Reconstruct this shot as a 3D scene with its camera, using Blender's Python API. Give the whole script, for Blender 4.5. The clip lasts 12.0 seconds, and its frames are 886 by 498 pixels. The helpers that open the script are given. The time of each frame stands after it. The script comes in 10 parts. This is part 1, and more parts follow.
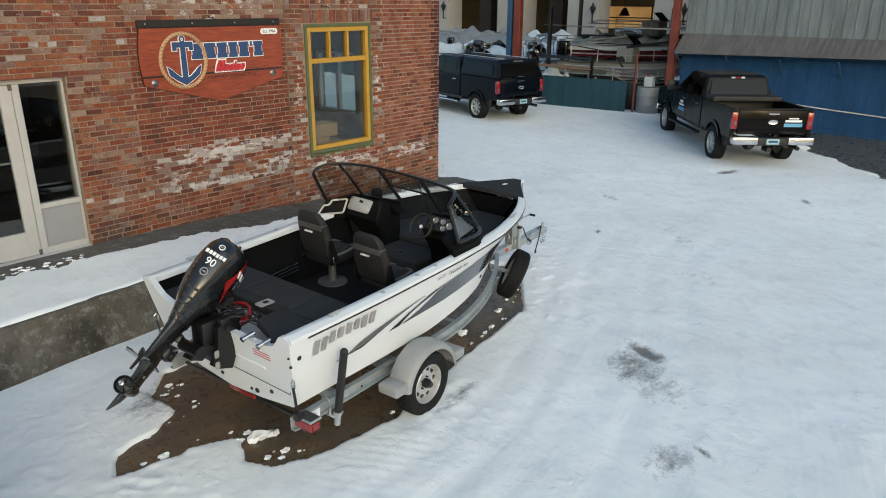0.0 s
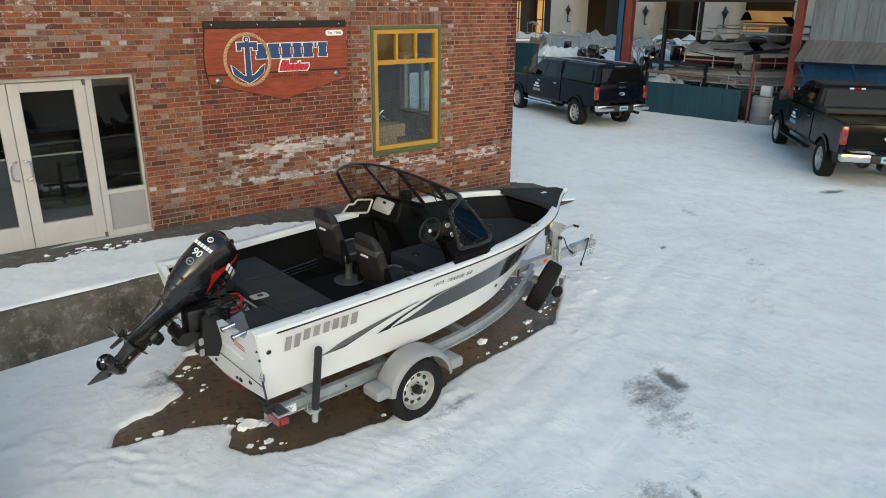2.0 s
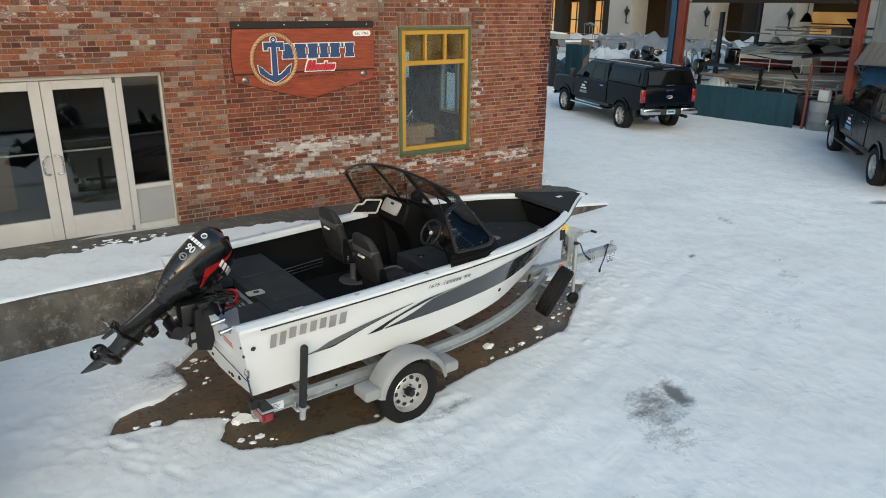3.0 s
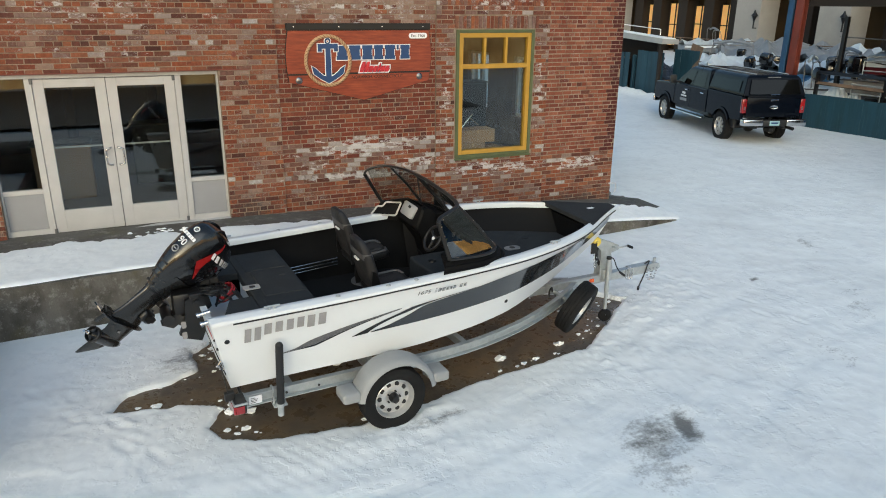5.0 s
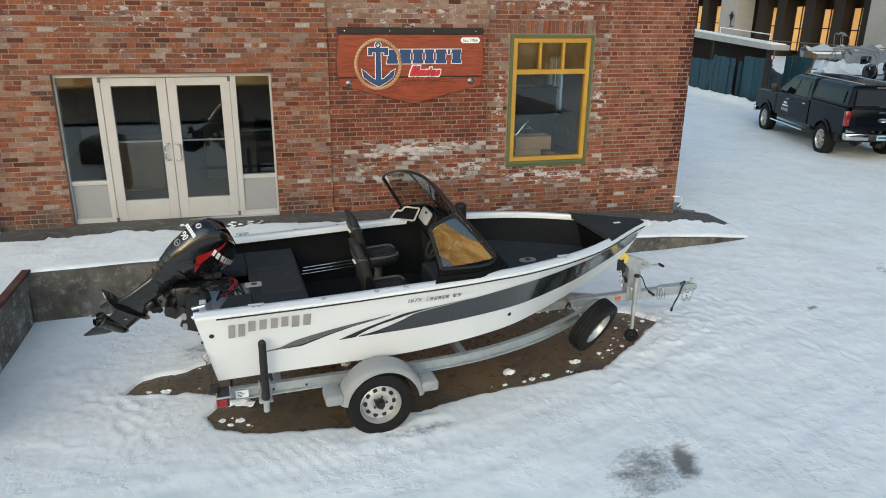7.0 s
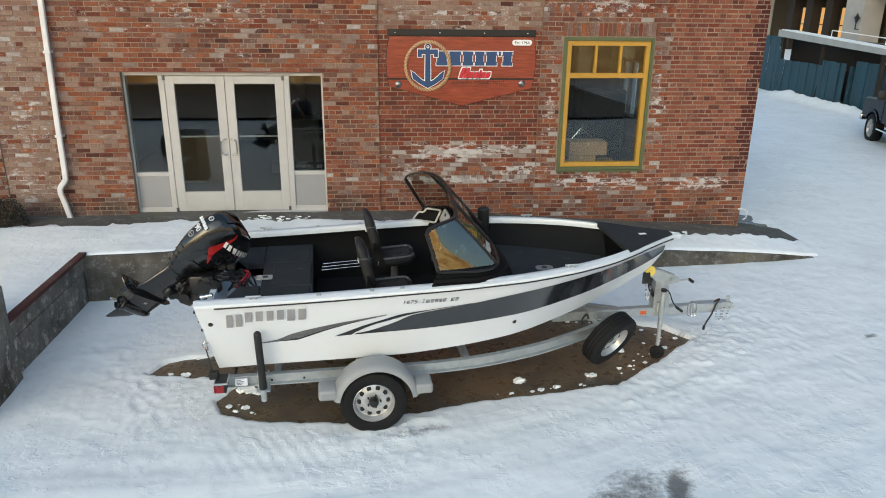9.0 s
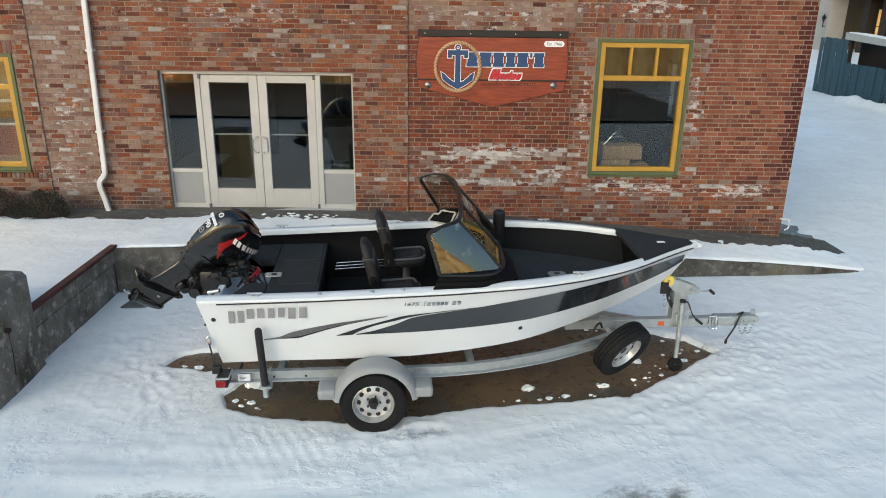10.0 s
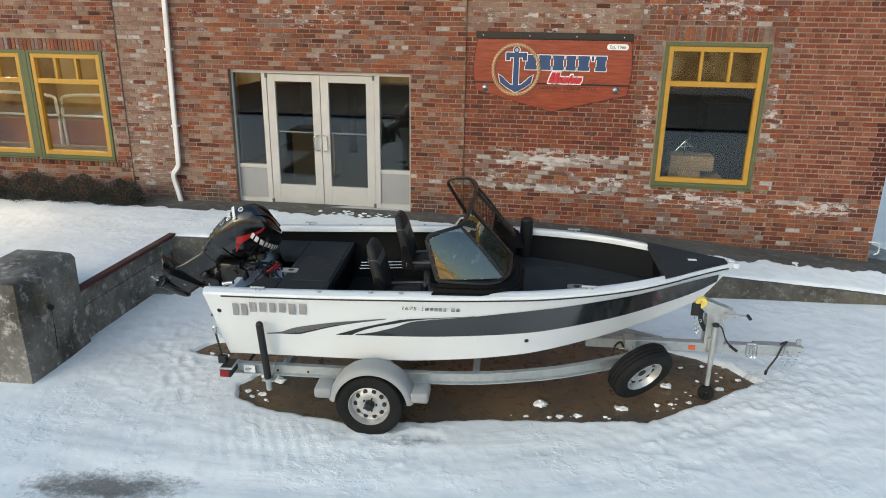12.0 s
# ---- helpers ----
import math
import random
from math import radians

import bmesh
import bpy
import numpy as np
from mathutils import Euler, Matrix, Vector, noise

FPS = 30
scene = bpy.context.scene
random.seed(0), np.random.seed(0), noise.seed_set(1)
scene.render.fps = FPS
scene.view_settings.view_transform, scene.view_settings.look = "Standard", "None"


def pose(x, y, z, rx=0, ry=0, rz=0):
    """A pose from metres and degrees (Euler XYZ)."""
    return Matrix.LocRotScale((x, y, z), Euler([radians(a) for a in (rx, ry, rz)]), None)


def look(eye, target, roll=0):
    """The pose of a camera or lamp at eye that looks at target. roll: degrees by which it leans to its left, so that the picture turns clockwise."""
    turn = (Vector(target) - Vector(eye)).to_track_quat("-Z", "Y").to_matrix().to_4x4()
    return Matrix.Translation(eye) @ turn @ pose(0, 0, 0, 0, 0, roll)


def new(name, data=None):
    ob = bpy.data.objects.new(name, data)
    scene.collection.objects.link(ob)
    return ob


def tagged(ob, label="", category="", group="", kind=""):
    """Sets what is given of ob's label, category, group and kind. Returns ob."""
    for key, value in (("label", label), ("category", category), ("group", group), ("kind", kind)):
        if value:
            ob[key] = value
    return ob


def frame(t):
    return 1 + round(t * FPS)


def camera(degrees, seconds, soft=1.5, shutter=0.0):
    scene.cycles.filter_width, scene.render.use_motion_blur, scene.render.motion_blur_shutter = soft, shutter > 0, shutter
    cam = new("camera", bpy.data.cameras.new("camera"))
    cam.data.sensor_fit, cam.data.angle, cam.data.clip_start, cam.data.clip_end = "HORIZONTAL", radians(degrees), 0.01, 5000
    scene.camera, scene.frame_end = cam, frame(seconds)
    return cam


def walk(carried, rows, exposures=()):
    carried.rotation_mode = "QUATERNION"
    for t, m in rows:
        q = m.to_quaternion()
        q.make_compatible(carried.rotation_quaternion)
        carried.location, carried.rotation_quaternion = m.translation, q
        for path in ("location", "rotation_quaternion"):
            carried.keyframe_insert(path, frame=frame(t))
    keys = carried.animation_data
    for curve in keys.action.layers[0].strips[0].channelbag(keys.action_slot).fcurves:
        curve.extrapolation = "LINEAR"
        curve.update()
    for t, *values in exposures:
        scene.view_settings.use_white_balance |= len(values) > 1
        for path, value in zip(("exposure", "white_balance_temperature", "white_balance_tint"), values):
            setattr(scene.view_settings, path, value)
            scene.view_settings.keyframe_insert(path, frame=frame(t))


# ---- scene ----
cam = camera(64.2, 12.0, soft=1.0)
PATH = [
    (0, (-5.04, -9.968, 4.021), (-3.606, -8.741, 3.357), 0.4),
    (0.5, (-4.812, -10.179, 4.025), (-3.44, -8.884, 3.362), 0.4),
    (1, (-4.572, -10.379, 4.015), (-3.257, -9.024, 3.355), 0.4),
    (1.5, (-4.314, -10.578, 4.019), (-3.066, -9.161, 3.359), 0.4),
    (2, (-4.049, -10.76, 4.018), (-2.867, -9.287, 3.36), 0.5),
    (2.5, (-3.783, -10.921, 4.014), (-2.671, -9.394, 3.357), 0.5),
    (3, (-3.522, -11.071, 4.019), (-2.47, -9.502, 3.362), 0.5),
    (5, (-2.384, -11.517, 4.012), (-1.618, -9.788, 3.361), 0.6),
    (5.5, (-2.087, -11.603, 4.013), (-1.396, -9.842, 3.364), 0.6),
    (6, (-1.811, -11.673, 4.033), (-1.194, -9.885, 3.383), 0.7),
    (6.5, (-1.544, -11.741, 4.048), (-0.998, -9.93, 3.398), 0.7),
    (7, (-1.297, -11.786, 4.06), (-0.818, -9.956, 3.411), 0.7),
    (9, (-0.312, -11.933, 4.082), (-0.114, -10.052, 3.433), 0.7),
    (9.5, (-0.051, -11.916, 4.076), (0.072, -10.027, 3.43), 0.7),
    (10, (0.21, -11.883, 4.077), (0.249, -9.991, 3.429), 0.8),
    (10.5, (0.483, -11.844, 4.07), (0.436, -9.953, 3.423), 0.8),
    (11, (0.755, -11.799, 4.065), (0.629, -9.911, 3.419), 0.8),
    (11.5, (1.012, -11.737, 4.071), (0.809, -9.856, 3.424), 0.8),
    (12, (1.277, -11.664, 4.063), (0.994, -9.792, 3.419), 0.8),
]
walk(cam, [(t, look(eye, target, roll)) for t, eye, target, roll in PATH], [(0.0, 0.82, 6290, 2), (5.5, 0.84, 6220, 2), (12.0, 0.88, 6080, 2)])

# ---- light: late winter afternoon, sun already behind the roofs, soft cool sky ----
world = bpy.data.worlds.new("sky")
scene.world = world
world.use_nodes = True
wn = world.node_tree
sky = wn.nodes.new("ShaderNodeTexSky")
sky.sky_type, sky.sun_disc = "NISHITA", False
sky.sun_elevation, sky.sun_rotation = radians(14.0), radians(215.0)
sky.dust_density, sky.air_density, sky.ozone_density = 2.0, 1.0, 1.0
wn.links.new(sky.outputs[0], wn.nodes["Background"].inputs[0])
wn.nodes["Background"].inputs[1].default_value = 0.15
sun = new("sun", bpy.data.lights.new("sun", "SUN"))
sun.data.energy, sun.data.angle, sun.data.color = 0.46, radians(60), (1.0, 0.95, 0.9)
sun.matrix_world = look((-1.5, -9, 7), (0, 0, 0))

# ---- materials ----


class Nodes:
    """A small builder for node materials."""

    def __init__(self, name, rough=0.6, metal=0.0, spec=0.5, coat=0.0):
        self.mat = bpy.data.materials.new(name)
        self.mat.use_nodes = True
        self.t = self.mat.node_tree
        self.b = self.t.nodes["Principled BSDF"]
        self.b.inputs["Roughness"].default_value = rough
        self.b.inputs["Metallic"].default_value = metal
        self.b.inputs["Specular IOR Level"].default_value = spec
        self.b.inputs["Coat Weight"].default_value = coat
        self.b.inputs["Coat Roughness"].default_value = 0.08
        self.coord = None

    def node(self, kind):
        return self.t.nodes.new(kind)

    def link(self, a, b):
        self.t.links.new(a, b)

    def place(self, world_space=False):
        if world_space:
            return self.node("ShaderNodeNewGeometry").outputs["Position"]
        if self.coord is None:
            self.coord = self.node("ShaderNodeTexCoord").outputs["Object"]
        return self.coord

    def noise(self, scale, detail=4.0, rough=0.6, stretch=None, world_space=False):
        n = self.node("ShaderNodeTexNoise")
        n.inputs["Scale"].default_value, n.inputs["Detail"].default_value = scale, detail
        n.inputs["Roughness"].default_value = rough
        vec = self.place(world_space)
        if stretch:
            m = self.node("ShaderNodeMapping")
            m.inputs["Scale"].default_value = stretch
            self.link(vec, m.inputs[0])
            vec = m.outputs[0]
        self.link(vec, n.inputs["Vector"])
        return n.outputs["Fac"]

    def ramp(self, fac, stops, interp="LINEAR"):
        r = self.node("ShaderNodeValToRGB")
        r.color_ramp.interpolation = interp
        e = r.color_ramp.elements
        while len(e) < len(stops):
            e.new(0.5)
        for el, (p, c) in zip(e, stops):
            el.position, el.color = p, (*c, 1) if len(c) == 3 else c
        self.link(fac, r.inputs[0])
        return r.outputs["Color"]

    def mix(self, fac, a, b, blend="MIX"):
        m = self.node("ShaderNodeMix")
        m.data_type, m.blend_type = "RGBA", blend
        for v, s in ((fac, m.inputs[0]), (a, m.inputs[6]), (b, m.inputs[7])):
            if isinstance(v, (int, float)):
                s.default_value = v
            elif isinstance(v, tuple):
                s.default_value = (*v, 1)
            else:
                self.link(v, s)
        return m.outputs[2]

    def maths(self, op, a, b=0.0):
        m = self.node("ShaderNodeMath")
        m.operation = op
        for v, s in ((a, m.inputs[0]), (b, m.inputs[1])):
            if isinstance(v, (int, float)):
                s.default_value = v
            else:
                self.link(v, s)
        return m.outputs[0]

    def span(self, fac, a, b, c=0.0, d=1.0):
        m = self.node("ShaderNodeMapRange")
        self.link(fac, m.inputs[0])
        for i, v in zip((1, 2, 3, 4), (a, b, c, d)):
            m.inputs[i].default_value = v
        return m.outputs[0]

    def patches(self, spots, a=0.2, b=1.3):
        """Largest of several soft spots (x, z, half width, half height, amount) on the wall."""
        total = None
        for x, z, rx, rz, amount in spots:
            m = self.node("ShaderNodeMapping")
            m.vector_type = "TEXTURE"
            m.inputs["Location"].default_value, m.inputs["Scale"].default_value = (x, 0, z), (rx, 50, rz)
            self.link(self.place(True), m.inputs[0])
            ln = self.node("ShaderNodeVectorMath")
            ln.operation = "LENGTH"
            self.link(m.outputs[0], ln.inputs[0])
            f = self.span(ln.outputs["Value"], a, b, amount, 0.0)
            total = f if total is None else self.maths("MAXIMUM", total, f)
        return total

    def color(self, c):
        self.link(c, self.b.inputs["Base Color"])

    def rough(self, v):
        self.link(v, self.b.inputs["Roughness"])

    def bump(self, height, strength=0.3, dist=0.01):
        n = self.node("ShaderNodeBump")
        n.inputs["Strength"].default_value, n.inputs["Distance"].default_value = strength, dist
        self.link(height, n.inputs["Height"])
        self.link(n.outputs[0], self.b.inputs["Normal"])


def surface(name, c, rough=0.6, metal=0.0, var=0.15, scale=8.0, fine=90.0, bump=0.15, dirt=None, coat=0.0, spec=0.5, dist=0.004):
    """A plain material with variation at two scales, relief and uneven gloss."""
    n = Nodes(name, rough, metal, spec, coat)
    big, small = n.noise(scale), n.noise(fine, 3.0)
    lo, hi = tuple(max(0, v * (1 - var)) for v in c), tuple(min(1, v * (1 + var)) for v in c)
    col = n.mix(n.span(big, 0.3, 0.7), lo, hi)
    col = n.mix(n.span(small, 0.35, 0.7, 0.0, 0.5), col, tuple(v * (1 - var) for v in c))
    if dirt:
        col = n.mix(n.span(n.noise(scale * 0.4, 6.0, 0.7), 0.55, 0.75, 0, 0.6), col, dirt)
    n.color(col)
    n.rough(n.span(big, 0.3, 0.7, max(0.02, rough - 0.08), min(1, rough + 0.08)))
    if bump:
        n.bump(small, bump, dist)
    return n.mat


SOOT = [(-0.75, 0.75, 0.55, 0.45, 0.9), (-4.65, 0.75, 0.6, 0.5, 0.9), (-5.5, 0.7, 0.9, 0.4, 0.9), (5.6, 0.35, 1.1, 0.28, 0.9)]
LIME = [(1.3, 1.72, 1.45, 0.20, 0.62), (0.4, 1.45, 0.6, 0.2, 0.4), (1.2, 1.24, 1.55, 0.07, 0.75), (2.2, 1.40, 0.7, 0.2, 0.5), (3.7, 1.16, 1.3, 0.17, 0.6), (5.6, 1.12, 0.95, 0.14, 0.6), (1.2, 3.95, 1.5, 0.25, 0.4), (4.65, 2.4, 0.16, 1.3, 0.42),
        (2.75, 2.4, 0.14, 1.3, 0.4), (3.7, 4.1, 1.2, 0.3, 0.42), (-5.8, 2.2, 0.5, 1.4, 0.35), (-5.9, 1.3, 0.5, 0.4, 0.45), (-3.0, 3.9, 2.6, 0.3, 0.34), (-2.6, 3.3, 1.8, 0.15, 0.3)]


def brick_material(name, tones, white=0.12, dark=0.35, white_tone=(0.42, 0.38, 0.35)):
    """Old brick: each piece takes its own tone, with lime residue, soot and pitted relief."""
    n = Nodes(name, 0.88, 0, 0.3)
    one = n.node("ShaderNodeObjectInfo").outputs["Random"]
    two = n.node("ShaderNodeNewGeometry").outputs["Random Per Island"]
    r = n.maths("FRACT", n.maths("ADD", one, two))
    r2 = n.maths("FRACT", n.maths("MULTIPLY", r, 37.7))
    base = n.ramp(r, [(i / (len(tones) - 1), c) for i, c in enumerate(tones)])
    n1, n2 = n.noise(26.0, 5.0, 0.7, None, True), n.noise(2.2, 5.0, 0.65, None, True)
    base = n.mix(n.span(n1, 0.38, 0.72, 0, 0.55), base, tuple(v * 0.55 for v in tones[0]))
    n3 = n.noise(1.3, 6.0, 0.7, None, True)
    lime = n.maths("MULTIPLY", n.span(n.noise(13.0, 8.0, 0.8, None, True), 0.60 - 0.26 * white, 0.70 - 0.20 * white), n.span(n.maths("ADD", n.maths("MULTIPLY", r2, 0.5), n3), 1.02 - 0.75 * white, 1.22 - 0.75 * white))
    base = n.mix(lime, base, white_tone)
    chip = n.maths("MULTIPLY", n.span(n.noise(34.0, 4.0, 0.75, (1, 1, 1.8), True), 0.56, 0.64), n.span(n.maths("ADD", r2, n.noise(2.6, 4.0, 0.6, None, True)), 1.22 - 0.5 * white, 1.42 - 0.5 * white))
    base = n.mix(n.maths("MULTIPLY", chip, 0.8), base, white_tone)
    smeared = n.maths("MULTIPLY", n.span(n.noise(48.0, 5.0, 0.8, (1, 1, 2.4), True), 0.58, 0.66, 0, 0.6), n.span(n.noise(4.0, 4.0, 0.6, None, True), 0.48, 0.62))
    base = n.mix(smeared, base, (0.36, 0.30, 0.25))
    pitted = n.maths("MULTIPLY", n.span(n.noise(75.0, 4.0, 0.7, None, True), 0.56, 0.66, 0, 0.7), n.span(r2, 0.1, 0.9))
    base = n.mix(pitted, base, (0.05, 0.024, 0.018))
    soot = n.maths("MULTIPLY", n.span(n2, 0.5, 0.75), dark)
    spot = n.patches(SOOT)
    soot = n.maths("MAXIMUM", soot, n.maths("MULTIPLY", n.span(n.maths("ADD", spot, n.maths("MULTIPLY", n.maths("SUBTRACT", n1, 0.5), 1.2)), 0.35, 0.9, 0, 0.8), n.span(spot, 0.0, 0.1)))
    wash = n.patches(LIME)
    smear = n.maths("ADD", n.maths("MULTIPLY", n.maths("SUBTRACT", n.noise(7.0, 7.0, 0.75, (1, 1, 2.2), True), 0.5), 2.6), n.maths("MULTIPLY", n.maths("SUBTRACT", r2, 0.5), 0.5))
    base = n.mix(n.maths("MULTIPLY", n.span(n.maths("ADD", wash, smear), 0.50, 0.72, 0, 0.88), n.span(wash, 0.0, 0.15)), base, (0.70, 0.67, 0.65))
    base = n.mix(soot, base, (0.07, 0.055, 0.05))
    base = n.mix(1.0, base, (0.72, 0.71, 0.72), "MULTIPLY")
    n.color(base)
    n.bump(n.noise(60.0, 6.0, 0.7, None, True), 0.9, 0.008)
    return n.mat


OLD = [(0.085, 0.030, 0.022), (0.30, 0.078, 0.034), (0.42, 0.145, 0.062), (0.30, 0.135, 0.090), (0.36, 0.098, 0.040), (0.125, 0.042, 0.030), (0.45, 0.175, 0.085), (0.25, 0.062, 0.030), (0.215, 0.115, 0.088), (0.38, 0.120, 0.050), (0.17, 0.052, 0.034)]
NEAT = [(0.145, 0.036, 0.024), (0.30, 0.072, 0.036), (0.19, 0.046, 0.028), (0.35, 0.108, 0.052), (0.235, 0.056, 0.031), (0.11, 0.038, 0.029), (0.27, 0.090, 0.055)]
M = {}
M["brick_old"] = brick_material("old_brick", OLD, 0.22)
M["brick_neat"] = brick_material("dark_red_brick", NEAT, 0.05, 0.25)
M["brick_pale"] = brick_material("pale_washed_brick", [(0.33, 0.195, 0.145), (0.39, 0.265, 0.20), (0.29, 0.145, 0.10), (0.42, 0.31, 0.245)], 0.4, 0.2)
M["brick_white"] = brick_material("lime_stained_brick", [(0.20, 0.075, 0.050), (0.27, 0.165, 0.13), (0.34, 0.26, 0.22), (0.23, 0.105, 0.075), (0.31, 0.215, 0.18), (0.25, 0.13, 0.10)], 0.34, 0.25, (0.50, 0.47, 0.45))
M["brick_limed"] = brick_material("limewashed_brick", [(0.46, 0.40, 0.36), (0.55, 0.51, 0.48), (0.36, 0.27, 0.23), (0.50, 0.45, 0.42)], 0.5, 0.15, (0.60, 0.58, 0.56))
M["brick_rose"] = brick_material("orange_repointed_brick", [(0.33, 0.105, 0.058), (0.22, 0.062, 0.038), (0.40, 0.150, 0.085), (0.16, 0.042, 0.031), (0.29, 0.085, 0.048), (0.37, 0.125, 0.070)], 0.12, 0.2)
M["brick_quoin"] = brick_material("deep_red_brick", [(0.099, 0.019, 0.017), (0.136, 0.028, 0.022), (0.087, 0.022, 0.019)], 0.05, 0.2)


def mortar():
    n = Nodes("lime_mortar", 0.95, 0, 0.2)
    a, b = n.noise(3.0, 5.0, 0.65, None, True), n.noise(70.0, 5.0, 0.7, None, True)
    c = n.mix(n.span(a, 0.35, 0.65), (0.18, 0.132, 0.095), (0.33, 0.262, 0.20))
    c = n.mix(n.span(b, 0.45, 0.75, 0, 0.45), c, (0.12, 0.085, 0.06))
    wash = n.patches(LIME)
    c = n.mix(n.maths("MULTIPLY", n.span(n.maths("ADD", wash, n.maths("MULTIPLY", n.maths("SUBTRACT", n.noise(7.0, 7.0, 0.75, (1, 1, 2.2), True), 0.5), 2.6)), 0.35, 0.8, 0, 0.9), n.span(wash, 0.0, 0.15)), c, (0.60, 0.58, 0.56))
    n.color(c)
    n.bump(b, 0.6, 0.008)
    return n.mat


def snow(name, tint=(0.868, 0.890, 0.888), worn=()):
    """Trodden snow: scuffed, gritty, thin enough in worn spots that the paving greys it."""
    n = Nodes(name, 0.75, 0, 0.3)
    a, b, c = n.noise(0.55, 6.0, 0.6, None, True), n.noise(8.0, 3.0, 0.5, None, True), n.noise(40.0, 3.0, 0.5, None, True)
    soft = n.noise(3.2, 2.0, 0.4, None, True)
    sep = n.node("ShaderNodeSeparateXYZ")
    n.link(n.place(True), sep.inputs[0])
    bow = n.maths("POWER", n.maths("MAXIMUM", n.maths("ADD", sep.outputs[0], 1.5), 0.0), 2.0)
    across = n.maths("SUBTRACT", sep.outputs[1], n.maths("MULTIPLY", bow, 0.055))
    com = n.node("ShaderNodeCombineXYZ")
    n.link(n.maths("MULTIPLY", sep.outputs[0], 0.9), com.inputs[0])
    n.link(n.maths("MULTIPLY", across, 17.0), com.inputs[1])
    scrape = n.node("ShaderNodeTexNoise")
    scrape.inputs["Scale"].default_value, scrape.inputs["Detail"].default_value = 1.0, 4.0
    n.link(com.outputs[0], scrape.inputs["Vector"])
    dragged = n.maths("MULTIPLY", n.span(sep.outputs[1], -5.5, -5.0, 1, 0), n.maths("MULTIPLY", n.span(sep.outputs[0], -2.2, -1.4), n.span(sep.outputs[0], 3.0, 4.5, 1, 0)))
    streak = n.maths("MULTIPLY", dragged, n.maths("MULTIPLY", scrape.outputs["Fac"], n.span(n.noise(0.8, 3.0, 0.5, (1, 1, 1), True), 0.42, 0.62)))
    col = n.mix(n.span(a, 0.35, 0.65), tuple(v * 0.93 for v in tint), tint)
    col = n.mix(n.span(n.maths("ADD", n.maths("MULTIPLY", b, 0.5), n.maths("MULTIPLY", soft, 0.5)), 0.50, 0.64, 0, 0.32), col, (0.66, 0.69, 0.71))
    col = n.mix(n.span(n.noise(0.35, 5.0, 0.65, None, True), 0.52, 0.70, 0, 0.22), col, (0.52, 0.51, 0.49))
    col = n.mix(n.span(streak, 0.33, 0.52, 0, 0.16), col, (0.56, 0.60, 0.64))
    grit = n.span(n.noise(38.0, 3.0, 0.9, None, True), 0.72, 0.80, 0, 0.30)
    col = n.mix(grit, col, (0.35, 0.34, 0.32))
    if worn:
        speck, smear = n.noise(24.0, 7.0, 0.8, None, True), n.noise(3.2, 7.0, 0.72, (1, 1.7, 1), True)
        total = None
        for x, y, rx, ry, turn, amount in worn:
            m = n.node("ShaderNodeMapping")
            m.vector_type = "TEXTURE"
            m.inputs["Location"].default_value = (x, y, 0)
            m.inputs["Rotation"].default_value = (0, 0, radians(turn))
            m.inputs["Scale"].default_value = (rx, ry, 50)
            n.link(n.place(True), m.inputs[0])
            ln = n.node("ShaderNodeVectorMath")
            ln.operation = "LENGTH"
            n.link(m.outputs[0], ln.inputs[0])
            f = n.span(ln.outputs["Value"], 0.15, 1.25, amount, 0.0)
            total = f if total is None else n.maths("MAXIMUM", total, f)
        mask = n.maths("ADD", total, n.maths("ADD", n.maths("MULTIPLY", n.maths("SUBTRACT", speck, 0.5), 1.5), n.maths("MULTIPLY", n.maths("SUBTRACT", smear, 0.5), 1.9)))
        mask = n.maths("MULTIPLY", n.span(mask, 0.30, 0.95, 0, 0.92), n.span(total, 0.0, 0.2))
        col = n.mix(mask, col, n.mix(n.span(speck, 0.4, 0.6), (0.10, 0.098, 0.092), (0.17, 0.165, 0.155)))
    n.color(col)
    n.rough(n.span(b, 0.3, 0.7, 0.5, 0.85))
    trodden = n.span(n.noise(0.9, 4.0, 0.6, None, True), 0.46, 0.60, 0.25, 1.0)
    crust = n.span(n.noise(7.0, 5.0, 0.55, None, True), 0.52, 0.60, 0.0, 0.20)
    lumpy = n.maths("MULTIPLY", n.maths("ADD", n.maths("MULTIPLY", b, 0.45), crust), trodden)
    n.bump(n.maths("ADD", n.maths("ADD", lumpy, n.maths("MULTIPLY", streak, 0.25)), n.maths("ADD", n.maths("MULTIPLY", c, 0.035), n.maths("MULTIPLY", soft, 0.8))), 0.7, 0.028)
    return n.mat


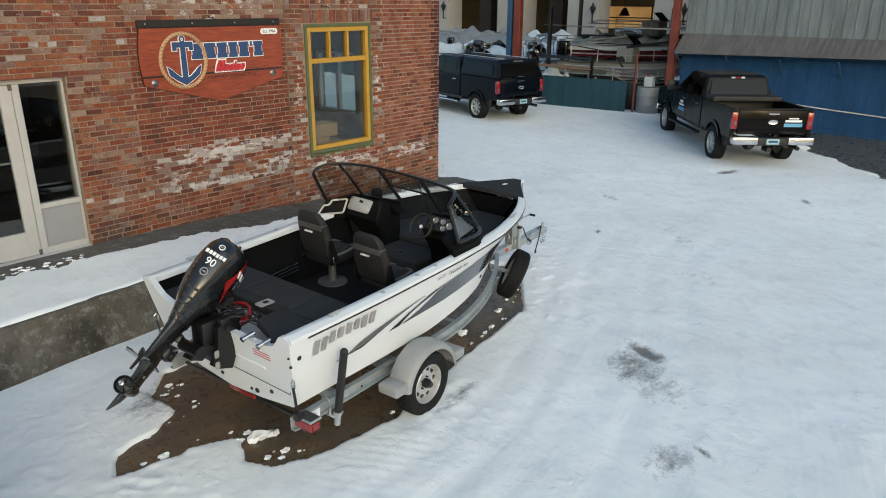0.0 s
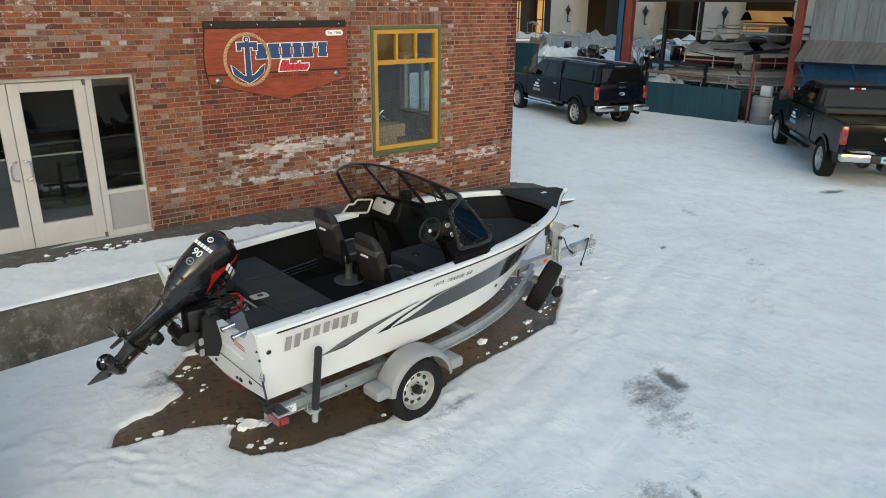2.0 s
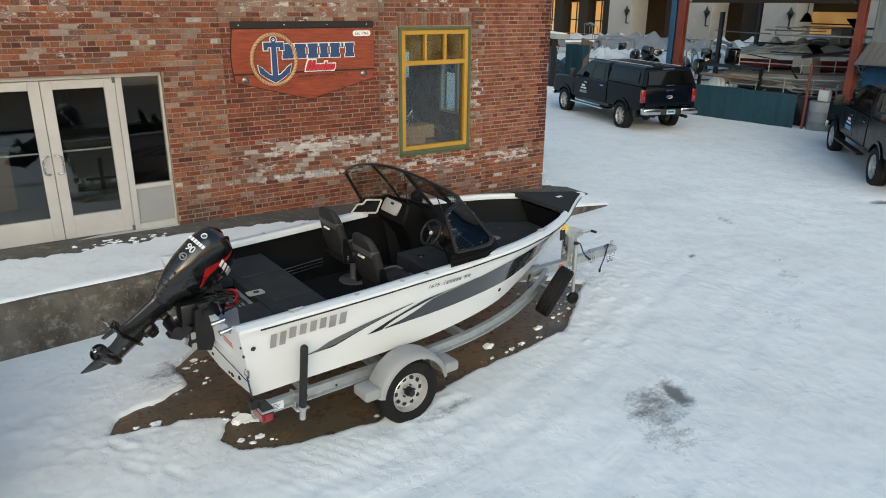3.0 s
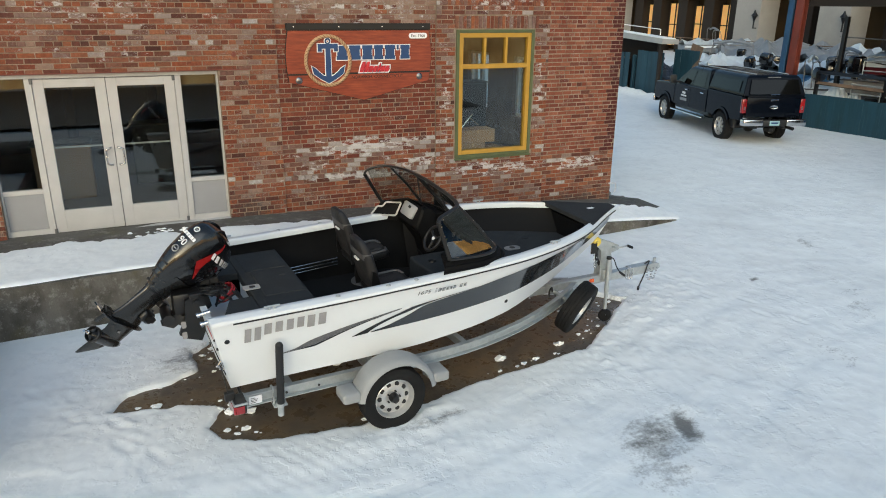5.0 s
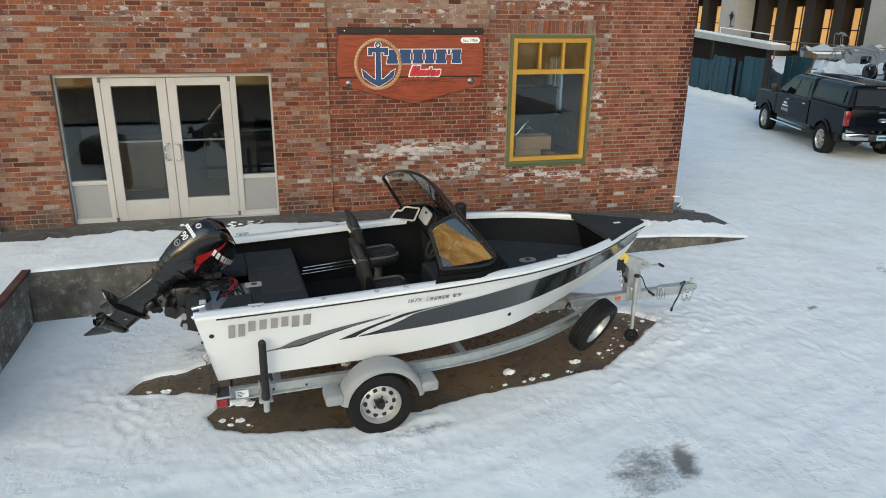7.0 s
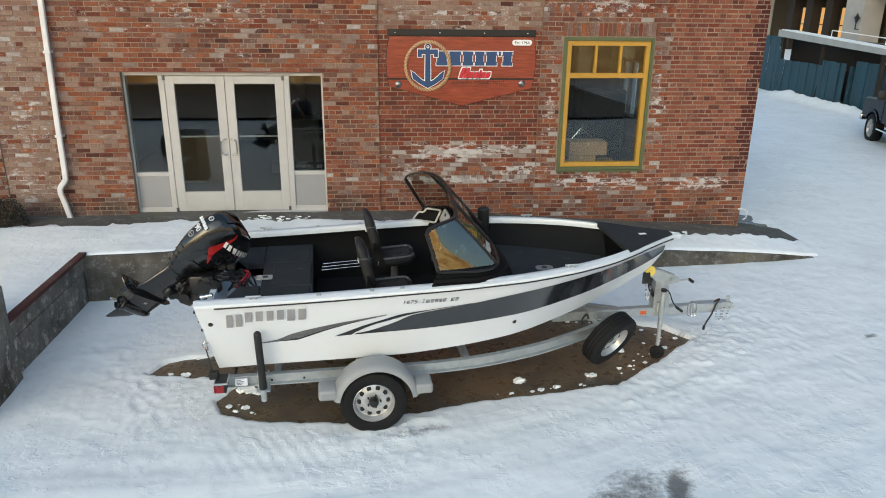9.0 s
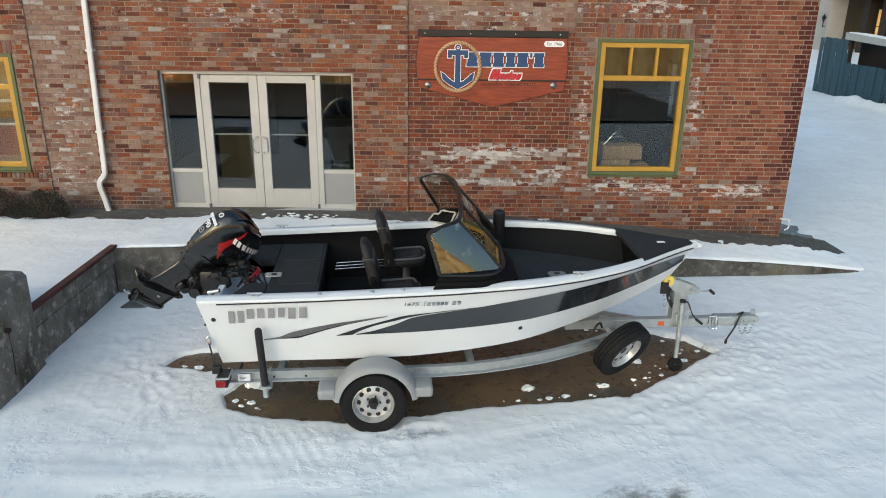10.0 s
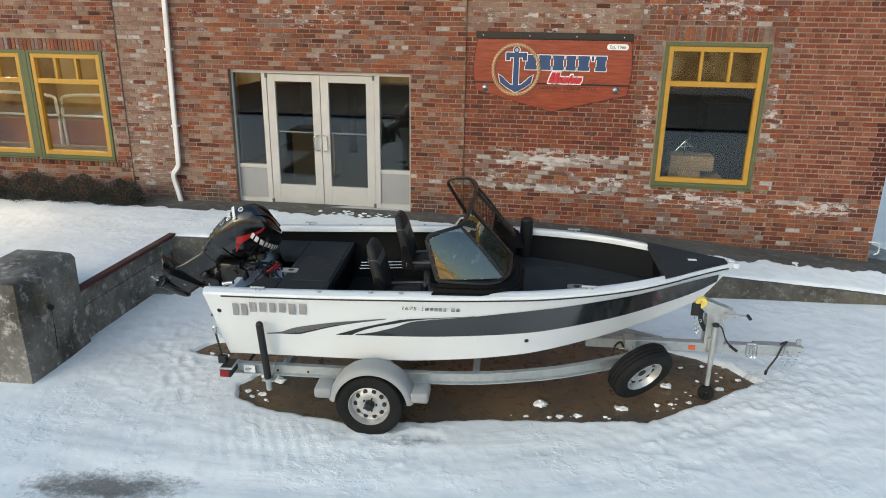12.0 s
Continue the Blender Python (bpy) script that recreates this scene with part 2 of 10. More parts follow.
def wet_pavement():
    n = Nodes("wet_asphalt", 0.35, 0, 0.5)
    a, b, c = n.noise(0.9, 6.0, 0.65, None, True), n.noise(5.0, 6.0, 0.7, None, True), n.noise(110.0, 3.0, 0.7, None, True)
    col = n.mix(n.span(a, 0.4, 0.62), (0.080, 0.064, 0.047), (0.165, 0.108, 0.054))
    col = n.mix(n.span(b, 0.48, 0.75, 0, 0.45), col, (0.060, 0.055, 0.049))
    sep = n.node("ShaderNodeSeparateXYZ")
    n.link(n.place(True), sep.inputs[0])
    col = n.mix(n.span(sep.outputs[0], 7.0, 9.0, 0, 0.85), col, n.mix(n.span(b, 0.4, 0.6), (0.060, 0.060, 0.060), (0.105, 0.104, 0.10)))
    col = n.mix(n.span(c, 0.55, 0.75, 0, 0.35), col, (0.11, 0.1, 0.085))
    n.color(col)
    n.rough(n.span(b, 0.38, 0.62, 0.18, 0.55))
    n.bump(c, 0.35, 0.006)
    return n.mat


def concrete(name, c=(0.22, 0.205, 0.18), stain=(0.075, 0.066, 0.052), pale=(0.42, 0.40, 0.37)):
    n = Nodes(name, 0.9, 0, 0.3)
    a, b, d = n.noise(1.3, 7.0, 0.7, (1, 1, 0.6), True), n.noise(6.0, 7.0, 0.75, None, True), n.noise(80.0, 4.0, 0.7, None, True)
    col = n.mix(n.span(a, 0.4, 0.65), c, stain)
    col = n.mix(n.span(b, 0.53, 0.66, 0, 0.75), col, pale)
    col = n.mix(n.span(n.noise(1.9, 6.0, 0.7, (1, 1, 0.8), True), 0.54, 0.70, 0, 0.45), col, (0.105, 0.098, 0.045))
    col = n.mix(n.span(n.noise(14.0, 6.0, 0.75, None, True), 0.60, 0.68, 0, 0.6), col, pale)
    col = n.mix(n.span(d, 0.5, 0.8, 0, 0.4), col, stain)
    n.color(col)
    n.bump(n.maths("ADD", b, n.maths("MULTIPLY", d, 0.4)), 0.6, 0.015)
    return n.mat


def glass(name, tint=(0.82, 0.86, 0.84), base=0.05, rough=0.01):
    """Clear sheet glass: what lies behind it is seen through it, gloss rising at grazing angles."""
    n = Nodes(name)
    n.t.nodes.remove(n.b)
    out = n.t.nodes["Material Output"]
    tr, gl, fr, mx = n.node("ShaderNodeBsdfTransparent"), n.node("ShaderNodeBsdfGlossy"), n.node("ShaderNodeLayerWeight"), n.node("ShaderNodeMixShader")
    tr.inputs[0].default_value = (*tint, 1)
    gl.inputs["Roughness"].default_value = rough
    fr.inputs[0].default_value = 0.5
    fac = n.maths("ADD", n.maths("MULTIPLY", n.maths("POWER", fr.outputs["Facing"], 5.0), 1.0 - base), base)
    n.link(fac, mx.inputs[0]); n.link(tr.outputs[0], mx.inputs[1]); n.link(gl.outputs[0], mx.inputs[2])
    n.link(mx.outputs[0], out.inputs[0])
    return n.mat


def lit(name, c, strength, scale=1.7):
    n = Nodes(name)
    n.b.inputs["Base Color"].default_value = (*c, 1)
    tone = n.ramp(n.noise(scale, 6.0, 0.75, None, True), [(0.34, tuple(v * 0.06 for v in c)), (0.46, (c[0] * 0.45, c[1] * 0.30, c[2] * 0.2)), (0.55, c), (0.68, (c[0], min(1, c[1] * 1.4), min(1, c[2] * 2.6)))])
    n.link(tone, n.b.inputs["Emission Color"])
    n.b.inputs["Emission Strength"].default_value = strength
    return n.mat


def wood_panel():
    n = Nodes("stained_wood_sign", 0.35, 0, 0.5)
    g = n.noise(3.0, 8.0, 0.65, (1.0, 1.0, 11.0))
    w = n.noise(22.0, 6.0, 0.7, (0.6, 1.0, 12.0))
    n.color(n.mix(n.span(w, 0.4, 0.7, 0, 0.6), n.ramp(g, [(0.3, (0.11, 0.018, 0.009)), (0.5, (0.24, 0.042, 0.017)), (0.7, (0.35, 0.082, 0.032))]), (0.17, 0.03, 0.014)))
    n.bump(w, 0.1, 0.002)
    return n.mat


def corrugated(name, c, rust, axis=1, pitch=40.0, rough=0.55):
    """Weathered sheet metal with streaks running down."""
    n = Nodes(name, rough, 0, 0.4)
    a, b = n.noise(1.2, 7.0, 0.7, (1, 2.2, 0.35), True), n.noise(9.0, 6.0, 0.7, (1, 2.0, 0.2), True)
    col = n.mix(n.span(a, 0.42, 0.62), c, tuple(v * 0.7 for v in c))
    col = n.mix(n.span(b, 0.55, 0.75, 0, 0.6), col, rust)
    n.color(col)
    n.bump(n.noise(12.0, 4.0, 0.6, (1, 3.0, 0.3), True), 0.3, 0.01)
    return n.mat


M["mortar"] = mortar()
M["snow"] = snow("clean_snow")
M["lot_snow"] = snow("trodden_snow", worn=[(2.37, -6.88, 0.36, 0.15, 64, 1.35), (1.95, -6.98, 0.55, 0.42, 30, 0.80), (1.72, -7.35, 0.50, 0.34, 50, 0.52), (0.84, -8.18, 0.17, 0.06, 66, 1.0), (0.50, -8.0, 0.36, 0.24, -10, 0.72), (-2.45, -6.95, 0.85, 0.24, 8, 1.25),
                                     (-1.95, -3.45, 0.55, 0.38, 20, 0.85), (6.2, -4.1, 0.2, 0.07, 20, 0.9), (12.2, -4.3, 0.42, 0.16, -25, 1.2), (10.6, -6.5, 0.4, 0.12, 30, 0.8), (8.4, -3.2, 0.5, 0.14, 60, 0.6),
                                     (0.1, -5.8, 0.5, 0.12, 12, 0.6), (5.2, -6.3, 0.6, 0.3, 60, 0.38), (7.0, -5.2, 1.2, 0.25, 50, 0.36), (3.7, -3.9, 0.5, 0.3, 0, 0.5)])
M["pavement"] = wet_pavement()
M["concrete"] = concrete("stained_concrete", (0.135, 0.125, 0.108), (0.038, 0.034, 0.027), (0.27, 0.26, 0.24))
M["concrete_pier"] = concrete("weathered_pier_concrete", (0.22, 0.21, 0.188), (0.060, 0.055, 0.044), (0.55, 0.53, 0.50))
M["concrete_walk"] = concrete("damp_concrete_walk", (0.115, 0.107, 0.095), (0.075, 0.068, 0.058), (0.22, 0.21, 0.19))
M["glass"] = glass("window_glass", (0.80, 0.84, 0.83), 0.065)
M["smoked"] = glass("tinted_boat_glass", (0.78, 0.80, 0.78), 0.07)
M["side_glass"] = glass("mirroring_boat_side_glass", (0.44, 0.47, 0.46), 0.17)
M["car_glass"] = glass("dark_car_glass", (0.05, 0.055, 0.06), 0.028, 0.04)
M["white_gel"] = surface("white_boat_paint", (0.66, 0.685, 0.705), 0.38, 0, 0.02, 3, 60, 0.02, coat=0.12)
M["grey_graphic"] = surface("charcoal_boat_graphic", (0.020, 0.023, 0.027), 0.14, 0, 0.12, 2.5, 40, 0.01, coat=0.7)
M["black_graphic"] = surface("black_boat_graphic", (0.006, 0.006, 0.0065), 0.3, 0, 0.2, 3, 40, 0.02, coat=0.4)
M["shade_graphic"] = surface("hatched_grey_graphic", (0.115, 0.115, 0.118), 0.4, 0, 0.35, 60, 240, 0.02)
M["silver_graphic"] = surface("grey_boat_lettering", (0.30, 0.29, 0.285), 0.4, 0.2, 0.15, 6, 60, 0.02)
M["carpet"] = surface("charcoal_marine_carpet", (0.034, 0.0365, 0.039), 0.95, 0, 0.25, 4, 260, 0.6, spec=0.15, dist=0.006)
M["dark_liner"] = surface("black_moulded_liner", (0.006, 0.0062, 0.0068), 0.6, 0, 0.25, 5, 140, 0.25, spec=0.10)
# Cockpit floor: the deck carpet in a darker tone.
M["floor_carpet"] = surface("darker_cockpit_carpet", (0.013, 0.0135, 0.0145), 0.95, 0, 0.25, 4, 260, 0.6, spec=0.1, dist=0.006)
M["vinyl_black"] = surface("black_vinyl", (0.009, 0.009, 0.0095), 0.5, 0, 0.2, 6, 200, 0.3, spec=0.2)
M["vinyl_grey"] = surface("grey_vinyl", (0.024, 0.024, 0.0255), 0.55, 0, 0.2, 6, 200, 0.3, spec=0.2)
M["vinyl_light"] = surface("light_grey_vinyl", (0.19, 0.19, 0.19), 0.5, 0, 0.15, 6, 200, 0.2)
M["dark_steel"] = surface("dull_dark_steel", (0.22, 0.22, 0.22), 0.28, 1.0, 0.1, 8, 60, 0.03)
M["chrome"] = surface("polished_metal", (0.62, 0.62, 0.62), 0.16, 1.0, 0.06, 8, 60, 0.03)
M["galvanised"] = surface("galvanised_steel", (0.44, 0.47, 0.48), 0.48, 0.55, 0.16, 14, 70, 0.15, (0.28, 0.29, 0.29))
M["fender"] = surface("grey_moulded_fender", (0.27, 0.28, 0.285), 0.45, 0, 0.08, 4, 90, 0.06)
M["rubber"] = surface("tyre_rubber", (0.006, 0.006, 0.0063), 0.8, 0, 0.3, 9, 120, 0.3, (0.018, 0.018, 0.0175), spec=0.3)
M["black_metal"] = surface("black_powder_coat", (0.006, 0.006, 0.0065), 0.38, 0, 0.2, 8, 120, 0.1)
M["black_plastic"] = surface("black_plastic", (0.009, 0.009, 0.0095), 0.55, 0, 0.2, 8, 150, 0.15)
M["motor_black"] = surface("glossy_black_cowling", (0.006, 0.006, 0.007), 0.14, 0, 0.2, 5, 60, 0.02, coat=0.8)
M["motor_grey"] = surface("dark_graphite_cowling", (0.014, 0.015, 0.016), 0.25, 0.2, 0.2, 5, 60, 0.03, coat=0.5)
M["motor_red"] = surface("red_cowling_flash", (0.30, 0.012, 0.012), 0.3, 0, 0.3, 6, 60, 0.02, coat=0.5)
M["white_print"] = surface("white_print", (0.8, 0.8, 0.8), 0.5, 0, 0.04, 8, 60, 0.0)
M["red_print"] = surface("red_print", (0.45, 0.02, 0.03), 0.5, 0, 0.1, 8, 60, 0.0)
M["red_hose"] = surface("red_cable_sheath", (0.30, 0.012, 0.02), 0.45, 0, 0.2, 12, 90, 0.05)
M["red_lens"] = surface("red_lamp_lens", (0.24, 0.008, 0.011), 0.15, 0, 0.15, 20, 120, 0.1, coat=0.6)
M["amber"] = surface("amber_reflector", (0.7, 0.12, 0.03), 0.2, 0, 0.1, 20, 120, 0.1)
M["yellow_roller"] = surface("yellow_roller", (0.72, 0.55, 0.10), 0.5, 0, 0.1, 12, 90, 0.05)
M["window_yellow"] = surface("mustard_window_paint", (0.42, 0.235, 0.028), 0.45, 0, 0.1, 5, 80, 0.08)
M["window_green"] = surface("olive_green_trim", (0.085, 0.1, 0.04), 0.5, 0, 0.15, 5, 80, 0.1)
M["aluminium"] = surface("pale_aluminium_frame", (0.455, 0.445, 0.435), 0.42, 0.15, 0.06, 4, 90, 0.06)
M["panel_grey"] = surface("grey_door_panel", (0.285, 0.285, 0.295), 0.5, 0.1, 0.05, 4, 90, 0.05)
M["spout"] = surface("white_downspout", (0.66, 0.64, 0.64), 0.45, 0, 0.1, 3, 60, 0.08, (0.4, 0.36, 0.33))
# Near-black room colours put the unlit shop's dimness into the paint.
M["room"] = surface("dimmed_room_paint", (0.045, 0.045, 0.045), 0.8, 0, 0.15, 2, 60, 0.05)
M["room_floor"] = surface("dimmed_room_floor", (0.06, 0.058, 0.055), 0.4, 0, 0.2, 2, 60, 0.05)
M["cardboard"] = surface("cardboard", (0.36, 0.22, 0.115), 0.85, 0, 0.1, 5, 90, 0.1)
M["sign_wood"] = wood_panel()
M["orange_wood"] = surface("orange_brown_panel", (0.40, 0.13, 0.045), 0.35, 0, 0.2, 2.5, 60, 0.03)
M["navy"] = surface("navy_sign_paint", (0.018, 0.055, 0.15), 0.4, 0, 0.15, 8, 60, 0.02)
M["rope"] = surface("tan_rope_paint", (0.50, 0.32, 0.17), 0.6, 0, 0.2, 30, 120, 0.1)
M["rope_dark"] = surface("brown_rope_shadow_paint", (0.2, 0.09, 0.04), 0.6, 0, 0.2, 30, 120, 0.1)
M["truck_grey"] = surface("charcoal_car_paint", (0.0042, 0.0043, 0.0046), 0.2, 0, 0.12, 2, 50, 0.02, (0.012, 0.012, 0.012), coat=0.0, spec=0.13)
M["truck_blue"] = surface("dark_blue_car_paint", (0.0025, 0.0040, 0.0080), 0.2, 0, 0.12, 2, 50, 0.02, (0.008, 0.010, 0.014), coat=0.0, spec=0.13)
M["steel_rim"] = surface("silver_wheel_paint", (0.50, 0.50, 0.49), 0.35, 0.5, 0.1, 20, 90, 0.05)
M["plate"] = surface("pale_blue_number_plate", (0.30, 0.48, 0.52), 0.5, 0, 0.1, 30, 90, 0.0)
M["sticker_blue"] = surface("sky_blue_decal", (0.13, 0.38, 0.62), 0.5, 0, 0.1, 20, 90, 0.0)
M["bush"] = surface("dark_evergreen_twigs", (0.030, 0.028, 0.018), 0.8, 0, 0.5, 6, 60, 0.0)
M["teal_fence"] = corrugated("teal_painted_boards", (0.015, 0.055, 0.082), (0.05, 0.11, 0.125))
M["grey_sheet"] = corrugated("weathered_grey_sheet", (0.185, 0.215, 0.235), (0.22, 0.29, 0.32))
M["blue_wall"] = corrugated("faded_blue_wall_paint", (0.013, 0.068, 0.180), (0.05, 0.12, 0.19), rough=0.8)
M["roof_tin"] = corrugated("dull_tin_awning", (0.125, 0.122, 0.120), (0.11, 0.10, 0.09))
M["red_steel"] = surface("red_oxide_steel", (0.16, 0.035, 0.022), 0.6, 0, 0.3, 2, 60, 0.1, (0.08, 0.03, 0.02))
M["coping_red"] = surface("flaking_maroon_paint", (0.075, 0.022, 0.020), 0.75, 0, 0.4, 6, 70, 0.3, (0.14, 0.115, 0.10))
M["blue_steel"] = surface("blue_painted_steel", (0.02, 0.07, 0.15), 0.6, 0, 0.3, 2, 60, 0.1)
# Mill colours are set dark, carrying the shade the building stands in.
M["mill_column"] = surface("cream_painted_column", (0.31, 0.30, 0.285), 0.8, 0, 0.1, 1, 30, 0.1, (0.24, 0.23, 0.215))
M["mill_wall"] = surface("ochre_shadowed_wall", (0.085, 0.052, 0.020), 0.85, 0, 0.25, 0.6, 20, 0.1)
M["mill_dark"] = surface("dark_brown_pier", (0.018, 0.012, 0.008), 0.85, 0, 0.25, 0.6, 20, 0.1)
M["amber_light"] = lit("lit_mill_window", (1.0, 0.55, 0.18), 0.11, 2.2)
# Wrap white is lowered to carry the yard's shade.
M["cover_white"] = surface("white_shrink_wrap", (0.56, 0.61, 0.64), 0.4, 0, 0.1, 2, 30, 0.15)
M["cover_grey"] = surface("grey_boat_cover", (0.22, 0.235, 0.25), 0.7, 0, 0.2, 2, 30, 0.15)
M["cover_blue"] = surface("blue_tarpaulin", (0.04, 0.14, 0.26), 0.5, 0, 0.25, 2, 30, 0.15)
M["hull_dark"] = surface("dark_hull_paint", (0.025, 0.026, 0.03), 0.3, 0, 0.2, 2, 30, 0.05)
M["hull_red"] = surface("maroon_hull_paint", (0.12, 0.012, 0.016), 0.3, 0, 0.2, 2, 30, 0.05)
M["old_wood"] = surface("weathered_timber", (0.16, 0.11, 0.075), 0.85, 0, 0.3, 3, 70, 0.3)
M["vinyl_mid"] = surface("mid_grey_vinyl", (0.085, 0.085, 0.087), 0.5, 0, 0.15, 6, 200, 0.2)
# White greyed for stored hulls: the shed's shade is in the colour.
M["old_gel"] = surface("greyed_white_hull", (0.34, 0.34, 0.33), 0.4, 0, 0.12, 2, 30, 0.05, (0.22, 0.215, 0.2))
# Warm tan and glow for the added room behind the left windows.
M["warm_room"] = surface("tan_glow_room_paint", (0.42, 0.31, 0.17), 0.7, 0, 0.2, 1.5, 40, 0.05)
M["warm_lamp"] = lit("added_warm_glow", (1.0, 0.74, 0.42), 90.0)
# Emission stands in for sun on unseen walls and hills.
M["sunlit_wall"] = lit("walls_glowing_as_if_sunlit", (1.0, 0.62, 0.24), 0.75, 0.5)
M["sunlit_hill"] = lit("hill_glowing_as_if_sunlit", (1.0, 0.55, 0.16), 0.65, 0.03)
M["asphalt"] = surface("damp_road_asphalt", (0.045, 0.046, 0.048), 0.6, 0, 0.3, 1.2, 60, 0.3, (0.09, 0.09, 0.09))

M["deck_glossy"] = surface("gauge_panel", (0.02, 0.02, 0.021), 0.2, 0, 0.2, 8, 60, 0.0, coat=0.5)

# ---- building helpers ----


def part(name, bm, material, parent=None, label="", smooth=None, at=None):
    """Links a bmesh as one mesh object under its thing."""
    me = bpy.data.meshes.new(name)
    bmesh.ops.recalc_face_normals(bm, faces=bm.faces[:])
    bm.to_mesh(me)
    bm.free()
    for m in material if isinstance(material, (list, tuple)) else [material]:
        me.materials.append(M[m])
    ob = new(name, me)
    if smooth is not None:
        me.shade_smooth()
        me.set_sharp_from_angle(angle=radians(smooth))
    if parent is not None:
        ob.parent = parent
    if at is not None:
        ob.matrix_basis = at
    if label:
        ob["label"] = label
    return ob


def thing(name, label, category, m=None, group="", kind=""):
    ob = new(name)
    ob.empty_display_size = 0.1
    if m is not None:
        ob.matrix_basis = m
    return tagged(ob, label, category, group, kind)


def box(bm, lo, hi, bevel=0.0, seg=1, m=None):
    """A box from corner to corner, bevelled."""
    c = [(a + b) / 2 for a, b in zip(lo, hi)]
    s = [abs(b - a) for a, b in zip(lo, hi)]
    r = bmesh.ops.create_cube(bm, size=1.0, matrix=Matrix.Translation(c) @ Matrix.Diagonal((*s, 1)))
    vs = r["verts"]
    if bevel:
        es = list({e for v in vs for e in v.link_edges})
        out = bmesh.ops.bevel(bm, geom=es, offset=bevel, segments=seg, affect="EDGES", profile=0.5, clamp_overlap=True)
        vs = list({v for f in out["faces"] for v in f.verts} | {v for v in vs if v.is_valid})
    if m is not None:
        bmesh.ops.transform(bm, matrix=m, verts=[v for v in vs if v.is_valid])
    return vs


def cyl(bm, a, b, r, r2=None, n=16, caps=True):
    """A round bar from a to b."""
    a, b = Vector(a), Vector(b)
    d = b - a
    q = d.to_track_quat("Z", "Y").to_matrix().to_4x4()
    return bmesh.ops.create_cone(bm, cap_ends=caps, segments=n, radius1=r, radius2=r if r2 is None else r2, depth=d.length,
                                 matrix=Matrix.Translation((a + b) / 2) @ q)["verts"]


def ball(bm, c, r, s=(1, 1, 1), n=12):
    return bmesh.ops.create_uvsphere(bm, u_segments=n, v_segments=max(6, n // 2), radius=r, matrix=Matrix.Translation(c) @ Matrix.Diagonal((*s, 1)))["verts"]


def loft(bm, rings, closed=True, cap=True):
    """Skins rings of equally many points."""
    vs = [[bm.verts.new(p) for p in ring] for ring in rings]
    k = len(rings[0])
    for a, b in zip(vs, vs[1:]):
        for i in range(k if closed else k - 1):
            j = (i + 1) % k
            try:
                bm.faces.new((a[i], a[j], b[j], b[i]))
            except ValueError:
                pass
    if cap and closed:
        for ring in (vs[0], vs[-1]):
            try:
                bm.faces.new(ring)
            except ValueError:
                pass
    return vs


def smooth_line(pts, n=8):
    """Catmull-Rom through the points."""
    p = [Vector(q) for q in pts]
    p = [p[0] * 2 - p[1]] + p + [p[-1] * 2 - p[-2]]
    out = []
    for a, b, c, d in zip(p, p[1:], p[2:], p[3:]):
        for i in range(n):
            t = i / n
            out.append(0.5 * ((2 * b) + (c - a) * t + (2 * a - 5 * b + 4 * c - d) * t * t + (3 * b - a - 3 * c + d) * t ** 3))
    return out + [p[-2]]


def sweep(bm, line, shape, up=(0, 0, 1), closed=False, cap=True):
    """Moves a flat shape of (side, up) points along a line."""
    line = [Vector(p) for p in line]
    rings = []
    for i, p in enumerate(line):
        d = (line[(i + 1) % len(line)] - line[i - 1]) if closed else (line[min(i + 1, len(line) - 1)] - line[max(i - 1, 0)])
        d.normalize()
        s = d.cross(Vector(up))
        if s.length < 1e-4:
            s = d.cross(Vector((1, 0, 0)))
        s.normalize()
        u = s.cross(d)
        rings.append([p + s * a + u * b for a, b in shape])
    if closed:
        rings.append(rings[0])
    return loft(bm, rings, True, cap and not closed)


def ring_shape(r, n=8, sx=1.0):
    return [(r * sx * math.cos(2 * math.pi * i / n), r * math.sin(2 * math.pi * i / n)) for i in range(n)]


def tube(bm, line, r, n=8, closed=False):
    return sweep(bm, line, ring_shape(r, n), closed=closed)


def prism(bm, outline, a, b, axis="y"):
    """A flat outline given in the two other axes, drawn out from a to b along axis."""
    def at(p, k):
        return {"y": (p[0], k, p[1]), "x": (k, p[0], p[1]), "z": (p[0], p[1], k)}[axis]
    return loft(bm, [[at(p, a) for p in outline], [at(p, b) for p in outline]])


def lathe(bm, profile, c, axis, n=32):
    """Turns (radius, along) points about an axis through c."""
    q = Vector(axis).to_track_quat("Z", "Y").to_matrix().to_4x4()
    m = Matrix.Translation(c) @ q
    rings = [[m @ Vector((r * math.cos(2 * math.pi * i / n), r * math.sin(2 * math.pi * i / n), h)) for i in range(n)] for r, h in profile]
    return loft(bm, rings, True, False)


def rounded(w, h, r, n=4):
    """An outline of a rounded rectangle about the origin."""
    out = []
    for cx, cy, a0 in ((w / 2 - r, h / 2 - r, 0), (-w / 2 + r, h / 2 - r, 90), (-w / 2 + r, -h / 2 + r, 180), (w / 2 - r, -h / 2 + r, 270)):
        for i in range(n + 1):
            a = radians(a0 + 90 * i / n)
            out.append((cx + r * math.cos(a), cy + r * math.sin(a)))
    return out


def bevelled(ob, width, seg=2, angle=40):
    m = ob.modifiers.new("edges", "BEVEL")
    m.width, m.segments, m.limit_method, m.angle_limit = width, seg, "ANGLE", radians(angle)
    return ob


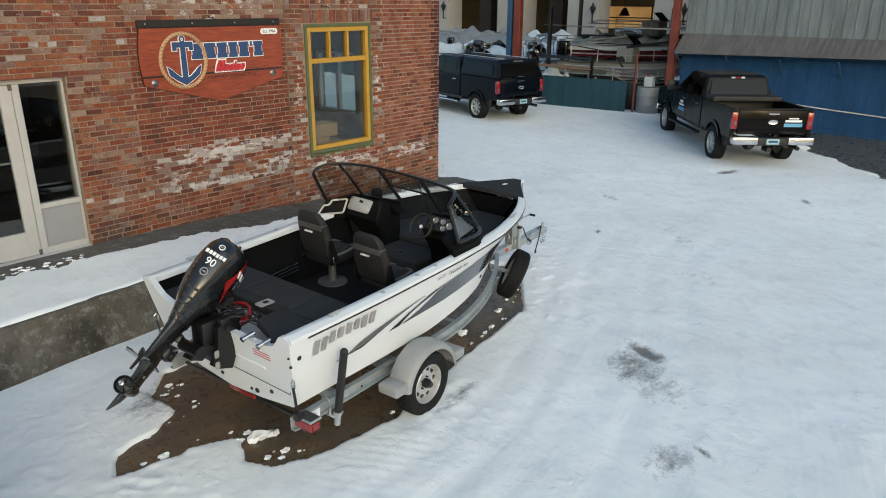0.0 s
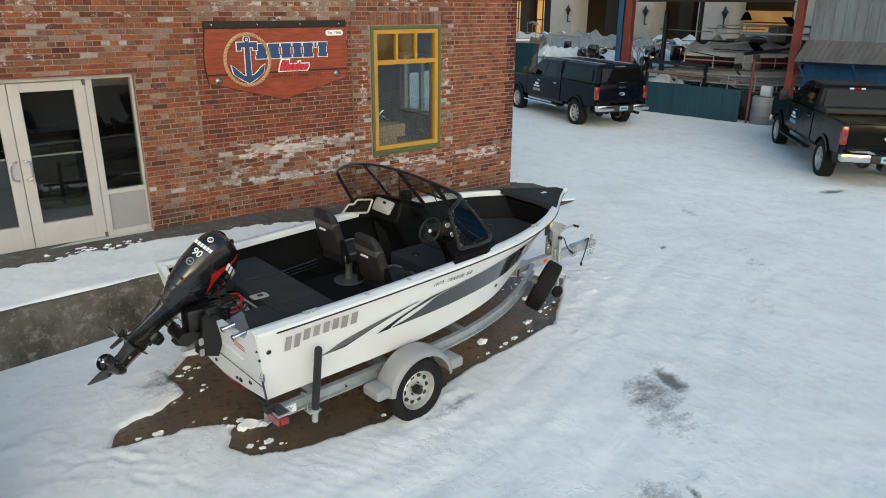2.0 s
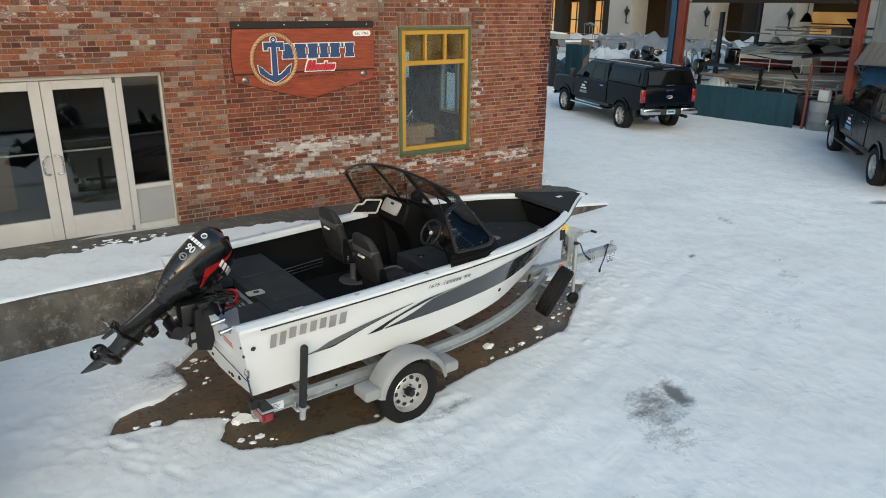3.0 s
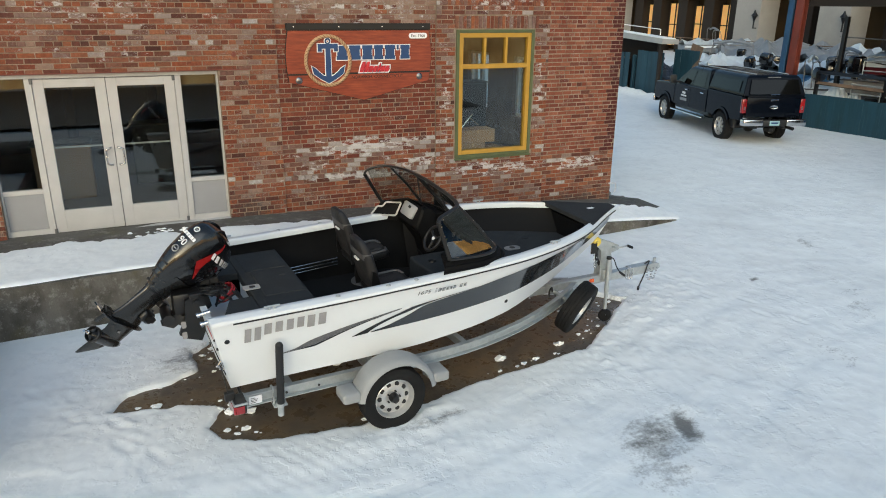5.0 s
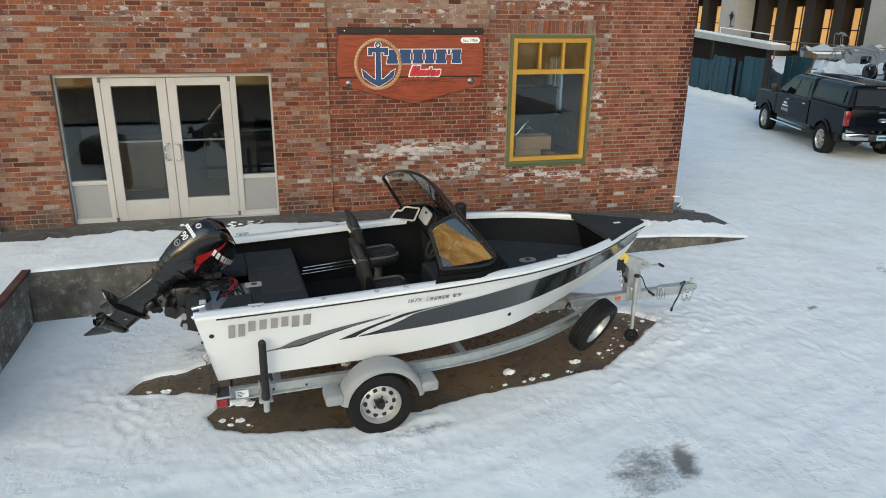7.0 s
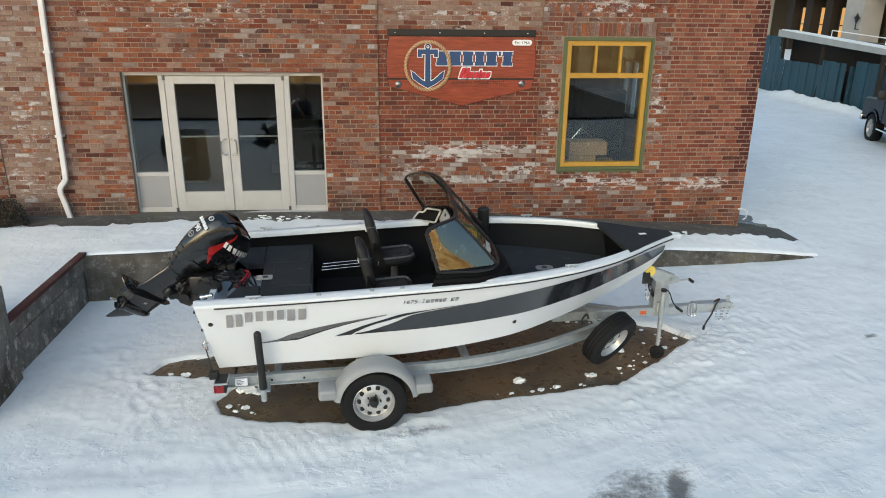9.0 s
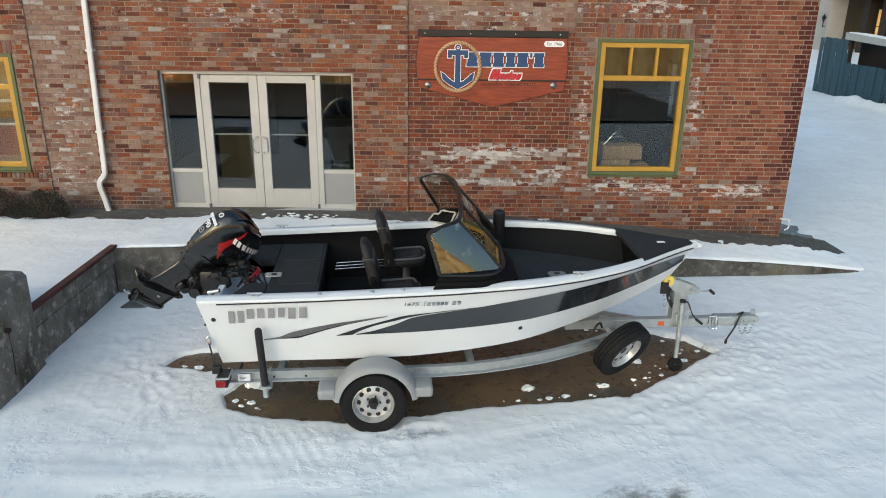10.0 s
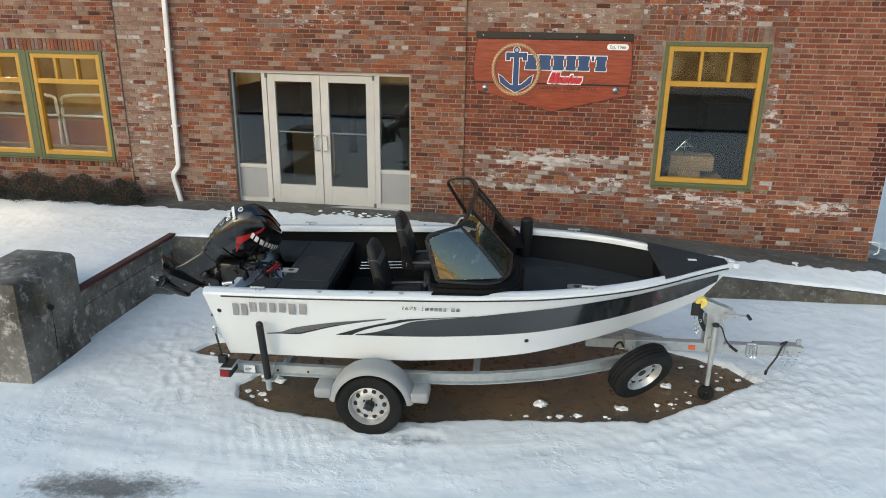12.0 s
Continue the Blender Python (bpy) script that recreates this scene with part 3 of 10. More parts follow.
def lettering(name, text, size, material, parent, m, extrude=0.002, label=""):
    """Raised writing in the built-in font, as a mesh."""
    cu = bpy.data.curves.new(name, "FONT")
    cu.body, cu.size, cu.extrude, cu.align_x, cu.align_y = text, size, extrude, "CENTER", "CENTER"
    tmp = new(name, cu)
    me = bpy.data.meshes.new_from_object(tmp.evaluated_get(bpy.context.evaluated_depsgraph_get()))
    bpy.data.objects.remove(tmp)
    me.materials.clear()
    me.materials.append(M[material])
    ob = new(name, me)
    ob.parent, ob.matrix_basis = parent, m
    if label:
        ob["label"] = label
    return ob


def spline(xs, ys):
    """A smooth curve through given points (monotone cubic)."""
    xs, ys = np.array(xs, float), np.array(ys, float)
    h, d = np.diff(xs), np.diff(ys) / np.diff(xs)
    m = np.zeros(len(xs))
    m[0], m[-1] = d[0], d[-1]
    for i in range(1, len(xs) - 1):
        m[i] = 0 if d[i - 1] * d[i] <= 0 else 2 * d[i - 1] * d[i] / (d[i - 1] + d[i])

    def f(x):
        i = int(np.clip(np.searchsorted(xs, x) - 1, 0, len(h) - 1))
        t = (min(max(x, xs[0]), xs[-1]) - xs[i]) / h[i]
        return float((1 + 2 * t) * (1 - t) ** 2 * ys[i] + t * (1 - t) ** 2 * h[i] * m[i] + t * t * (3 - 2 * t) * ys[i + 1] + t * t * (t - 1) * h[i] * m[i + 1])
    return f

# ---- ground: snow over pavement, raised walk, retaining walls ----


def step(a, b, x):
    t = np.clip((x - a) / (b - a), 0, 1)
    return t * t * (3 - 2 * t)


def value_noise(x, y, scale, seed):
    """Smooth lattice noise from 0 to 1."""
    g = np.random.default_rng(seed).random((256, 256))
    u, v = x * scale, y * scale
    i, j = np.floor(u).astype(int), np.floor(v).astype(int)
    fu, fv = u - i, v - j
    fu, fv = fu * fu * (3 - 2 * fu), fv * fv * (3 - 2 * fv)
    a, b = g[i % 256, j % 256], g[(i + 1) % 256, j % 256]
    c, d = g[i % 256, (j + 1) % 256], g[(i + 1) % 256, (j + 1) % 256]
    return (a * (1 - fu) + b * fu) * (1 - fv) + (c * (1 - fu) + d * fu) * fv


def rough_noise(x, y, scale, seed, octaves=4):
    return sum(value_noise(x, y, scale * 2 ** k, seed + k) * 0.5 ** k for k in range(octaves)) / sum(0.5 ** k for k in range(octaves))


def outline_distance(x, y, poly):
    """Distance to a closed outline, negative inside."""
    d, inside = np.full(x.shape, 1e9), np.zeros(x.shape, bool)
    for (ax, ay), (bx, by) in zip(poly, poly[1:] + poly[:1]):
        ex, ey = bx - ax, by - ay
        t = np.clip(((x - ax) * ex + (y - ay) * ey) / (ex * ex + ey * ey), 0, 1)
        d = np.minimum(d, np.hypot(x - ax - t * ex, y - ay - t * ey))
        cross = (ay > y) != (by > y)
        inside ^= cross & (x < (bx - ax) * (y - ay) / ((by - ay) if by != ay else 1e-9) + ax)
    return np.where(inside, -d, d)


def lot(x, y):
    """Height of the paved lot: level by the boat, rising a little towards the yard."""
    return 0.15 * step(6.5, 14.0, x) + 0.05 * step(14, 22, x) + 0.25 * step(8, 24, y)


PUDDLE = [(-2.92, -4.36), (-2.76, -4.08), (-2.35, -3.96), (-1.98, -3.76), (-2.02, -3.3), (-1.7, -2.95), (-0.5, -3.0), (2.2, -3.1), (2.95, -3.3), (3.55, -3.6),
          (3.78, -3.95), (3.25, -4.42), (2.82, -4.72), (2.42, -5.0), (1.62, -5.14), (0.9, -5.24), (0.0, -5.46), (-0.7, -5.56), (-1.62, -5.4), (-1.93, -5.28),
          (-2.0, -5.0), (-1.82, -4.66), (-2.28, -4.42), (-2.7, -4.42)]
YARD = [(20.5, -3.3), (16.4, -5.0), (14.0, -7.3), (11.0, -12.0), (20.5, -14.0)]
HATCH = [(6.5, -0.1), (7.6, 0.25), (7.55, 1.6), (6.9, 2.4), (6.3, 2.4), (6.3, -0.1)]


def grid_sheet(name, xs, ys, height, material, smooth=True):
    X, Y = np.meshgrid(xs, ys, indexing="ij")
    Z = height(X, Y)
    nx, ny = len(xs), len(ys)
    co = np.stack([X, Y, Z], -1).reshape(-1, 3)
    i = (np.arange(nx - 1)[:, None] * ny + np.arange(ny - 1)[None, :]).reshape(-1)
    faces = np.stack([i, i + ny, i + ny + 1, i + 1], -1)
    me = bpy.data.meshes.new(name)
    me.vertices.add(len(co)); me.vertices.foreach_set("co", co.reshape(-1))
    me.loops.add(faces.size); me.loops.foreach_set("vertex_index", faces.reshape(-1).astype(np.int32))
    me.polygons.add(len(faces)); me.polygons.foreach_set("loop_start", (np.arange(len(faces)) * 4).astype(np.int32))
    me.update(calc_edges=True)
    me.materials.append(M[material])
    if smooth:
        me.shade_smooth()
    return new(name, me)


def snow_height(x, y):
    close = step(30, 12, np.abs(x))
    h = 0.035 + 0.035 * (rough_noise(x, y, 0.5, 1) - 0.5) + 0.020 * (rough_noise(x, y, 2.6, 11, 2) - 0.5) * close + 0.003 * (rough_noise(x, y, 8.0, 17, 2) - 0.5) * close * (0.5 + 1.2 * step(0.42, 0.62, rough_noise(x, y, 0.6, 19, 3)))
    edge = outline_distance(x, y, PUDDLE)
    lumps = rough_noise(x, y, 7.5, 31, 3)
    near = np.exp(-np.clip(edge, 0, 9) / 0.5) * step(-0.02, 0.08, edge)
    patchy = step(0.42, 0.6, rough_noise(x, y, 1.1, 37))
    h = h + near * (0.028 * np.clip(lumps - 0.50, 0, 1) * 2.2 * (0.35 + patchy) - 0.004)
    # loose clods thrown up round the tongue and the wheel
    for cx, cy, rr in ((3.6, -4.5, 1.0), (4.6, -3.7, 0.9), (-0.1, -5.9, 0.7), (-2.9, -4.9, 0.8), (2.6, -5.4, 0.6)):
        k = np.exp(-((x - cx) ** 2 + (y - cy) ** 2) / rr ** 2)
        h = h + k * 0.022 * np.clip(rough_noise(x, y, 11.0, 43, 3) - 0.55, 0, 1) * 3.0
    h = np.where(edge < 0.35, h - 0.13 * step(0.05, -0.05, edge + 0.10 * (rough_noise(x, y, 5.0, 41, 3) - 0.5)), h)
    # scrapes that follow the swing of the trailer's wheels
    bow = 0.055 * np.clip(x + 1.5, 0, 9) ** 2
    h = h + 0.005 * (rough_noise(x * 0.8, (y - bow) * 9.0, 1.0, 47, 2) - 0.5) * step(0.45, 0.62, rough_noise(x, y, 0.7, 49, 2)) * close
    for cx, cy, rx, ry, a, deep in ((2.37, -6.88, 0.34, 0.14, 64, 0.024), (-2.45, -6.95, 1.0, 0.22, 8, 0.02), (0.84, -8.18, 0.2, 0.08, 66, 0.015), (12.2, -4.3, 0.42, 0.2, -25, 0.03)):
        c, s = math.cos(radians(a)), math.sin(radians(a))
        u, v = ((x - cx) * c + (y - cy) * s) / rx, (-(x - cx) * s + (y - cy) * c) / ry
        h = h - deep * np.exp(-(u * u + v * v))
    for poly in (YARD, HATCH):
        d = outline_distance(x, y, poly)
        h = h - 0.10 * step(0.25, -0.25, d + 0.5 * (rough_noise(x, y, 2.5, 61, 4) - 0.5))
    # wheel ruts and scuffs swinging past the trailer
    for k, (off, wide, deep) in enumerate(((0.85, 0.10, 0.006), (1.35, 0.12, 0.007), (2.35, 0.12, 0.005), (2.9, 0.14, 0.006))):
        mid = -5.35 - off + 0.055 * (x + 1.5) ** 2 * np.where(x > -1.5, 1, 0.25) * step(12, 3, x)
        r = (y - mid) / wide
        h = h - deep * np.exp(-r * r) * step(-6, -3, x) * step(9, 6, x) * (0.6 + 0.8 * value_noise(x, y, 2.0, 71 + k))
        h = h + 0.4 * deep * np.exp(-((np.abs(r) - 1.6) ** 2) * 3) * step(-6, -3, x) * step(9, 6, x)
    comb = np.sin((x * 0.93 + y * 0.36 + 0.08 * np.sin(y * 2.1)) * 52) * 0.0028 * step(-6.6, -6.2, y) * step(-5.45, -5.7, y) * step(-2.0, -1.7, x) * step(-0.5, -0.9, x)
    h = h + comb
    # footprints
    rng = np.random.default_rng(5)
    for px_, py_, a, n in ((4.6, -3.2, 30, 8), (-3.6, -3.6, -60, 6), (5.5, -5.5, 100, 6)):
        for i in range(n):
            c, s = math.cos(radians(a)), math.sin(radians(a))
            side = 0.11 if i % 2 else -0.11
            fx, fy = px_ + c * 0.42 * i - s * side + rng.normal(0, 0.04), py_ + s * 0.42 * i + c * side + rng.normal(0, 0.04)
            near_ = (np.abs(x - fx) < 0.3) & (np.abs(y - fy) < 0.3)
            u, v = ((x - fx) * c + (y - fy) * s) / 0.14, (-(x - fx) * s + (y - fy) * c) / 0.055
            r = u * u + v * v
            h = np.where(near_, h - 0.010 * np.exp(-r * r) + 0.004 * np.exp(-((np.sqrt(r) - 1.5) ** 2) * 6), h)
    # ploughed bank along the yard gates
    h = h + 0.28 * np.exp(-((x - 18.55) / 0.35) ** 2) * step(11.5, 13.5, y) * step(21, 19, y) * (0.4 + rough_noise(x, y, 2.5, 83))
    return np.maximum(lot(x, y) + h, lot(x, y) - 0.09)


far = [-3000, -900, -300, -120, -60, -35, -22, -14]
xs = np.array(far + list(np.arange(-9, -5.5, 0.1)) + list(np.arange(-5.5, 6.0, 0.03)) + list(np.arange(6.0, 24, 0.1)) + [25, 27, 30, 35, 42, 55, 80, 150, 400, 1200, 3000])
ys = np.array([-3000, -900, -300, -120, -60, -35, -22, -15, -12.5, -11, -10] + list(np.arange(-9.5, -2.0, 0.03)) + list(np.arange(-2.0, 0.4, 0.05)) + list(np.arange(0.4, 22, 0.12))
              + [23, 25, 28, 33, 40, 55, 80, 150, 400, 1200, 3000])
tagged(grid_sheet("ground", xs, ys, snow_height, "lot_snow"), "trodden snow with wheel ruts and footprints", "snow", kind="structure")
tagged(grid_sheet("pavement", np.linspace(-8, 30, 77), np.linspace(-15, 30, 91), lambda x, y: lot(x, y) - 0.012 + 0.008 * (rough_noise(x, y, 0.8, 91) - 0.5), "pavement"),
       "wet brown asphalt showing through the melted snow", "pavement", kind="structure")

EDGE_Z = spline([-14, -1, 4.2, 7.45, 7.6], [0.73, 0.69, 0.34, 0.02, -0.03])
WALL_Z = spline([-14, -1, 1, 4, 6.45, 7.6], [0.73, 0.71, 0.65, 0.46, 0.28, 0.10])


def edge_y(x):
    return -2.16 + (x + 4.35) * 0.0895


def terrace():
    """The concrete walk along the building, its front a retaining wall that runs out to nothing."""
    bm = bmesh.new()
    rings = []
    for x in np.linspace(-4.35, 7.45, 60):
        e, w, ey = EDGE_Z(x), WALL_Z(x), edge_y(x)
        rings.append([(x, 0.3, -0.3), (x, ey, -0.3), (x, ey, e - 0.012), (x, ey + 0.012, e), (x, ey + 0.2, e + 0.002), (x, -0.5, w - 0.005), (x, 0.3, w)])
    loft(bm, rings)
    ob = part("pavement_walk", bm, "concrete_walk", None)
    return tagged(ob, "damp concrete walk running out along the brick wall", "walkway", kind="structure")


terrace()
bm = bmesh.new()
rings = []
for x in np.linspace(-4.4, 7.44, 80):
    e, ey = EDGE_Z(x), edge_y(x)
    w = 0.015 * math.sin(x * 7.1) + 0.012 * math.sin(x * 17.3)
    rings.append([(x, ey - 0.012, -0.2), (x, ey - 0.012 - 0.02 * 0, e + 0.004), (x, ey + 0.22, e + 0.006), (x, ey + 0.22, -0.2)])
loft(bm, rings)
tagged(part("retaining_wall", bm, "concrete"), "low stained concrete retaining wall running out at the ramp", "retaining wall", kind="structure")

bm = bmesh.new()
box(bm, (-14, -5.4, -0.4), (-4.62, 0.3, 0.70))
box(bm, (-4.62, -2.2, -0.4), (-4.36, 0.3, 0.70))
tagged(part("ground_bank", bm, "concrete_walk"), "raised bank of ground beside the lot", "bank", kind="structure")


def terrace_snow(x, y):
    t = np.clip((y + 0.5) / np.minimum(edge_y(x) + 0.5, -0.1), 0, 1)
    lo = np.vectorize(WALL_Z)(x) * (1 - t) + np.vectorize(EDGE_Z)(x) * t
    lo = np.where(x < -4.5, 0.715, lo)
    n = rough_noise(x, y, 1.6, 201)
    front = np.where(x < -4.5, 0.62, 0.47) + 0.10 * (rough_noise(x, y, 2.3, 221) - 0.5) + 0.25 * step(-0.8, 1.5, x) * step(7, 2.5, x)
    cover = step(0.0, 0.12, -y - front + 0.3 * (rough_noise(x, y, 6.0, 231, 3) - 0.5))
    lip = step(0.0, 0.10, y - np.where(x < -4.36, -9.0, edge_y(x)) + 0.04 * (rough_noise(x, y, 4.0, 241) - 0.5))
    strip = np.where(x < -4.5, 1, step(1.0, 0.15, np.abs(x + 2.2) * 0.22 + np.abs(y + 0.75) * 1.3 - 0.25 * rough_noise(x, y, 5.0, 251)))
    return lo - 0.03 + 0.055 * cover * lip + 0.045 * cover * (n - 0.5) - 0.0 * strip


ys2 = np.concatenate([np.arange(-5.38, -2.4, 0.15), np.arange(-2.4, -0.2, 0.03)])
snow_top = grid_sheet("snow_on_bank", np.append(np.arange(-13.9, -4.5, 0.1), -4.425), ys2, terrace_snow, "snow")
tagged(snow_top, "smooth snow lying on the raised bank", "snow", kind="structure")


def walk_snow():
    """Snow on the walk, cut to the line of its front edge."""
    nx, ny = 330, 40
    xs_ = np.linspace(-4.52, 7.42, nx)
    V, Fc = [], []
    X = np.repeat(xs_[:, None], ny, 1)
    Y = edge_y(X) + 0.012 + (np.linspace(0, 1, ny)[None, :]) * (-0.28 - edge_y(X))
    Z = terrace_snow(X, Y)
    Z[:, 0] -= 0.03
    for i in range(nx):
        for j in range(ny):
            V.append((X[i, j], Y[i, j], Z[i, j]))
    for i in range(nx - 1):
        for j in range(ny - 1):
            a = i * ny + j
            Fc.append((a, a + ny, a + ny + 1, a + 1))
    me = bpy.data.meshes.new("snow_on_walk")
    me.from_pydata(V, [], Fc)
    me.materials.append(M["snow"])
    me.shade_smooth()
    return tagged(new("snow_on_walk", me), "trampled snow along the concrete walk", "snow", kind="structure")


walk_snow()


def side_wall():
    """The short wall that returns towards the lot, with its red coping and end pier."""
    w = thing("side_wall", "stained concrete block wall with a red painted coping", "retaining wall", kind="structure")
    bm = bmesh.new()
    box(bm, (-4.62, -4.42, -0.2), (-4.36, -2.10, 0.48), 0.01)
    part("base", bm, "concrete_pier", w)
    bm = bmesh.new()
    box(bm, (-4.44, -4.42, 0.698), (-4.33, -2.06, 0.748), 0.008)
    part("coping", bm, "coping_red", w, "flaking maroon painted coping")
    for i in range(6):
        bm = bmesh.new()
        y0 = -4.40 + i * 0.385
        box(bm, (-4.60, y0 + 0.006, 0.486), (-4.355, y0 + 0.379, 0.695), 0.012)
        part("block", bm, "concrete_pier", w)
    p = thing("wall_pier", "thick weathered concrete pier at the end of the wall", "pier", kind="structure")
    bm = bmesh.new()
    rng = random.Random(3)
    r = []
    for z, g in ((-0.2, 0.03), (0.05, 0.02), (0.4, 0.0), (0.8, -0.01), (1.14, -0.01), (1.20, -0.04), (1.225, -0.09)):
        r.append([(x + rng.uniform(-0.012, 0.012), y + rng.uniform(-0.012, 0.012), z + (0.03 if z > 1 and y > -4.8 else 0)) for x, y in
                  ((-4.28 + g, -5.46 - g), (-4.27 + g, -5.1), (-4.28 + g, -4.75), (-4.30 + g, -4.40 + g), (-4.7, -4.39 + g), (-5.08 - g, -4.40 + g), (-5.1 - g, -4.9), (-5.08 - g, -5.46 - g), (-4.7, -5.47 - g))])
    loft(bm, r)
    part("pier_body", bm, "concrete_pier", p, smooth=40)
    bm = bmesh.new()
    cyl(bm, (-4.26, -5.02, 0.78), (-4.22, -5.02, 0.78), 0.03, n=10)
    tube(bm, [(-4.24, -5.02, 0.78), (-4.23, -5.03, 0.5), (-4.25, -5.02, 0.25)], 0.006, 6)
    part("ring_bolt", bm, "mill_dark", p, "rusty ring bolt with a hanging chain")


side_wall()

# ---- snow lumps on the wet paving ----


def snow_lumps():
    rng = random.Random(8)
    bm = bmesh.new()
    spots = [(1.34, -4.85, 0.07), (-1.75, -4.80, 0.09), (-1.62, -4.86, 0.07), (-1.9, -4.72, 0.05), (2.2, -4.78, 0.06), (2.75, -4.2, 0.06), (-0.5, -4.2, 0.05), (-2.5, -4.40, 0.05), (-2.68, -4.36, 0.03)]
    for i in range(60):
        a, b = rng.choice(list(zip(PUDDLE, PUDDLE[1:])))
        t = rng.random()
        x, y = a[0] + (b[0] - a[0]) * t, a[1] + (b[1] - a[1]) * t
        spots.append((x + (0.4 - x) * 0.06 + rng.uniform(-.1, .1), y + (-4.3 - y) * 0.08 + rng.uniform(-.05, .05), rng.uniform(0.008, 0.030) if i % 6 else rng.uniform(0.03, 0.045)))
    spots = [(x, y, r, 0.0) for x, y, r in spots] + [(rng.uniform(-2.75, -1.35), rng.uniform(-0.62, -0.22), rng.uniform(0.015, 0.045), 0.70) for _ in range(40)] + [(rng.uniform(2.6, 4.2), rng.uniform(-4.7, -3.6), rng.uniform(0.012, 0.03), 0.03) for _ in range(26)]
    for x, y, r, z0 in spots:
        vs = bmesh.ops.create_icosphere(bm, subdivisions=2, radius=r, matrix=Matrix.Translation((x, y, z0 + r * 0.15)) @ Matrix.Diagonal((1.1, rng.uniform(.55, .8), .34, 1)) @ pose(0, 0, 0, 0, 0, rng.uniform(0, 180)))["verts"]
        for v in vs:
            v.co += Vector((rng.uniform(-1, 1), rng.uniform(-1, 1), rng.uniform(-1, 1))) * r * 0.26
    return tagged(part("snow_lumps", bm, "snow", smooth=50), "small broken lumps of snow on wet asphalt", "snow", kind="stuff")


snow_lumps()

# ---- brick building ----
DOOR = (-4.235, -1.07, 0.70, 3.045)
WIN = (2.925, 4.475, 1.39, 3.63)
LWIN = (-9.56, -6.535, 1.37, 3.285)
OPEN = (DOOR, WIN, LWIN)
X0, X1, TOP = -13.0, 6.45, 6.2
# bays: left, right, depth of face, brick kinds by height
BAYS = [(-13.0, -6.235, -0.01, "a"), (-6.235, -5.39, 0.018, "b"), (-5.39, -0.16, -0.01, "a"), (-0.16, 2.55, 0.024, "d"), (2.55, 4.80, -0.01, "e"), (4.80, 6.45, 0.008, "f")]


def wall_with_openings():
    """The wall's core of lime mortar, 0.3 thick, open at door and windows."""
    bm = bmesh.new()
    for a, b, face, kind in BAYS:
        cuts_x = sorted({a, b} | {v for o in OPEN for v in o[:2] if a < v < b})
        for p, q in zip(cuts_x, cuts_x[1:]):
            mid = (p + q) / 2
            spans = [(-0.3, TOP)]
            for o in OPEN:
                if o[0] - 1e-6 <= mid <= o[1] + 1e-6:
                    spans = [(-0.3, o[2]), (o[3], TOP)]
            for lo, hi in spans:
                box(bm, (p, face + 0.008, lo), (q, 0.34, hi))
    for y0, y1, z0, z1 in ((0.34, 2.3, -0.3, TOP), (3.7, 5.0, -0.3, TOP), (6.2, 14.0, -0.3, TOP), (2.3, 3.7, -0.3, 1.5), (2.3, 3.7, 2.9, TOP), (5.0, 6.2, -0.3, 1.5), (5.0, 6.2, 2.9, TOP)):
        box(bm, (X1 - 0.3, y0, z0), (X1, y1, z1))
    box(bm, (X0, 0.34, -0.3), (X0 + 0.3, 14.0, TOP))
    box(bm, (X0, 13.7, -0.3), (X1, 14.0, TOP))
    return tagged(part("wall_front", bm, "mortar"), "old red brick wall patched with lime residue and pale mortar", "wall", kind="structure")


wall = wall_with_openings()
bm = bmesh.new()
box(bm, (X0 - 0.1, -0.06, TOP), (X1 + 0.1, 14.1, TOP + 0.25))
tagged(part("roof", bm, "mill_dark"), "flat dark roof of the brick building", "roof", kind="structure")
bm = bmesh.new()
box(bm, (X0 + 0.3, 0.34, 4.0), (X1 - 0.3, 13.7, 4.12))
tagged(part("ceiling", bm, "room"), "ceiling of the shop, coloured dark for dimness", "ceiling", kind="structure")
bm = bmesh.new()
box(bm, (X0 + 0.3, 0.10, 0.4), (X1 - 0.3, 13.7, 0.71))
tagged(part("floor", bm, "room_floor"), "shop floor, coloured dark for dimness", "floor", kind="structure")
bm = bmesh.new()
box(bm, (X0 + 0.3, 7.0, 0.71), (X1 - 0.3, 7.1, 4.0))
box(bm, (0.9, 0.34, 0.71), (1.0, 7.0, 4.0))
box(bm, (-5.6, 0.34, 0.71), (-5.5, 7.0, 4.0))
tagged(part("wall_inside", bm, "room"), "inner walls of the shop, coloured dark for dimness", "wall", kind="structure")

KINDS = ["brick_old", "brick_neat", "brick_pale", "brick_white", "brick_quoin", "brick_limed", "brick_rose"]


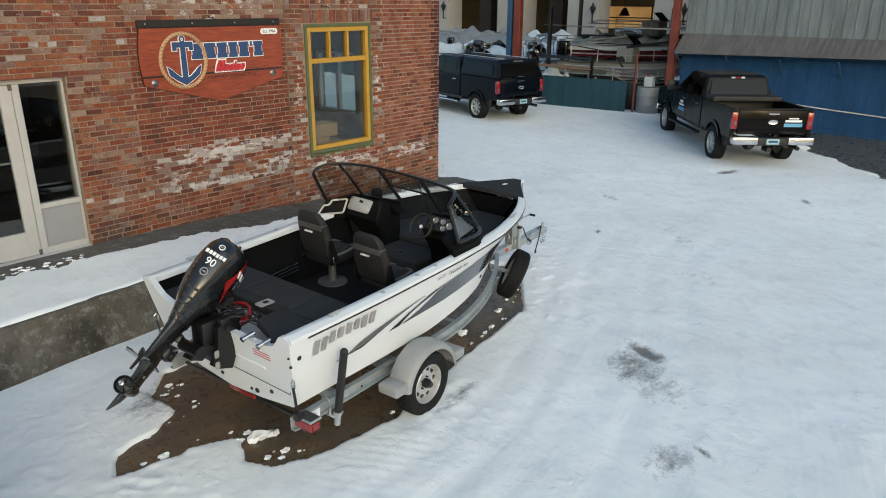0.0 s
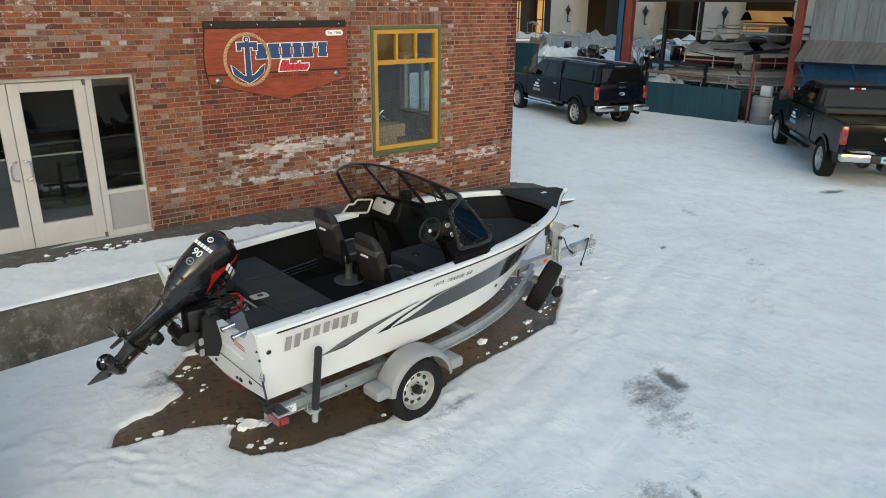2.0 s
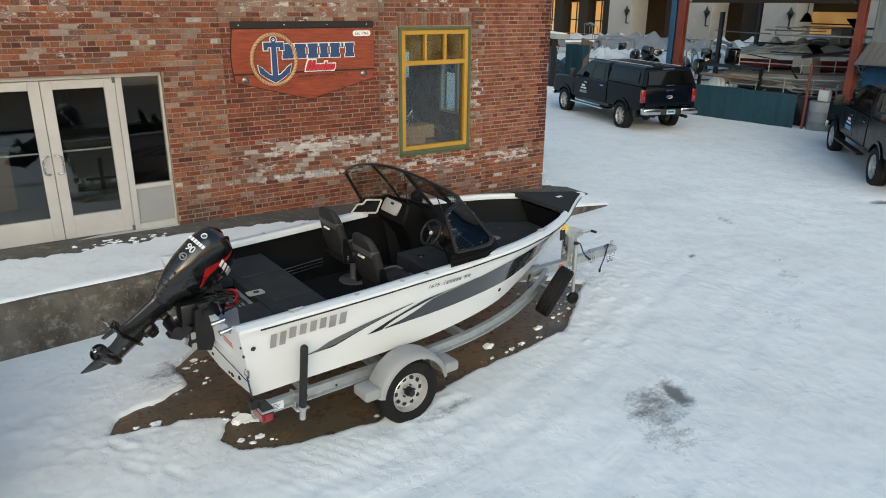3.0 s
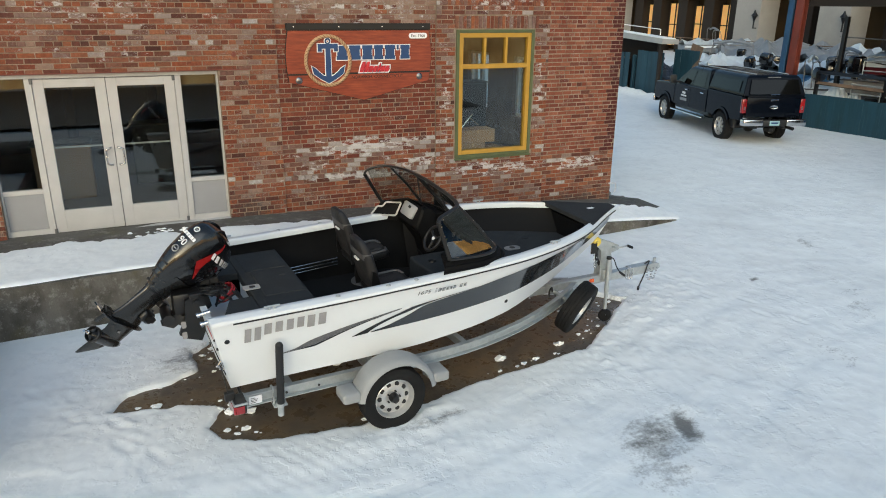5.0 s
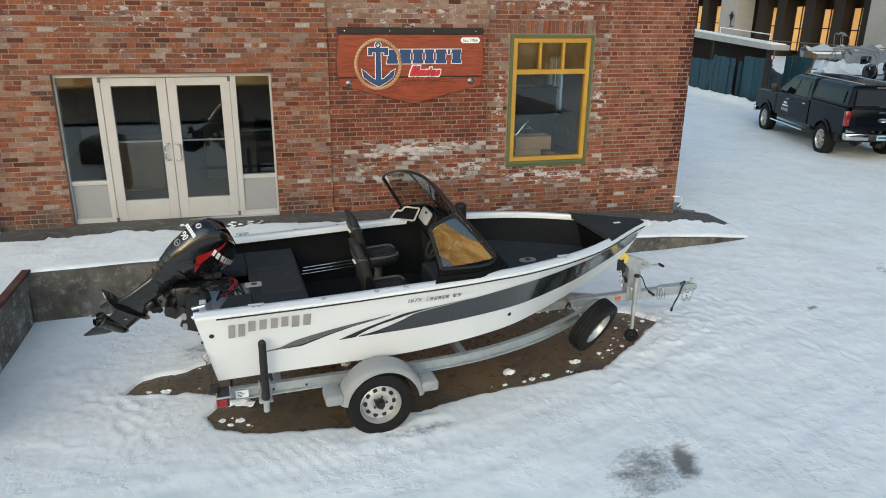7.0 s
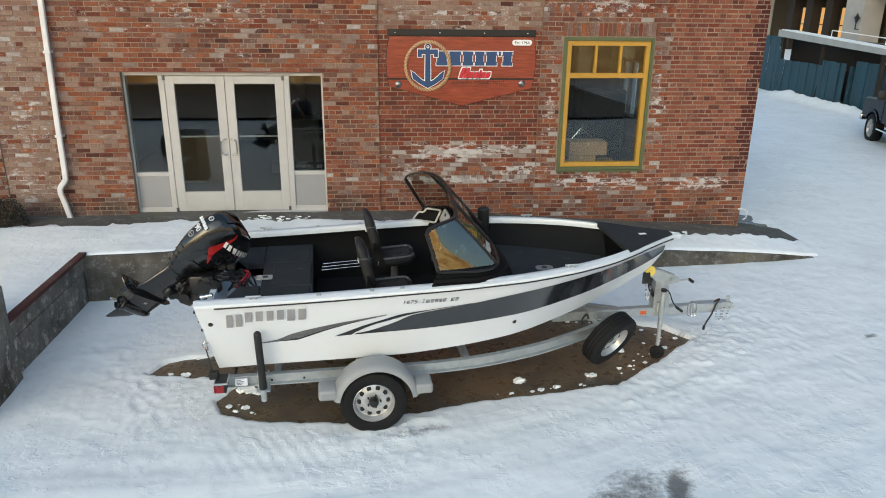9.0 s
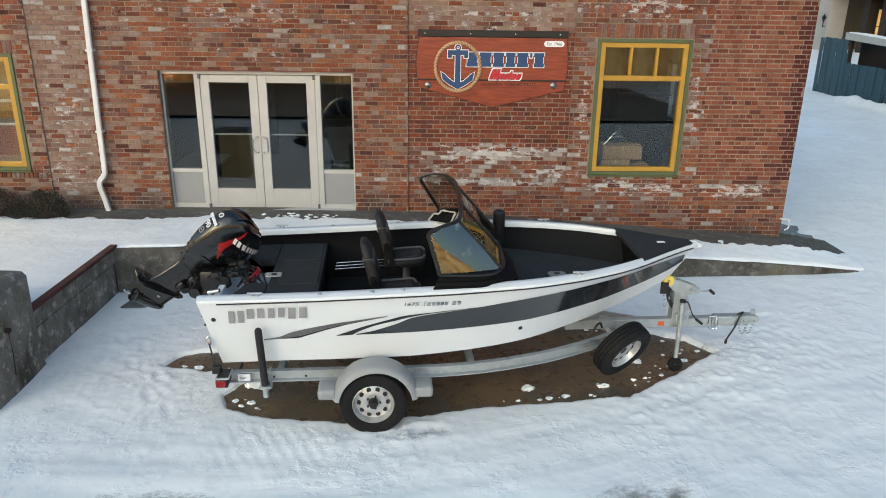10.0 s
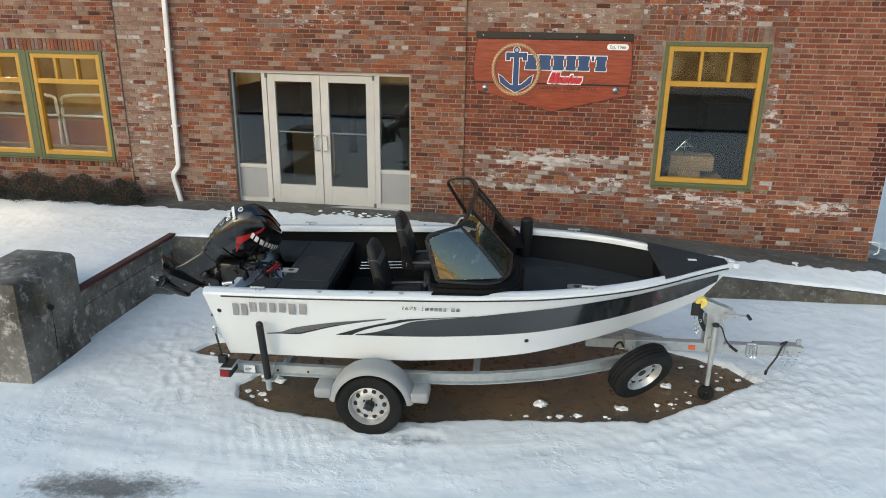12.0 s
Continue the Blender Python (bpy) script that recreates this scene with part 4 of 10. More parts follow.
def brick_kind(x, z, bay, rng):
    """Which kind of brick lies where, as the wall was built, patched and washed."""
    r = rng.random()
    if bay == "b":
        return 2 if r < 0.62 else (5 if r < 0.76 else (3 if r < 0.92 else 0))
    if bay == "d":
        if z > 3.70:
            return 2 if r < 0.72 else 0
        if z > 1.95 + 0.12 * math.sin(x * 2.3):
            return 1
        if 1.50 < z:
            band = 0.62 * math.exp(-((z - 1.70 - 0.05 * math.sin(x * 3)) / 0.18) ** 2)
            return (5 if r < band * 0.55 else 3) if r < band + (0.12 if x > 1.2 else 0) else (1 if r < 0.9 else 0)
        if 1.12 < z:
            return 5 if r < 0.22 else (3 if r < 0.5 else 0)
        return 3 if r < 0.10 else (0 if r < 0.75 else 1)
    if bay == "e":
        return 5 if r < (0.08 if z > 1.3 else 0.11) else (3 if r < 0.28 else 0)
    if bay == "f":
        if z > 1.28:
            return 4 if x > 6.2 else (6 if r < 0.85 else 1)
        return 5 if r < (0.14 if z > 0.95 else 0.03) else (3 if r < (0.30 if z > 0.95 else 0.08) else 0)
    pale = 0.46 if x < -4.25 else 0.17
    return 5 if r < (0.012 if z < 3.2 else 0.035) else (3 if r < (0.05 if z < 3.2 else 0.09) else (2 if r < pale else 0))


def brick_shape(w, h, d=0.028, rng=None):
    """One brick's seen faces: a chamfered front, slightly out of true."""
    j = (lambda s: rng.uniform(-s, s)) if rng else (lambda s: 0)
    c = 0.005
    back = [(-w / 2, d, -h / 2), (w / 2, d, -h / 2), (w / 2, d, h / 2), (-w / 2, d, h / 2)]
    mid = [(x + j(.003), c, z + j(.002)) for x, _, z in back]
    front = [(x * (1 - 2 * c / w) + j(.002), j(.0025), z * (1 - 2 * c / h) + j(.0015)) for x, _, z in back]
    V = back + mid + front
    Fc = [(8, 9, 10, 11)]
    for a, b in ((0, 4), (4, 8)):
        for i in range(4):
            k = (i + 1) % 4
            Fc.append((a + i, a + k, b + k, b + i))
    return V, Fc


def lay_bricks():
    rng = random.Random(21)
    stuff_v, stuff_f, stuff_m = [], [], []
    shapes = [brick_shape(0.208, 0.062, 0.028, rng) for _ in range(6)]
    data = {}
    for k in range(len(KINDS)):
        for s, (V, Fc) in enumerate(shapes):
            me = bpy.data.meshes.new("brick")
            me.from_pydata(V, [], Fc)
            me.materials.append(M[KINDS[k]])
            data[k, s] = me
    single = []

    def put(x, z, w, h, face, kind):
        V, Fc = brick_shape(w, h, 0.028, rng)
        o = len(stuff_v)
        lift = rng.uniform(-0.004, 0.002)
        stuff_v.extend((x + a, face + lift + b, z + c) for a, b, c in V)
        stuff_f.extend(tuple(o + i for i in f) for f in Fc)
        stuff_m.extend([kind] * len(Fc))

    for a, b, face, bay in BAYS:
        rows, z, row = [], 0.06, 0
        while z < 4.75:
            rows.append((z, row))
            z += 0.0755
            row += 1
        for z, row in rows:
            if bay == "d" and 1.195 < z < 1.275:
                # a row of headers standing proud
                x = a + 0.06
                while x < b - 0.05:
                    put(x, z, 0.095, 0.066, face - 0.02, rng.choice((3, 5, 5, 3, 0, 5)))
                    x += 0.112
                continue
            header = row % 7 == 3
            pitch = 0.112 if header else 0.2215
            if bay == "f" and z > 1.28:
                pitch = 0.112 if row % 3 == 1 else 0.2
            x = a - (row % 2) * pitch / 2 - rng.uniform(0, 0.03)
            while x < b:
                p, q = max(x + 0.006, a + 0.003), min(x + pitch - 0.006, b - 0.003)
                x += pitch * rng.uniform(0.97, 1.03)
                clipped = [(p, q)]
                for o in OPEN:
                    soldier = 0.235 if o is not DOOR else 0.0
                    if z > o[2] - 0.03 and z < o[3] + 0.03 + soldier:
                        e = 0.0 if o is DOOR else 0.02
                        nxt = []
                        for u, v in clipped:
                            if v <= o[0] - e or u >= o[1] + e:
                                nxt.append((u, v))
                            else:
                                if u < o[0] - e:
                                    nxt.append((u, o[0] - e - 0.004))
                                if v > o[1] + e:
                                    nxt.append((o[1] + e + 0.004, v))
                        clipped = nxt
                for u, v in clipped:
                    w = v - u
                    if w < 0.03:
                        continue
                    kind = brick_kind((u + v) / 2, z, bay, rng)
                    if bay == "d" and 1.3 < z < 2.6 and abs(w - 0.2095) < 0.012 and len(single) < 300:
                        ob = bpy.data.objects.new("brick", data[kind, rng.randrange(6)])
                        ob.location = ((u + v) / 2, face + rng.uniform(-0.004, 0.002), z)
                        single.append(ob)
                    else:
                        put((u + v) / 2, z, w, 0.056 if kind == 6 else 0.062, face, kind)
    # standing bricks over the windows, and a string of them higher up
    for x0, x1, z0, h, face in ((2.90, 4.50, 3.645, 0.215, -0.012), (2.60, 4.78, 4.02, 0.12, -0.012), (-9.6, -6.5, 3.27, 0.215, -0.012), (-9.6, -6.3, 1.24, 0.09, -0.03)):
        x = x0
        while x < x1:
            put(x + 0.035, z0 + h / 2, 0.062, h - 0.01, face, 3 if rng.random() < 0.25 else 0)
            x += 0.0755
    # edge of the end corner
    me = bpy.data.meshes.new("brick_courses")
    me.from_pydata(stuff_v, [], stuff_f)
    for k in KINDS:
        me.materials.append(M[k])
    me.polygons.foreach_set("material_index", stuff_m)
    ob = new("brick_courses", me)
    ob.parent = wall
    tagged(ob, "courses of old red brick", kind="stuff")
    return single


SINGLE_BRICKS = lay_bricks()


def window(name, x0, x1, z0, z1, label, mullions=3, face=-0.03):
    """A sash window: green casing, mustard sash, three lights over one."""
    w = thing(name, label, "window", kind="structure")

    def frame_bars(nm, mat, a, b, lo, hi, t, y0, y1, lab=""):
        bm = bmesh.new()
        for p, q in (((a, lo), (a + t, hi)), ((b - t, lo), (b, hi)), ((a + t, hi - t), (b - t, hi)), ((a + t, lo), (b - t, lo + t))):
            box(bm, (p[0], y0, p[1]), (q[0], y1, q[1]), 0.004)
        return part(nm, bm, mat, w, lab)

    frame_bars("casing", "window_green", x0, x1, z0, z1, 0.058, face, 0.14, "olive green casing")
    a, b, lo, hi = x0 + 0.060, x1 - 0.060, z0 + 0.060, z1 - 0.060
    frame_bars("sash", "window_yellow", a, b, lo, hi, 0.075, face + 0.012, 0.10, "mustard yellow sash")
    split = lo + (hi - lo) * 0.735
    bm = bmesh.new()
    box(bm, (a + 0.076, face + 0.016, split - 0.04), (b - 0.076, 0.10, split + 0.04), 0.004)
    part("transom_bar", bm, "window_yellow", w)
    for k in range(1, mullions):
        x = a + 0.075 + (b - a - 0.15) * k / mullions
        bm = bmesh.new()
        box(bm, (x - 0.022, face + 0.018, split + 0.042), (x + 0.022, 0.09, hi - 0.077), 0.003)
        part("glazing_bar", bm, "window_yellow", w)
    for nm, lo2, hi2 in (("pane", lo + 0.07, split - 0.035), ("pane", split + 0.035, hi - 0.07)):
        bm = bmesh.new()
        box(bm, (a + 0.07, 0.045, lo2), (b - 0.07, 0.051, hi2))
        g = part(nm, bm, "glass", w)
        g.visible_shadow = False
    bm = bmesh.new()
    box(bm, (x0 - 0.01, face - 0.02, z0 - 0.035), (x1 + 0.01, 0.0, z0 - 0.003), 0.006)
    part("sill", bm, "window_green", w)
    return w


window("window_1", *WIN, "mustard and olive painted sash window, three lights over one")
window("window_2", -7.99, LWIN[1], LWIN[2], LWIN[3], "mustard and olive painted sash window, three lights over one")
twin = window("window_3", LWIN[0], -8.09, LWIN[2], LWIN[3], "mustard and olive painted sash window beside its twin")
bm = bmesh.new()
box(bm, (-8.088, -0.034, LWIN[2] + 0.002), (-7.992, 0.14, LWIN[3] - 0.002), 0.004)
part("mullion", bm, "window_green", twin, "broad olive green mullion")


def entrance():
    """Double glazed aluminium doors between two sidelights with solid lower panels."""
    x0, x1, z0, z1 = DOOR
    y0, y1 = 0.085, 0.20
    fr = thing("door_1", "pale aluminium double doors with pull handles and narrow sidelights", "door", kind="structure")
    bm = bmesh.new()
    t = 0.055
    dl, dr, tp = -3.60, -1.705, 0.09
    box(bm, (x0, y0, z1 - 0.06), (x1, y1, z1), 0.004)
    for x, wd in ((x0, 0.03), (dl - tp, tp), (dr, tp), (x1 - 0.03, 0.03)):
        box(bm, (x, y0, z0), (x + wd, y1, z1 - 0.062), 0.004)
    for a, b in ((x0 + 0.03, dl - tp), (dr + tp, x1 - 0.03)):
        box(bm, (a, y0 + 0.004, 1.335), (b, y1 - 0.01, 1.400), 0.003)
        box(bm, (a, y0 + 0.004, z0), (b, y1 - 0.01, z0 + 0.095), 0.003)
    part("door_frame", bm, "aluminium", fr)
    for a, b in ((x0 + 0.03, dl - tp), (dr + tp, x1 - 0.03)):
        bm = bmesh.new()
        box(bm, (a, y0 + 0.03, z0 + 0.095), (b, y0 + 0.06, 1.335), 0.003)
        part("panel", bm, "panel_grey", fr, "plain grey lower panel")
        bm = bmesh.new()
        box(bm, (a, y0 + 0.04, 1.400), (b, y0 + 0.046, z1 - 0.06))
        g = part("pane", bm, "glass", fr)
        g.visible_shadow = False
    mid = (dl + dr) / 2
    for a, b, hx in ((dl + 0.004, mid - 0.004, mid - 0.075), (mid + 0.004, dr - 0.004, mid + 0.075)):
        bm = bmesh.new()
        s, top, bot = 0.143, 0.120, 0.335
        zt, zb = z1 - 0.07, z0 + 0.02
        for p, q in (((a, zb), (a + s, zt)), ((b - s, zb), (b, zt)), ((a + s, zt - top), (b - s, zt)), ((a + s, zb), (b - s, zb + bot))):
            box(bm, (p[0], y0 + 0.012, p[1]), (q[0], y1 - 0.03, q[1]), 0.004)
        leaf = part("door_leaf", bm, "aluminium", fr)
        bm = bmesh.new()
        box(bm, (a + s, y0 + 0.045, zb + bot), (b - s, y0 + 0.051, zt - top))
        g = part("pane", bm, "glass", leaf)
        g.visible_shadow = False
        bm = bmesh.new()
        box(bm, (a + s, y0 + 0.075, 1.975), (b - s, y0 + 0.10, 1.998), 0.003)
        part("push_bar", bm, "aluminium", leaf)
        bm = bmesh.new()
        d = -1 if hx < mid else 1
        line = smooth_line([(hx - d * 0.03, y0 + 0.012, 1.70), (hx - d * 0.02, y0 - 0.045, 1.70), (hx + d * 0.035, y0 - 0.055, 1.72), (hx + d * 0.045, y0 - 0.055, 1.78), (hx + d * 0.045, y0 - 0.055, 1.88), (hx + d * 0.035, y0 - 0.055, 1.94), (hx - d * 0.02, y0 - 0.045, 1.96), (hx - d * 0.03, y0 + 0.012, 1.96)], 5)
        tube(bm, line, 0.014, 8)
        part("handle", bm, "chrome", leaf, "curved metal pull handle", smooth=60)
        ox = a if hx < mid else b
        for zz in (zt - 0.03, zb + 0.02):
            bm = bmesh.new()
            box(bm, (ox - 0.03, y0 - 0.008, zz - 0.035), (ox + 0.012, y0 + 0.02, zz + 0.045), 0.004)
            part("pivot", bm, "vinyl_mid", leaf, "grey pivot hinge")
    bm = bmesh.new()
    box(bm, (x0 - 0.22, -0.016, z1 + 0.004), (x1 + 0.5, 0.1, z1 + 0.018), 0.002)
    part("lintel", bm, "red_steel", fr, "rusted steel angle over the doors")
    bm = bmesh.new()
    box(bm, (x0, -0.02, 0.66), (x1, 0.2, 0.712), 0.004)
    part("threshold", bm, "aluminium", fr)


entrance()


def downspout():
    bm = bmesh.new()
    line = smooth_line([(-5.20, -0.085, 5.6), (-5.215, -0.085, 4.2), (-5.26, -0.085, 2.4), (-5.275, -0.085, 1.45), (-5.29, -0.10, 1.32), (-5.36, -0.12, 1.22), (-5.375, -0.12, 1.12), (-5.33, -0.11, 0.90), (-5.28, -0.11, 0.63)], 6)
    sweep(bm, line, rounded(0.085, 0.065, 0.02), up=(0, 1, 0))
    s = thing("downspout", "white painted metal downspout with a crooked foot", "downspout")
    part("pipe", bm, "spout", s, smooth=50)
    for z in (3.35, 2.05):
        bm = bmesh.new()
        x = -5.215 - (4.2 - z) * 0.024
        box(bm, (x - 0.055, -0.13, z - 0.02), (x + 0.055, 0.04, z + 0.02), 0.004)
        part("strap", bm, "spout", s)
    bm = bmesh.new()
    for z in np.arange(1.9, 4.6, 0.095):
        x = -5.155 - (4.2 - z) * 0.024
        ball(bm, (x, 0.035, z), 0.012, n=6)
    tagged(part("fixing_holes", bm, "mill_dark", s), "row of small rusty holes in the brick", kind="stuff")


downspout()


def pipe_stub():
    bm = bmesh.new()
    tube(bm, smooth_line([(6.40, -0.005, 0.62), (6.52, -0.03, 0.62), (6.56, -0.03, 0.58), (6.56, -0.03, 0.46), (6.5, -0.03, 0.42)], 5), 0.013, 8)
    tagged(part("drain_pipe", bm, "spout", smooth=60), "short white drain pipe at the wall's corner", "pipe")


pipe_stub()


def wall_bolts():
    for x, z in ((-0.82, 3.28), (-0.80, 2.84), (-4.85, 2.86), (-4.75, 3.95), (-0.80, 3.70)):
        bm = bmesh.new()
        cyl(bm, (x, -0.05, z), (x, 0.02, z), 0.022, n=10)
        cyl(bm, (x, -0.018, z), (x, 0.0, z), 0.036, n=12)
        tagged(part("wall_anchor", bm, "red_steel"), "rusty iron tie bolt in the brick", "bolt", "tie bolts")


wall_bolts()


def shop_sign():
    """The shaped wooden sign: header bar, rope ring, anchor, name in plain shapes."""
    s = thing("shop_sign", "stained red-brown wooden sign with an anchor in a rope ring", "sign", pose(0, 0.0, 0))
    bm = bmesh.new()
    top, side, tip = 3.62, 2.80, 2.51
    outline = [(0.03, top), (2.41, top)]
    for i in range(1, 8):
        t = i / 7
        outline.append((2.41 + 0.045 * math.sin(t * math.pi) + 0.0 * t, top - (top - side) * t))
    outline += [(1.245, tip)]
    for i in range(8):
        t = i / 7
        outline.append((0.015 * (1 - t) + 0.03 * t - 0.045 * math.sin(t * math.pi), side + 0.03 + (top - side - 0.03) * t))
    prism(bm, outline, 0.0, 0.028, "y")
    part("board", bm, "sign_wood", s)
    bm = bmesh.new()
    prism(bm, [(p[0] * 1.008 - 0.01, (p[1] - 3.1) * 1.015 + 3.1) for p in outline], 0.010, 0.034, "y")
    part("backing", bm, "black_metal", s, "black edge behind the board")
    bm = bmesh.new()
    box(bm, (0.0, -0.008, 3.63), (2.44, 0.034, 3.735), 0.005)
    part("header_bar", bm, "black_metal", s, "dark metal bar across the top")
    for x in (0.12, 0.85, 1.58, 2.3):
        bm = bmesh.new()
        ball(bm, (x, -0.012, 3.68), 0.014, n=8)
        part("screw", bm, "chrome", s)
    bm = bmesh.new()
    box(bm, (0.0, -0.003, 2.935), (2.43, 0.004, 2.962))
    part("band", bm, "black_metal", s, "black stripe across the board")
    for x, z in ((0.17, 2.855), (2.24, 2.87)):
        bm = bmesh.new()
        lathe(bm, [(0.0, 0.018), (0.03, 0.016), (0.05, 0.006), (0.056, 0.0)], (x, -0.002, z), (0, -1, 0), 20)
        part("stud", bm, "dark_steel", s, "round domed steel stud", smooth=60)
    cx, cz = 0.655, 3.155
    bm = bmesh.new()
    ring = [(cx + 0.365 * math.cos(a), -0.006, cz + 0.385 * math.sin(a)) for a in np.linspace(0, 2 * math.pi, 72, endpoint=False)]
    sweep(bm, ring, ring_shape(0.028, 8), up=(0, 1, 0), closed=True)
    part("rope_ring", bm, "rope", s, "painted tan rope ring", smooth=60)
    bm = bmesh.new()
    for k in range(44):
        a = 2 * math.pi * k / 44
        c, sn = math.cos(a), math.sin(a)
        d = Vector((-sn, 0, c)) * 0.024 + Vector((c, 0, sn)) * 0.024
        p = Vector((cx + 0.365 * c, -0.034, cz + 0.385 * sn))
        cyl(bm, p - d, p + d, 0.004, n=5)
    part("rope_strands", bm, "rope_dark", s, "dark twist lines of the rope")
    # anchor
    def anchor(grow, y0, y1, mat, lab):
        bm = bmesh.new()
        g = grow
        prism(bm, [(cx - 0.045 - g, 2.90), (cx + 0.045 + g, 2.90), (cx + 0.04 + g, 3.37 + g), (cx - 0.04 - g, 3.37 + g)], y0, y1)
        prism(bm, [(cx - 0.165 - g, 3.30 - g), (cx - 0.10 + g, 3.30 - g), (cx - 0.10 + g, 3.345 - g), (cx + 0.10 - g, 3.345 - g), (cx + 0.10 - g, 3.30 - g), (cx + 0.165 + g, 3.30 - g), (cx + 0.165 + g, 3.42 + g), (cx - 0.165 - g, 3.42 + g)], y0 - 0.001, y1)
        ringp = [(cx + 0.036 * math.cos(a), (y0 + y1) / 2, 3.46 + 0.036 * math.sin(a)) for a in np.linspace(0, 2 * math.pi, 20, endpoint=False)]
        sweep(bm, ringp, [(-0.012 - g, -0.002), (0.012 + g, -0.002), (0.012 + g, 0.002), (-0.012 - g, 0.002)], up=(0, 1, 0), closed=True)
        for sx in (-1, 1):
            pts = [(0, 2.80 - g), (0.13, 2.87 - g), (0.245 + g, 2.95), (0.275 + g, 3.08 + g), (0.20, 3.03 + g), (0.175, 3.0 + g), (0.09, 2.93 + g), (0, 2.90 + g)]
            prism(bm, [(cx + sx * a, b) for a, b in pts], y0 - 0.0005, y1)
        part("anchor", bm, mat, s, lab)
    anchor(0.012, -0.012, 0.003, "white_print", "pale outline of the anchor")
    anchor(0.0, -0.018, -0.008, "navy", "navy blue anchor")
    # the shop's name as plain flared blocks
    x = cx + 0.140
    for w in (0.215, 0.220, 0.205, 0.185, 0.210, 0.065, 0.195):
        tall = w > 0.1
        hgt, z0 = (0.225, 3.165) if tall else (0.075, 3.315)
        for g, y, m in ((0.011, -0.006, "white_print"), (0.0, -0.010, "navy")):
            bm = bmesh.new()
            a, b, lo, hi = x - g, x + w - 0.028 + g, z0 - g, z0 + hgt + g
            far_ = [(b, lo + hgt * 0.24), (b - 0.014, lo + hgt * 0.30), (b - 0.014, hi - hgt * 0.30), (b, hi - hgt * 0.24)] if tall else []
            near = [(a, hi - hgt * 0.24), (a + 0.014, hi - hgt * 0.30), (a + 0.014, lo + hgt * 0.30), (a, lo + hgt * 0.24)] if tall else []
            prism(bm, [(a, lo), (b, lo)] + far_ + [(b, hi), (a, hi)] + near, y, 0.003)
            part("name_block", bm, m, s)
        x += w
    # the second word in plain slanted strokes
    for g, y, m in ((0.016, -0.012, "white_print"), (0.0, -0.016, "red_print")):
        x = 1.17
        for w, hgt in ((0.075, 0.17), (0.075, 0.17), (0.085, 0.10), (0.075, 0.10), (0.045, 0.14), (0.085, 0.10), (0.080, 0.10)):
            bm = bmesh.new()
            sl = hgt * 0.38
            z0 = 2.962
            prism(bm, [(x - g, z0 - g), (x + w - 0.020 + g, z0 - g), (x + w - 0.008 + sl * 0.5 + g, z0 + hgt * 0.45), (x + w - 0.024 + sl + g, z0 + hgt + g), (x + sl - g, z0 + hgt + g), (x + sl * 0.5 - g - 0.008, z0 + hgt * 0.5)], y, 0.003)
            part("script_block", bm, m, s)
            x += w
    bm = bmesh.new()
    prism(bm, [(2.215 + a, 3.535 + b) for a, b in rounded(0.33, 0.09, 0.044, 5)], -0.006, 0.003)
    part("date_plate", bm, "white_print", s, "small white rounded plate")
    lettering("date_writing", "Est. 1966", 0.068, "black_metal", s, pose(2.215, -0.008, 3.533, 90, 0, 0), 0.001)
    lettering("town_writing", "NORWICH, CONNECTICUT", 0.072, "black_metal", s, pose(1.49, -0.004, 2.885, 90, 0, 0), 0.001)
    return s


shop_sign()


def bushes():
    """Clipped bare evergreen shrubs below the left windows."""
    for k, (x, w, h) in enumerate(((-8.9, 0.9, 0.50), (-7.9, 1.0, 0.52), (-6.95, 1.0, 0.5), (-6.15, 0.75, 0.46))):
        rng = random.Random(40 + k)
        t = thing("shrub", "low dark evergreen shrub clipped below the windows", "shrub", pose(x, -0.52, 0.70), "shrubs below the windows")
        bm = bmesh.new()
        for i in range(14):
            a = rng.uniform(0, 6.28)
            e = (math.cos(a) * w * 0.4 * rng.random(), math.sin(a) * 0.3 * rng.random(), h * rng.uniform(0.6, 0.95))
            cyl(bm, (rng.uniform(-.06, .06), rng.uniform(-.04, .04), 0), e, 0.012, 0.004, 5)
        part("stems", bm, "old_wood", t)
        V, Fc = [], []
        for i in range(5200):
            u, v, r = rng.uniform(0, 6.283), rng.uniform(-0.15, 1.0), rng.random() ** 0.35
            lump = 1 + 0.16 * math.sin(3 * u + k) + 0.1 * math.sin(7 * u + 2 * v)
            s = math.sqrt(max(0.05, 1 - max(v, 0) ** 3))
            p = Vector((math.cos(u) * w * 0.5 * r * lump * s, math.sin(u) * 0.36 * r * lump * s, max(0.02, h * (0.08 + 0.9 * v * (0.9 + 0.12 * math.sin(5 * u + 3 * k))))))
            d = Vector((rng.uniform(-1, 1), rng.uniform(-1, 1), rng.uniform(-0.3, 1))).normalized() * rng.uniform(0.02, 0.045)
            side = d.cross(Vector((rng.uniform(-1, 1), rng.uniform(-1, 1), rng.uniform(-1, 1)))).normalized() * rng.uniform(0.004, 0.009)
            o = len(V)
            V += [p - side, p + side, p + d]
            Fc.append((o, o + 1, o + 2))
        me = bpy.data.meshes.new("foliage")
        me.from_pydata(V, [], Fc)
        me.materials.append(M["bush"])
        ob = new("foliage", me)
        ob.parent = t


bushes()


